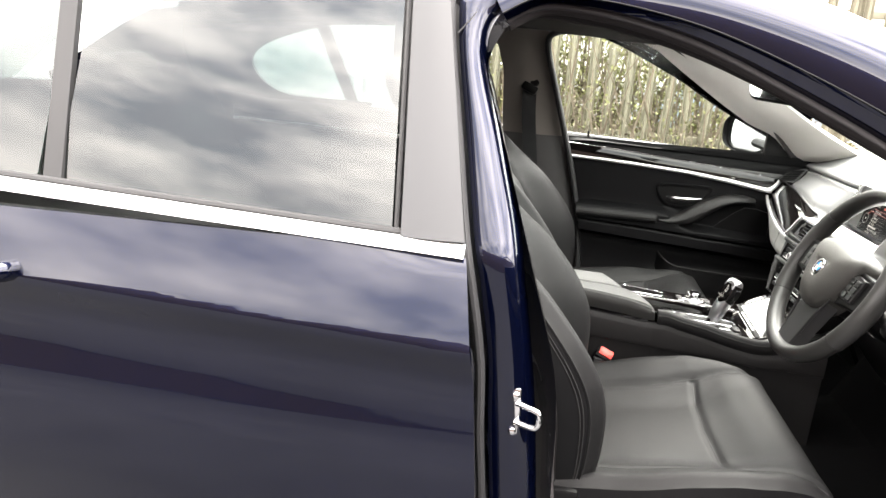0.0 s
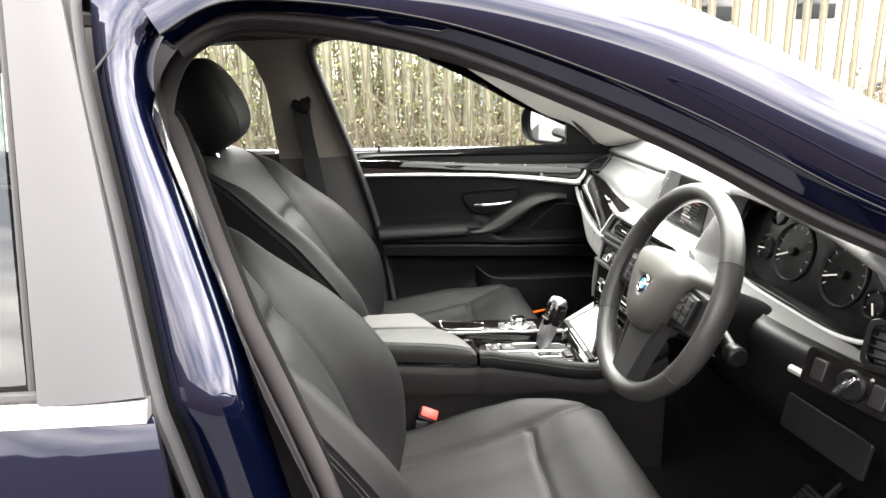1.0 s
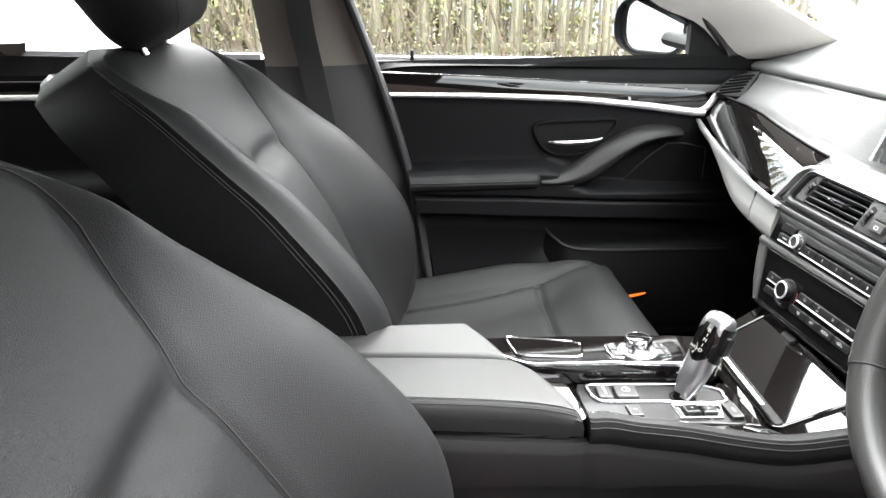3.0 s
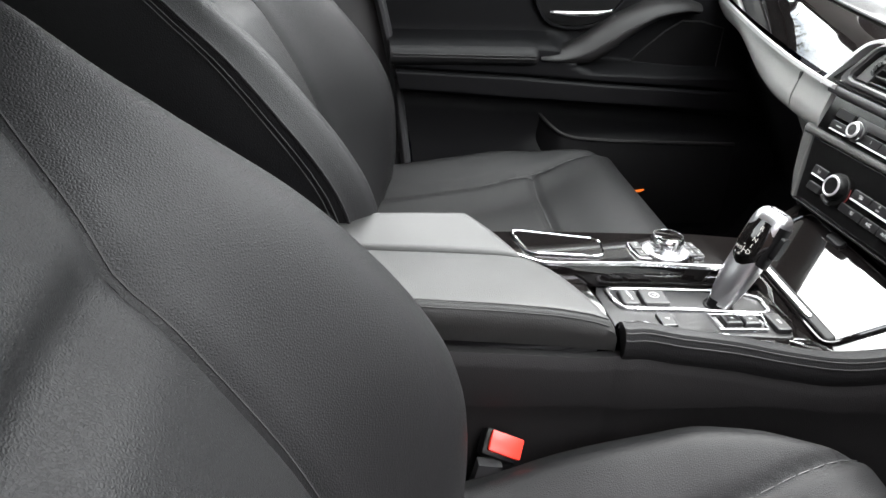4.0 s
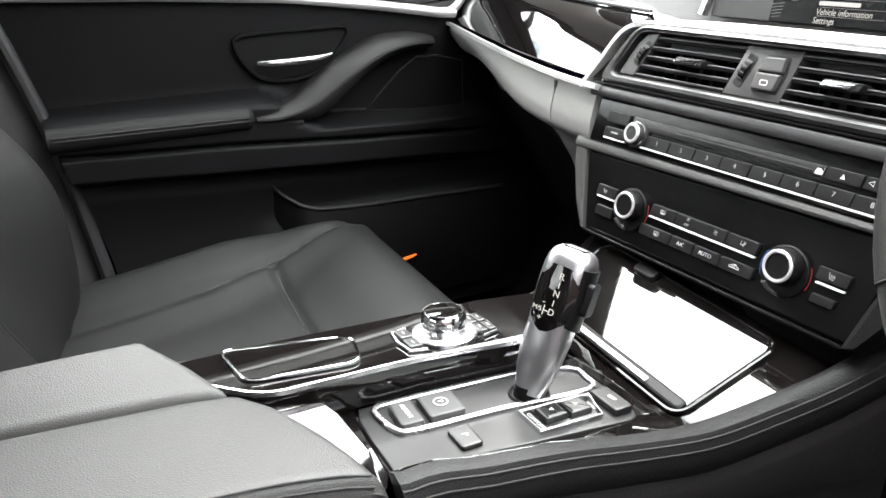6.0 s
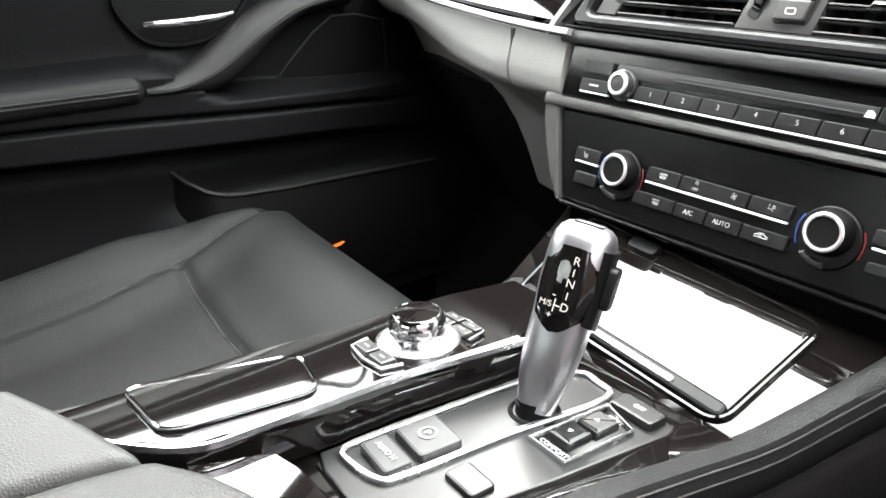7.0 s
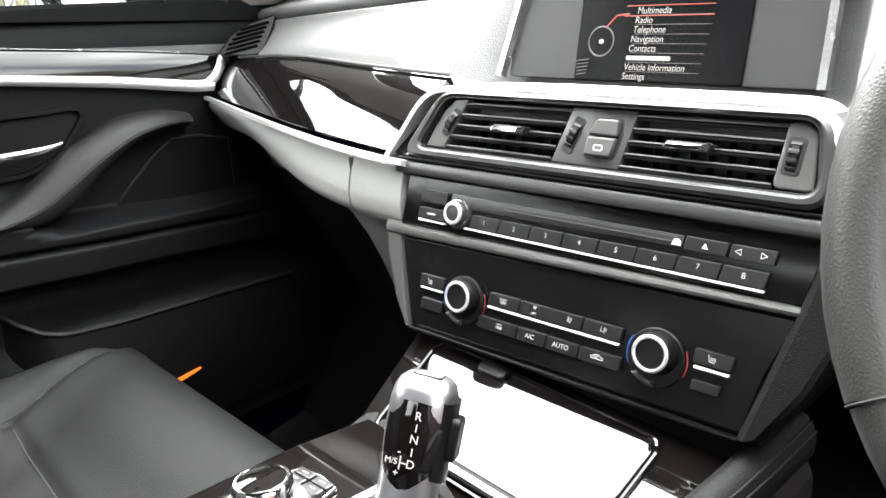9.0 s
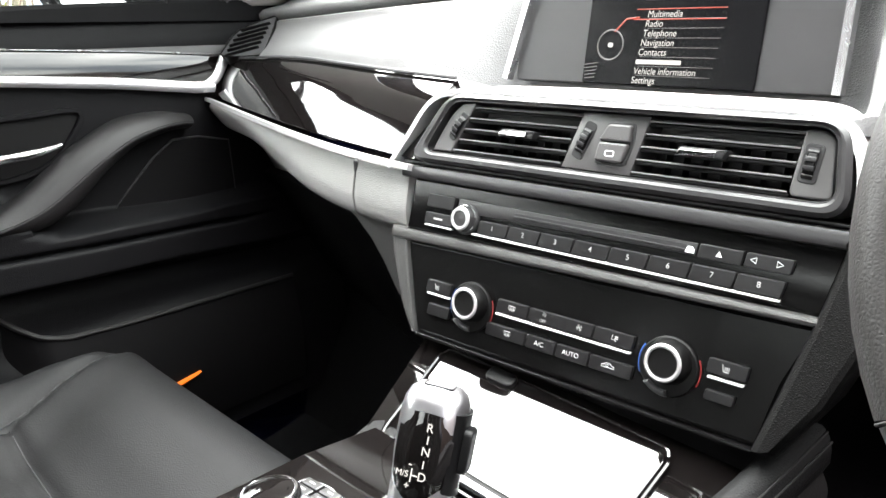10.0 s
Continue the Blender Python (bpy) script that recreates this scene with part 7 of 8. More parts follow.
shell("bench_back", lambda u, v: (-0.88 - 0.26 * u, 0.66 - 1.32 * v, 0.50 + 0.50 * u - 0.03 * smooth(0.92, 1, u)), steps(0, 1, 14), steps(0, 1, 20), LEATHER, bench, -0.10)
for y in (-0.37, 0.37):
    box("bench_headrest", (0.09, 0.24, 0.15), LEATHER, bench, T(-1.17, y, 1.06) @ pose(0, 0, 0, 0, -18), 0.035)


# ---- passenger door, closed, seen from inside ----
pdoor = empty("passenger_door", "closed black leather-trimmed passenger door with silver trim", "car door", at=(0.5, 0.80, 0.3))


SHELF_GAP = [(0.25, 0.687), (0.356, 0.681), (0.478, 0.675), (0.62, 0.664), (0.833, 0.646), (0.90, 0.640)]
BAND_LOW = [(0.25, 0.652), (0.349, 0.646), (0.45, 0.638), (0.567, 0.631), (0.73, 0.619), (0.856, 0.606), (0.95, 0.598)]


def door_y(x, z):
    # inner face of the door card
    y = 0.752
    y += 0.022 * smooth(0.90, 0.965, z)
    zt = 0.748 - 0.050 * smooth(0.54, 0.64, x) - 0.012 * smooth(0.64, 0.85, x)
    zl = lerp_table(BAND_LOW, x)
    y -= 0.058 * smooth(zt, zt - 0.022, z) * smooth(zl - 0.022, zl, z) * (1 - 0.40 * smooth(0.62, 0.90, x))
    y -= 0.012 * smooth(zl, zl - 0.05, z)
    y += 0.009 * math.exp(-((z - lerp_table(SHELF_GAP, x)) / 0.0032) ** 2) * smooth(0.95, 0.88, x)
    y -= 0.035 * smooth(0.545, 0.50, z) * smooth(0.50, 0.62, x + (0.56 - z) * 0.3) + 0.008 * smooth(0.55, 0.45, z)
    return y


def card(u, v):
    z = 0.33 + 0.635 * v
    x0 = lerp_table([(0.33, 0.31), (0.52, 0.292), (0.81, 0.228), (0.97, 0.186)], z)
    x = x0 + (1.05 - x0) * u
    return (x, door_y(x, z), z if v < 0.99 else belt(x) - 0.006)
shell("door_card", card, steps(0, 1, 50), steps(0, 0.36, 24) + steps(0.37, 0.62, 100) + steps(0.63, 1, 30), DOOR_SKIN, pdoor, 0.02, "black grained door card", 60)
# top roll under the glass
def roll(u, v):
    x = 0.186 + 0.80 * u
    a = math.pi * v
    return (x, 0.7475 + 0.054 * (1 - math.cos(a)) / 2, belt(x) - 0.056 + 0.056 * math.sin(a / 2))
shell("top_roll", roll, steps(0, 1, 20), steps(0, 1, 13), ROLL_SKIN_LIT, pdoor, 0.01, "grained soft roll below the glass")
sweep("glass_channel", [(x, 0.806, belt(x) - 0.002) for x in steps(0.17, 0.90, 12)], [(-0.01, -0.008), (0.01, -0.008), (0.01, 0.004), (-0.01, 0.004)], SILVER_PAINT, pdoor, ref=(0, 0, 1))
def pane_p(u, v):
    x = 0.17 + 0.77 * v
    top_z = lerp_table([(0.06, 1.28), (0.37, 1.295), (0.512, 1.262), (0.652, 1.175), (0.80, 1.09), (0.94, 0.955)], x)
    z = belt(x) - 0.01 + max(0.004, top_z - belt(x) + 0.01) * u
    xx = x - (0.10 * u if v == 0 else 0.10 * u * max(0, 1 - v * 6))
    return (xx, lean(z, 0.812), z)
pg = shell("window_pane", pane_p, steps(0, 1, 9), steps(0, 1, 25), CLEAR, pdoor, -0.004, "clear door glass")
pg.visible_shadow = False
# lock pin
lathe("lock_pin", [(0, 0), (0.0042, 0), (0.0042, 0.016), (0.003, 0.020), (0, 0.021)], HARD_PLASTIC, pdoor, T(0.262, 0.796, belt(0.262) - 0.004), 12, "black lock pin")
# wood strip, silver strip: tapering forward
STRIP_T = [(0.19, 0.938), (0.40, 0.925), (0.60, 0.909), (0.78, 0.893), (0.905, 0.879)]
SILV_T = [(0.19, 0.900), (0.40, 0.893), (0.60, 0.881), (0.75, 0.864), (0.868, 0.846)]
SILV_B = [(0.19, 0.889), (0.40, 0.880), (0.60, 0.867), (0.75, 0.848), (0.866, 0.829)]
def strip(lo, hi, y0, bulge, back=0.0):
    def F(u, v):
        x = 0.195 + 0.69 * u
        a, b = lerp_table(lo, x), lerp_table(hi, x)
        z = a + (b - a) * v
        xx = x + u * 0.022 * (v if lo is SILV_T else 0)
        return (xx, y0 - bulge * math.sin(math.pi * v) + back * v, z)
    return F
shell("gloss_strip", strip(SILV_T, STRIP_T, 0.7405, 0.0012, 0.0085), steps(0, 1, 24), steps(0, 1, 7), GLOSS, pdoor, 0.01, "gloss black wood strip")
shell("silver_strip", strip(SILV_B, SILV_T, 0.743, 0.006), steps(0, 1, 24), steps(0, 1, 6), TRIM_SILVER, pdoor, 0.01, "satin silver strip")
sweep("silver_tip", spline([(0.868, 0.744, 0.838), (0.888, 0.744, 0.848), (0.903, 0.746, 0.866), (0.912, 0.748, 0.879)], 5), oval(0.008, 0.006, 12), TRIM_SILVER, pdoor)
sweep("upper_edge", [(x, 0.746, lerp_table(STRIP_T, x) + 0.001) for x in steps(0.195, 0.905, 18)], oval(0.0009, 0.0014, 6), SILVER, pdoor)
# opening lever in its bowl: flat above, curved below
BOWL = [(p.x, p.y) for p in spline([(-0.084, 0.026, 0), (-0.070, -0.010, 0), (-0.045, -0.030, 0), (0.0, -0.034, 0), (0.045, -0.022, 0), (0.074, 0.006, 0), (0.088, 0.033, 0), (0.040, 0.034, 0), (0.0, 0.034, 0), (-0.050, 0.033, 0)], 4, True)]
bowl = plate("handle_bowl", BOWL, -0.002, 0.003, 0.001, SLAT_BLACK, pdoor, axes((0.603, 0.752, 0.791), (1, 0, 0), (0, 0, 1), (0, -1, 0)))
frame_plate("bowl_rim", inset(BOWL, -0.006), BOWL, -0.001, 0.009, DOOR_SKIN, pdoor, axes((0.603, 0.752, 0.791), (1, 0, 0), (0, 0, 1), (0, -1, 0)))
sweep("opening_lever", spline([(0.545, 0.738, 0.783), (0.588, 0.728, 0.783), (0.632, 0.728, 0.785), (0.662, 0.738, 0.788)], 6), oval(0.0058, 0.0042, 10), CHROME, pdoor, "chrome opening lever", scale=lambda t: 0.55 + 0.45 * math.sin(math.pi * min(1, t * 1.1)))
# pull handle sweeping up from the armrest: a lit upper face, a seam and a lower face
pull = spline([(0.524, 0.690, 0.7085), (0.565, 0.689, 0.708), (0.610, 0.688, 0.720), (0.650, 0.689, 0.742), (0.690, 0.691, 0.766), (0.740, 0.696, 0.789), (0.795, 0.708, 0.797), (0.838, 0.728, 0.793)], 6)
UP_W = [(0.52, 0.006), (0.565, 0.014), (0.62, 0.022), (0.68, 0.025), (0.74, 0.022), (0.80, 0.015), (0.84, 0.010)]
LOW_W = [(0.52, 0.008), (0.56, 0.013), (0.61, 0.024), (0.64, 0.026), (0.69, 0.018), (0.74, 0.013), (0.84, 0.009)]
rows = []
for k, p in enumerate(pull):
    d = (pull[min(k + 1, len(pull) - 1)] - pull[max(k - 1, 0)])
    nx, nz = Vector((-d.z, d.x)).normalized()
    a, b = lerp_table(UP_W, p.x), lerp_table(LOW_W, p.x)
    rows.append([Vector((p.x + nx * q, p.y + dy, p.z + nz * q)) for q, dy in ((a, 0.050), (a * 1.06, 0.022), (a * 0.92, 0.010), (a * 0.6, 0.003), (0.002, -0.001), (0.0, 0.0005), (-0.002, 0.0), (-b * 0.6, 0.006), (-b * 0.95, 0.014), (-b, 0.026), (-b, 0.050))])
link_mesh("pull_handle", [v for q in rows for v in q], grid_faces(len(rows), 11) + [tuple(range(11)), tuple(range((len(rows) - 1) * 11, len(rows) * 11))], CONSOLE_SKIN, pdoor, "padded black leather pull handle", True, 50)
sweep("pull_piping", [p + Vector((0, -0.0004, 0)) for p in pull], oval(0.0010, 0.0010, 6), RUBBER, pdoor)


# armrest pad with a stitched edge, closed and rounded at its front
def arm(u, v):
    x = 0.245 + 0.281 * u
    a = math.pi * 0.5 * (v * 2 - 1)
    k = math.sqrt(max(0.02, 1 - max(0.0, (u - 0.93) / 0.07) ** 2.4))
    return (x, 0.715 - 0.033 * math.cos(a) * k + 0.04 * smooth(0.75, 1, v), 0.712 + 0.022 * math.sin(a) * k)


shell("armrest", arm, steps(0, 0.9, 12) + steps(0.92, 1, 9), steps(0, 1, 13), LEATHER, pdoor, 0.012, "padded black leather armrest")
for dz in (0.0, 0.005):
    sweep("armrest_stitch", [(x, 0.6815 + 6 * dz * dz, 0.7135 - 0.012 * (x - 0.25) + dz) for x in steps(0.25, 0.512, 10)], oval(0.0011, 0.0011, 6), STITCH, pdoor)
# speaker cover: a triangle with a rounded rim
TG = axes((0, 0.7535, 0.684), (1, 0, 0), (0, 0, 1), (0, -1, 0))
tri_o = [(0.715, 0.688), (0.900, 0.657), (0.900, 0.757), (0.852, 0.769), (0.813, 0.770), (0.781, 0.750), (0.741, 0.714)]
plate("speaker_grille", tri_o, 0.0, 0.004, 0.0015, HARD_PLASTIC, pdoor, TG @ T(0, -0.684, 0), "black triangular speaker grille")
sweep("grille_rim", [TG @ Vector((x, z - 0.684, 0.004)) for x, z in tri_o], oval(0.0015, 0.0015, 6), VENT_GREY, pdoor, closed=True)
# map pocket: its edge drops from the door face and runs level to the front
POCKET_Z = [(0.520, 0.620), (0.535, 0.600), (0.555, 0.577), (0.580, 0.561), (0.610, 0.552), (0.68, 0.546), (0.83, 0.541), (0.95, 0.537)]
def pocket(u, v):
    x = 0.520 + 0.43 * u
    z = 0.36 + (lerp_table(POCKET_Z, x) - 0.36) * v
    return (x, 0.700 - 0.016 * math.sin(math.pi * min(1, 0.2 + 0.8 * v)) - 0.004 * v + 0.070 * smooth(0.20, 0.0, u) ** 1.6, z)
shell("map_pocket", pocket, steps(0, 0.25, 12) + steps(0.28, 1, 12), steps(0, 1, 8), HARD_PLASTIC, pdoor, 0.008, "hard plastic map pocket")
sweep("pocket_edge", [pocket(u, 1.0) for u in steps(0.0, 0.25, 12) + steps(0.28, 1, 12)], oval(0.0035, 0.0035, 8), CONSOLE_SKIN, pdoor)
# dark mirror triangle
plate("mirror_triangle", [(0.845, 0.950), (1.00, 0.930), (0.955, 0.968), (0.875, 1.040), (0.845, 1.062)], 0.0, 0.02, 0.004, HARD_PLASTIC, pdoor, axes((0, 0.785, 0), (1, 0, 0), (0, 0, 1), (0, -1, 0)))

# outer skin of both passenger doors
def pskin(u, v):
    x = -1.1 + 2.15 * u
    z = 0.30 + 0.66 * v
    return (x, 0.90 - 0.045 * smooth(0.8, 1.0, v) - 0.05 * smooth(0.3, 0.0, v), min(z, belt(x) - 0.012))
shell("outer_skin", pskin, steps(0, 1, 14), steps(0, 1, 14), PAINT, pdoor, 0.02)

mirror = empty("door_mirror", "black-housed door mirror with bright sky in its glass", "door mirror", at=(0.85, 0.95, 1.0))
MM = axes((0.836, 0.960, 1.000), Vector((0.56, -0.83, 0)).normalized(), (0, 0, 1), Vector((-0.83, -0.56, 0)).normalized())
def housing(u, v):
    a = 2 * math.pi * u
    r = math.sin(math.pi * 0.5 * v) ** 0.6
    sx = 0.092 * math.copysign(abs(math.cos(a)) ** 0.7, math.cos(a)) * r
    sy = 0.068 * math.copysign(abs(math.sin(a)) ** 0.7, math.sin(a)) * r
    return MM @ Vector((sx, sy, -0.085 * (1 - v) ** 1.0 + 0.01 - 0.02 * sx / 0.09))
nu, nv = 33, 10
vv = [housing(u, v) for u in steps(0, 1, nu)[:-1] for v in steps(0.0, 1, nv)]
link_mesh("housing", vv, grid_faces(nu - 1, nv, True, False), HARD_PLASTIC, mirror, "black mirror housing")
MIRROR_GLASS = mat("mirror_silvering", (0.92, 0.93, 0.93), 0.02, metal=1.0, var=0.01)
plate("mirror_glass", rrect(0.004, 0, 0.165, 0.118, 0.045, 8), -0.004, 0.006, 0.002, MIRROR_GLASS, mirror, MM)
frame_plate("rim", rrect(0, 0, 0.188, 0.140, 0.055, 8), rrect(0.004, 0, 0.165, 0.118, 0.045, 8), -0.004, 0.011, HARD_PLASTIC, mirror, MM)
sweep("foot", [(0.905, 0.80, 0.965), (0.885, 0.86, 0.97), (0.865, 0.92, 0.975)], oval(0.03, 0.018, 10), HARD_PLASTIC, mirror, ref=(0, 0, 1))

# ---- rear passenger door, seen between the seats ----
rp = empty("rear_passenger_door", "closed black rear passenger door with gloss strip", "car door", at=(-0.5, 0.8, 0.3))
def rcard(u, v):
    x = -1.08 + 1.05 * u
    z = 0.33 + 0.64 * v
    y = 0.752 + 0.022 * smooth(0.90, 0.965, z) - 0.05 * smooth(0.76, 0.73, z) * smooth(0.62, 0.67, z)
    return (x, y, z if v < 0.99 else belt(x) - 0.006)
shell("door_card", rcard, steps(0, 1, 20), steps(0, 1, 40), DOOR_SKIN, rp, 0.02)
shell("gloss_strip", lambda u, v: (-1.0 + 0.95 * u, 0.746 - 0.005 * math.sin(math.pi * v), 0.905 + 0.035 * v - 0.04 * (-1 + 0.95 * u) * 0.5), steps(0, 1, 10), steps(0, 1, 6), GLOSS, rp, 0.01)
sweep("silver_strip", [(x, 0.742, 0.897 - 0.02 * x) for x in steps(-1.0, -0.05, 10)], oval(0.006, 0.004, 8), TRIM_SILVER, rp)
sweep("glass_channel", [(x, 0.806, belt(x) - 0.002) for x in steps(-1.05, -0.05, 12)], [(-0.01, -0.008), (0.01, -0.008), (0.01, 0.004), (-0.01, 0.004)], SILVER_PAINT, rp, ref=(0, 0, 1))
def rpane(u, v):
    x = -1.02 + 0.97 * v
    z = belt(x) - 0.01 + (topz(x) - 0.03 - belt(x)) * u
    return (x, lean(z, 0.812), z)
rg = shell("window_pane", rpane, steps(0, 1, 6), steps(0, 1, 12), CLEAR, rp, -0.004)
rg.visible_shadow = False
# trim round the rear window, which ends in a rounded point
ep = spline([(-0.50, 1.010, 0), (-0.70, 1.010, 0), (-0.811, 1.014, 0), (-0.885, 1.050, 0), (-0.922, 1.115, 0), (-0.885, 1.168, 0), (-0.795, 1.211, 0), (-0.63, 1.257, 0), (-0.40, 1.285, 0)], 5)
qv = [(p.x, p.y) for p in ep]
inner = [Vector((x, lean(z, 0.775), z)) for x, z in qv]
outer = [Vector((x + dx, lean(z + dz, 0.80), z + dz)) for (x, z), (dx, dz) in zip(qv, [(-0.25 * smooth(-0.4, -0.9, x), -0.05 * smooth(1.16, 1.02, z) + 0.12 * smooth(1.06, 1.2, z)) for x, z in qv])]
link_mesh("quarter_trim", [v for a, b in zip(inner, outer) for v in (a, b, b + Vector((0, 0.02, 0)), a + Vector((0, 0.02, 0)))], grid_faces(len(inner), 4, False, True), TRIM_MID, rp, "taupe trim round the rear window")
sweep("window_divider", [(-0.56 - 0.10 * k, lean(0.97 + 0.30 * k, 0.79), 0.97 + 0.30 * k) for k in steps(0, 1, 5)], [(-0.02, -0.01), (0.02, -0.01), (0.02, 0.01), (-0.02, 0.01)], TRIM_DARK, rp)

# amber marker lamp low on the door's front edge
lamp = empty("courtesy_lamp", "small lit amber lamp low on the passenger door", "lamp", at=(0.742, 0.70, 0.438))
plate("lens", [(-0.026, -0.006), (0.020, 0.0035), (0.026, 0.0075), (-0.026, 0.001)], -0.006, 0.006, 0.001, AMBER, lamp, axes((0.742, 0.684, 0.438), (1, 0, 0), (0, 0, 1), (0, -1, 0)), "glowing amber lens")
box("bezel", (0.06, 0.012, 0.02), HARD_PLASTIC, lamp, T(0.742, 0.692, 0.438), 0.004)

# passenger seat belt on the pillar
sbelt = empty("seat_belt", "black seat belt hanging on the pale pillar trim", "seat belt", at=(0.06, 0.7, 0.6))
sweep("webbing", spline([(0.045, 0.674, 1.105), (0.050, 0.690, 1.03), (0.060, 0.713, 0.95), (0.09, 0.715, 0.75), (0.12, 0.712, 0.55)], 6), [(-0.023, -0.0012), (0.023, -0.0012), (0.023, 0.0012), (-0.023, 0.0012)], BELT, sbelt)
box("guide", (0.055, 0.022, 0.03), HARD_PLASTIC, sbelt, T(0.045, 0.674, 1.112) @ pose(0, 0, 0, 0, 25), 0.008)
lathe("anchor_cap", [(0, 0), (0.017, 0), (0.017, 0.012), (0.012, 0.018), (0, 0.018)], HARD_PLASTIC, sbelt, T(0.058, 0.684, 1.131) @ pose(0, 0, 0, 90), 16)
box("slider_button", (0.012, 0.006, 0.012), HARD_PLASTIC, sbelt, T(0.128, 0.70, 0.80), 0.003)

# interior mirror
rv = empty("rear_view_mirror", "black-framed interior mirror hung from the windscreen", "mirror", at=(0.66, 0.05, 1.22))
RM = axes((0.612, -0.022, 1.198), (0.34, -0.9404, 0), (0, 0, 1), (-0.9404, -0.34, 0))
plate("housing", rrect(0, 0, 0.235, 0.068, 0.03, 6), -0.03, 0.0, 0.01, HARD_PLASTIC, rv, RM)
plate("mirror_glass", rrect(0, 0, 0.215, 0.052, 0.024, 6), 0.0, 0.002, 0.001, MIRROR_GLASS, rv, RM)
sweep("stem", [(0.635, -0.010, 1.205), (0.66, 0.01, 1.235), (0.64, 0.02, 1.30)], oval(0.012, 0.012, 10), HARD_PLASTIC, rv)
box("sensor_foot", (0.05, 0.06, 0.04), HARD_PLASTIC, rv, T(0.655, 0.02, 1.275), 0.012)

# ---- driver's door, swung open on its front hinges ----
dd = empty("driver_door", "dark blue driver's door swung wide open", "car door", at=(1.05, -0.86, 0.35))
DH = T(1.06, -0.855, 0) @ pose(0, 0, 0, 0, 0, 70)
def dskin(u, v):
    # u from the hinge edge backward, in the closed door's own plane
    z = 0.30 + 0.66 * v
    return DH @ Vector((-0.02 - (0.96 + 0.04 * (1 - v)) * u, -0.045 + 0.05 * smooth(0.75, 1.0, v) + 0.05 * smooth(0.3, 0.0, v), z))
shell("outer_skin", dskin, steps(0, 1, 14), steps(0, 1, 16), PAINT, dd, 0.02)
shell("door_card", lambda u, v: DH @ Vector((-0.03 - 0.93 * u, 0.06 + 0.05 * smooth(0.62, 0.66, v) * smooth(0.75, 0.70, v), 0.33 + 0.62 * v)), steps(0, 1, 16), steps(0, 1, 40), DOOR_SKIN, dd, 0.02, "black grained door card")
sweep("window_frame", [DH @ Vector(p) for p in ((-0.04, 0.0, 0.96), (-0.30, 0.05, 1.08), (-0.55, 0.10, 1.20), (-0.80, 0.13, 1.27), (-0.96, 0.135, 1.28), (-1.03, 0.13, 1.24), (-0.99, 0.0, 0.96))], oval(0.014, 0.02, 8), RUBBER, dd)


# ---- outside ----
ASPHALT = mat("worn_asphalt", (0.034, 0.034, 0.035), 0.9, grain=0.8, grain_scale=180, var=0.35, var_scale=2.5, spec=0.3)
PALE = mat("weathered_timber_pale", (0.155, 0.144, 0.104), 0.8, grain=0.2, grain_scale=90, var=0.25, var_scale=9)
VAN_WHITE = mat("white_van_paint", (0.80, 0.82, 0.81), 0.3, coat=0.6, var=0.04)
LEAF = mat("olive_leaves", (0.105, 0.108, 0.038), 0.75, var=0.45, var_scale=3)
TWIG = mat("brown_twigs", (0.085, 0.066, 0.045), 0.85, var=0.3, var_scale=12)
EARTH = mat("leaf_litter", (0.06, 0.045, 0.027), 0.95, grain=1.0, grain_scale=60, var=0.4, var_scale=5)
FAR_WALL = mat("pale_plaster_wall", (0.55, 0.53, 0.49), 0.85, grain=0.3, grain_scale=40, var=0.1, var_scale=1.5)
ROOF_TILE = mat("dull_roof", (0.16, 0.11, 0.09), 0.85, var=0.2, var_scale=3)
CAR_SILVER = mat("silver_car_paint", (0.45, 0.47, 0.50), 0.3, metal=0.6, coat=0.8, var=0.04)
CAR_BLUE = mat("pale_blue_car_paint", (0.24, 0.30, 0.38), 0.3, metal=0.4, coat=0.8, var=0.04)
DARK_GLASS = mat("dark_car_glass", (0.01, 0.012, 0.013), 0.05, coat=0.5)

g_ob = link_mesh("ground", [(-400, -400, 0), (400, -400, 0), (400, 400, 0), (-400, 400, 0)], [(0, 1, 2, 3)], ASPHALT)
tagged(g_ob, "grey worn asphalt of the car park", "ground", kind="structure")
verge_v = []
for i in range(41):
    for j, (y, z) in enumerate(((3.25, 0.01), (3.35, 0.12), (3.8, 0.30), (4.6, 0.45), (6.5, 0.45))):
        verge_v.append((-9 + 0.6 * i, y + 0.05 * math.sin(i * 1.7), z + (0.05 * math.sin(i * 2.3 + j) if j > 1 else 0)))
vg = link_mesh("verge", verge_v, grid_faces(41, 5), EARTH)
tagged(vg, "raised earth verge with brown leaf litter", "ground", kind="structure")

fence = empty("pale_fence", "weathered brown timber pale fence along the verge", "fence", at=(2, 3.7, 0.3))
def pale_mesh():
    prof = [(-0.034, 0.0), (-0.020, 0.010), (-0.008, -0.012), (0.008, -0.012), (0.020, 0.010), (0.034, 0.0), (0.020, 0.014), (0.008, -0.007), (-0.008, -0.007), (-0.020, 0.014)]
    zs = (0.0, 1.55, 1.66, 1.75)
    sc = (1, 1, 0.55, 0.06)
    verts = [(x * s, y, z) for z, s in zip(zs, sc) for x, y in prof]
    faces = grid_faces(4, 10, False, True) + [tuple(range(10)), tuple(range(30, 40))]
    me = bpy.data.meshes.new("pale")
    me.from_pydata(verts, [], faces)
    me.materials.append(PALE)
    return me
pm = pale_mesh()
rng = random.Random(4)
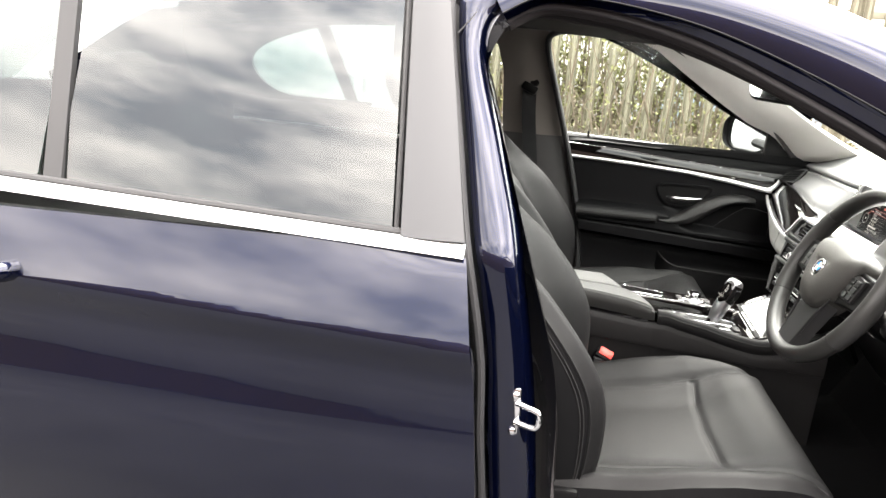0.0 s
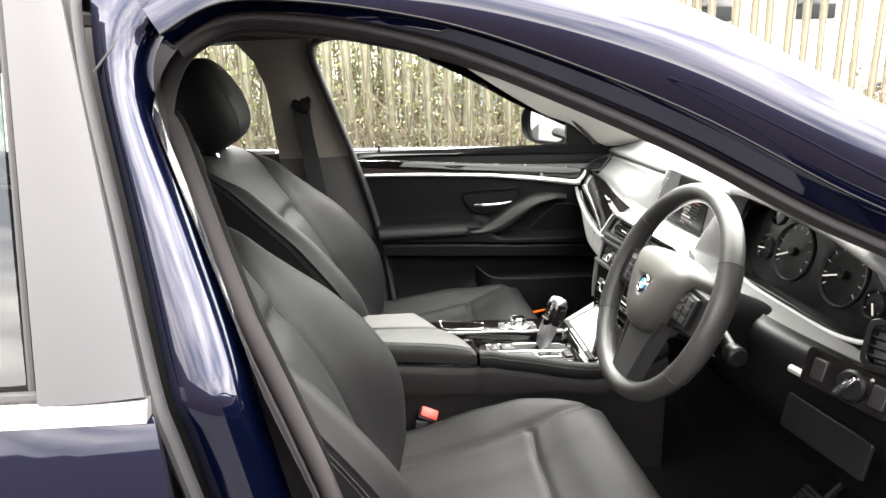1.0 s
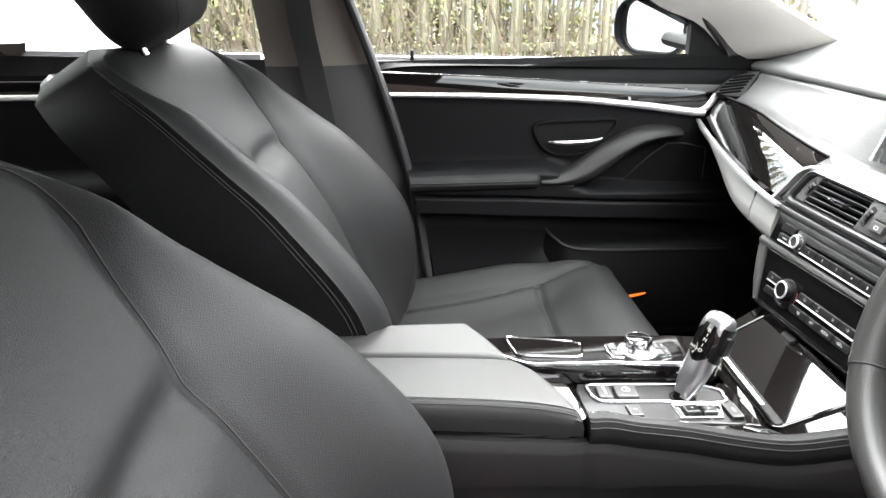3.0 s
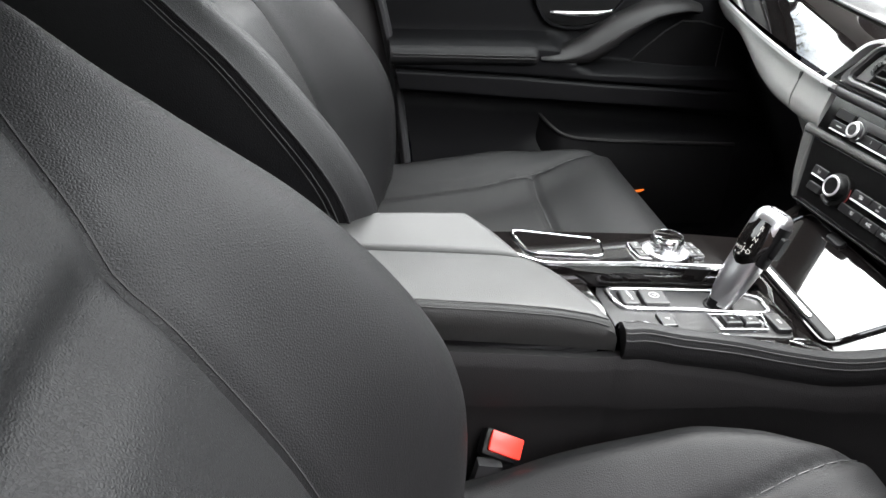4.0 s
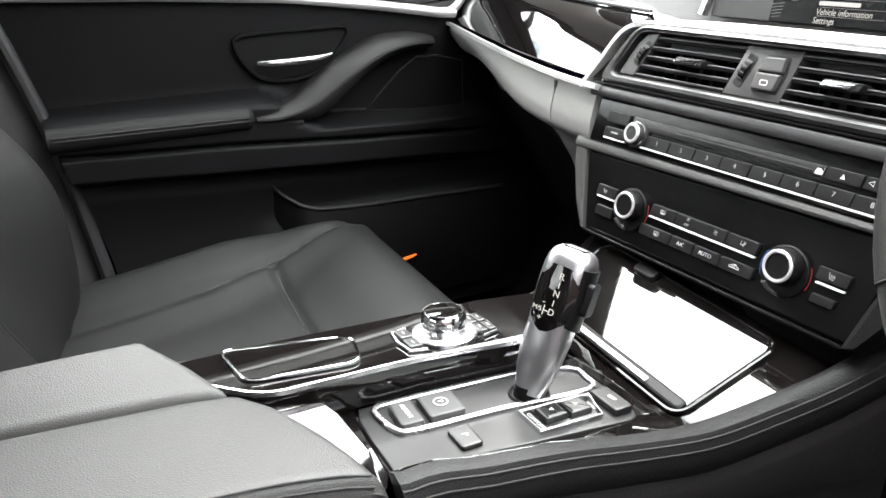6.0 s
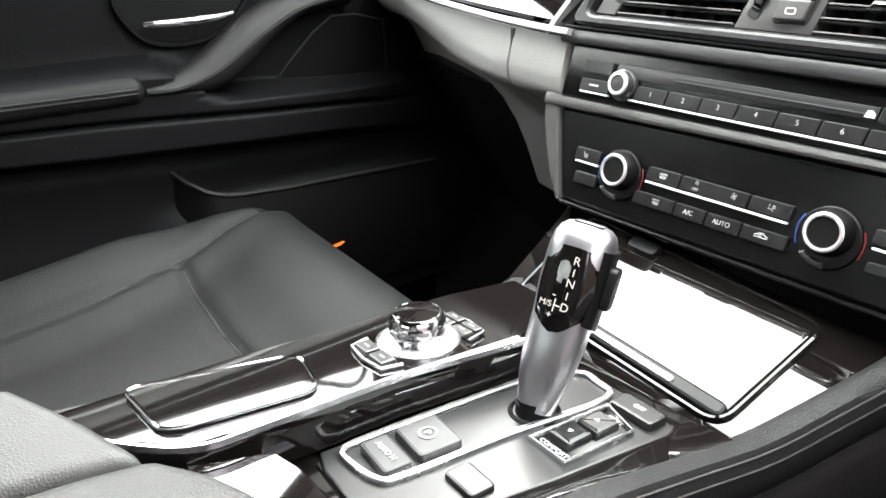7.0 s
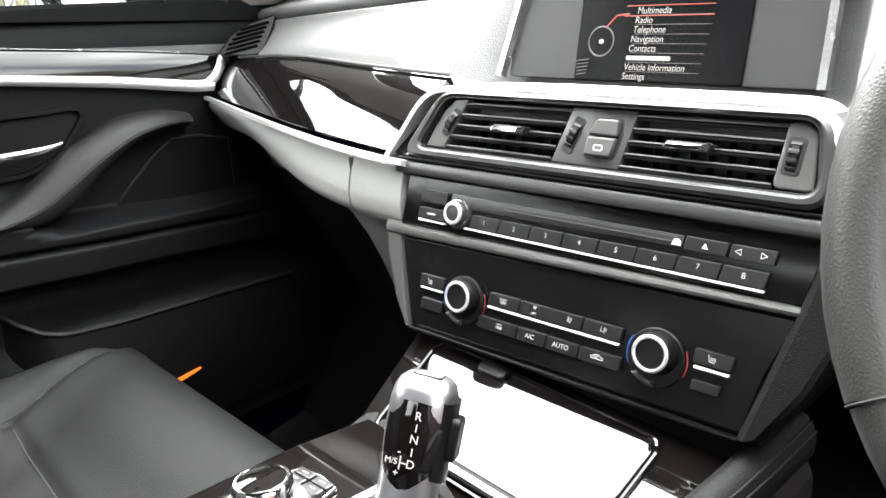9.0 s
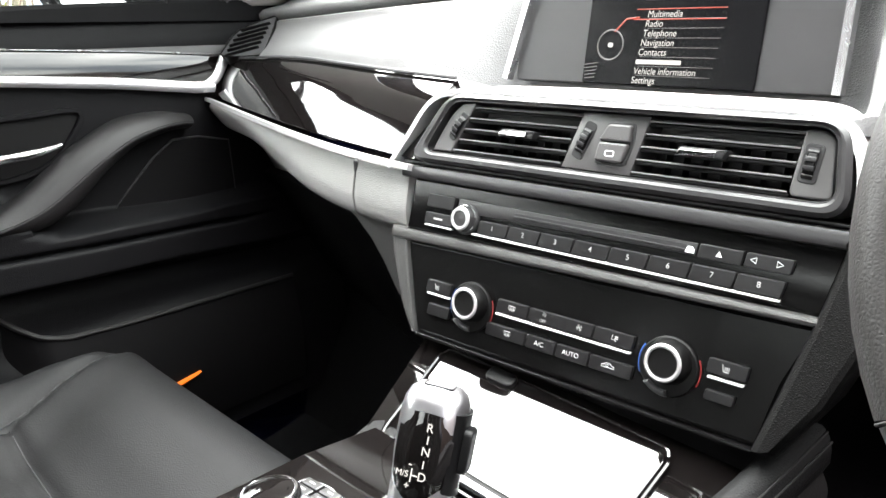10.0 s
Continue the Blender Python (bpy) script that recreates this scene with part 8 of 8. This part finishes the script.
for i in range(114):
    ob = new("pale", pm)
    ob.parent = fence
    ob.matrix_parent_inverse = fence.matrix_world.inverted()
    ob.matrix_basis = T(-7.0 + 0.138 * i + rng.uniform(-0.008, 0.008), 3.72, 0.30 + rng.uniform(-0.02, 0.02)) @ pose(0, 0, 0, rng.uniform(-1, 1), rng.uniform(-1.2, 1.2), rng.uniform(-6, 6))
for z in (0.65, 1.60):
    box("rail", (16.0, 0.03, 0.05), PALE, fence, T(1.0, 3.76, z), 0.004)
for i in range(6):
    box("fence_post", (0.07, 0.07, 1.75), PALE, fence, T(-6.5 + 2.9 * i, 3.80, 1.05), 0.006)

# scrub in front of and behind the fence
def scrub(name, label, n, xr, yr, hr, leaf, seed, leaf_n, size=(0.007, 0.020)):
    r = random.Random(seed)
    v, f = [], []
    lv, lf = [], []
    for i in range(n):
        x, y = r.uniform(*xr), r.uniform(*yr)
        h = r.uniform(*hr)
        lx, ly = r.uniform(-0.35, 0.35), r.uniform(-0.25, 0.25)
        w = r.uniform(0.006, 0.014)
        pts = [Vector((x + lx * t + 0.05 * math.sin(7 * t + i), y + ly * t, 0.30 + h * t)) for t in (0, 0.35, 0.7, 1.0)]
        b = len(v)
        for k, p in enumerate(pts):
            ww = w * (1 - 0.75 * k / 3)
            v += [p + Vector((ww * math.cos(q), ww * math.sin(q), 0)) for q in (0, 2.1, 4.2)]
        for k in range(3):
            for q in range(3):
                a0, a1 = b + k * 3 + q, b + k * 3 + (q + 1) % 3
                f.append((a0, a1, a1 + 3, a0 + 3))
        for _ in range(leaf_n):
            t = r.uniform(0.15, 1.0)
            p = pts[0].lerp(pts[3], t) + Vector((r.gauss(0, 0.14), r.gauss(0, 0.10), r.gauss(0, 0.08)))
            s = r.uniform(*size)
            d1 = Vector((r.gauss(0, 1), r.gauss(0, 1), r.gauss(0, 1))).normalized() * s
            d2 = d1.cross(Vector((r.gauss(0, 1), r.gauss(0, 1), r.gauss(0, 1)))).normalized() * s * 0.6
            b2 = len(lv)
            lv += [p - d1, p + d2, p + d1, p - d2]
            lf.append((b2, b2 + 1, b2 + 2, b2 + 3))
    th = empty(name, label, "shrub", at=(sum(xr) / 2, sum(yr) / 2, 0.3))
    tw = link_mesh("brushwood", v, f, TWIG, th)
    lo = link_mesh("foliage", lv, lf, leaf, th, smooth=False)
    tagged(tw, kind="stuff")
    tagged(lo, kind="stuff")
    return th
scrub("hedge_scrub", "thin olive-leaved scrub growing through the fence", 380, (-2.4, 1.55), (3.85, 5.2), (0.9, 2.1), LEAF, 3, 120, (0.009, 0.022))
scrub("hedge_scrub", "sparse olive-leaved scrub beyond the fence", 80, (1.5, 6.5), (3.9, 5.2), (0.3, 0.8), LEAF, 8, 60, (0.012, 0.028))
scrub("fence_scrub", "brown and olive scrub standing before the fence", 170, (-2.4, 1.5), (3.40, 3.66), (0.4, 1.3), LEAF, 11, 24, (0.007, 0.016))
scrub("bramble_scrub", "low brown bramble at the foot of the fence", 420, (-2.5, 7.0), (3.45, 4.1), (0.25, 0.70), TWIG, 5, 20)

# parked vehicles beyond the fence
def far_car(x, y, paint, label):
    c = empty("parked_car", label, "car", "cars beyond the fence", at=(x, y, 0))
    prof = [(-2.1, 0.35), (-2.1, 0.80), (-1.7, 0.95), (-1.1, 1.38), (0.5, 1.42), (1.2, 0.98), (1.95, 0.85), (2.1, 0.55), (2.05, 0.35)]
    verts = []
    for yy, s in ((-0.85, 0.97), (-0.80, 1.0), (0.80, 1.0), (0.85, 0.97)):
        verts += [(x + a * s, y + yy * (1 - 0.14 * smooth(0.9, 1.4, b)), b) for a, b in prof]
    n = len(prof)
    link_mesh("body", verts, grid_faces(4, n, False, True) + [tuple(range(n)), tuple(range(3 * n, 4 * n))], paint, c, smooth=True, angle=30)
    for sg in (-1, 1):
        plate("side_glass", [(-1.35, 1.0), (1.05, 1.0), (0.45, 1.34), (-1.0, 1.32)], 0, 0.015, 0.004, DARK_GLASS, c, axes((x, y + sg * 0.80, 0), (sg * -1.0, 0, 0), (0, 0.16 * -sg, 0.987), Vector((sg * -1.0, 0, 0)).cross(Vector((0, 0.16 * -sg, 0.987)))) if sg < 0 else axes((x, y + 0.80, 0), (-1, 0, 0), (0, -0.16, 0.987), Vector((-1, 0, 0)).cross(Vector((0, -0.16, 0.987)))))
    for a in (-1.35, 1.3):
        for sg in (-1, 1):
            wl_ = lathe("wheel", [(0, -0.1), (0.30, -0.1), (0.33, -0.07), (0.33, 0.07), (0.30, 0.1), (0, 0.1)], RUBBER, c, T(x + a, y + sg * 0.78, 0.33) @ pose(0, 0, 0, 90), 20)
            lathe("rim", [(0, -0.105), (0.2, -0.105), (0.21, 0.105), (0, 0.105)], SILVER_PAINT, wl_, T(x + a, y + sg * 0.78, 0.33) @ pose(0, 0, 0, 90), 16)
    return c
far_car(3.4, 7.6, CAR_BLUE, "pale blue parked hatchback beyond the fence")
far_car(-1.6, 7.9, CAR_SILVER, "silver parked car beyond the fence")
far_car(8.0, 7.8, CAR_SILVER, "silver parked car beyond the fence")

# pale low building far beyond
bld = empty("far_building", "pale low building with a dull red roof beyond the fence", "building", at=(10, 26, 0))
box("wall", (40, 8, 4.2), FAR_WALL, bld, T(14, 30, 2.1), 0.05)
box("roof", (41, 9, 0.5), ROOF_TILE, bld, T(14, 30, 4.4), 0.1)
for i in range(9):
    box("window", (1.6, 0.1, 1.2), DARK_GLASS, bld, T(-3 + 4.2 * i, 25.98, 2.2), 0.02)

# white van parked alongside
van = empty("white_van", "tall white van parked beside the car", "van", at=(-3.4, 2.6, 0))
secs = []
for x in (-0.78, -0.80, -0.9, -2.0, -3.5, -5.4, -5.5):
    zt = 2.28
    d = 0.05 if x in (-0.78, -5.5) else 0.0
    secs.append([(x, 1.72 + d, 0.38 + d), (x, 1.70 + d, 1.0), (x, 1.78 + d, 1.9), (x, 1.86 + d, zt - 0.12 - d), (x, 1.98 + d, zt - d), (x, 3.0 - d, zt - d), (x, 3.12 - d, zt - 0.12 - d), (x, 3.20 - d, 1.9), (x, 3.24 - d, 1.0), (x, 3.22 - d, 0.38 + d)])
n = 10
link_mesh("body", [v for s_ in secs for v in s_], grid_faces(len(secs), n, False, True) + [tuple(range(n)), tuple(range((len(secs) - 1) * n, len(secs) * n))], VAN_WHITE, van, "white van body")
for y in (2.12, 2.82):
    box("rear_door", (0.02, 0.66, 1.5), VAN_WHITE, van, T(-0.768, y, 1.25), 0.008)
for x in (-1.6, -4.6):
    for y in (1.85, 3.08):
        lathe("wheel", [(0, -0.1), (0.30, -0.1), (0.34, -0.06), (0.34, 0.06), (0.30, 0.1), (0, 0.1)], RUBBER, van, T(x, y, 0.34) @ pose(0, 0, 0, 90), 20)

# unseen brick wall added behind the camera: cuts low side light, darkens paint reflections
BRICK = mat("dark_brown_brick", (0.035, 0.024, 0.020), 0.9, grain=0.5, grain_scale=30, var=0.3, var_scale=4)
yw_ob = box("light_block_wall", (60, 0.3, 2.5), BRICK, None, T(-2, -5.6, 1.25), 0.02)
tagged(yw_ob, "unseen dark brown brick wall added to block low side light", "wall", kind="structure")
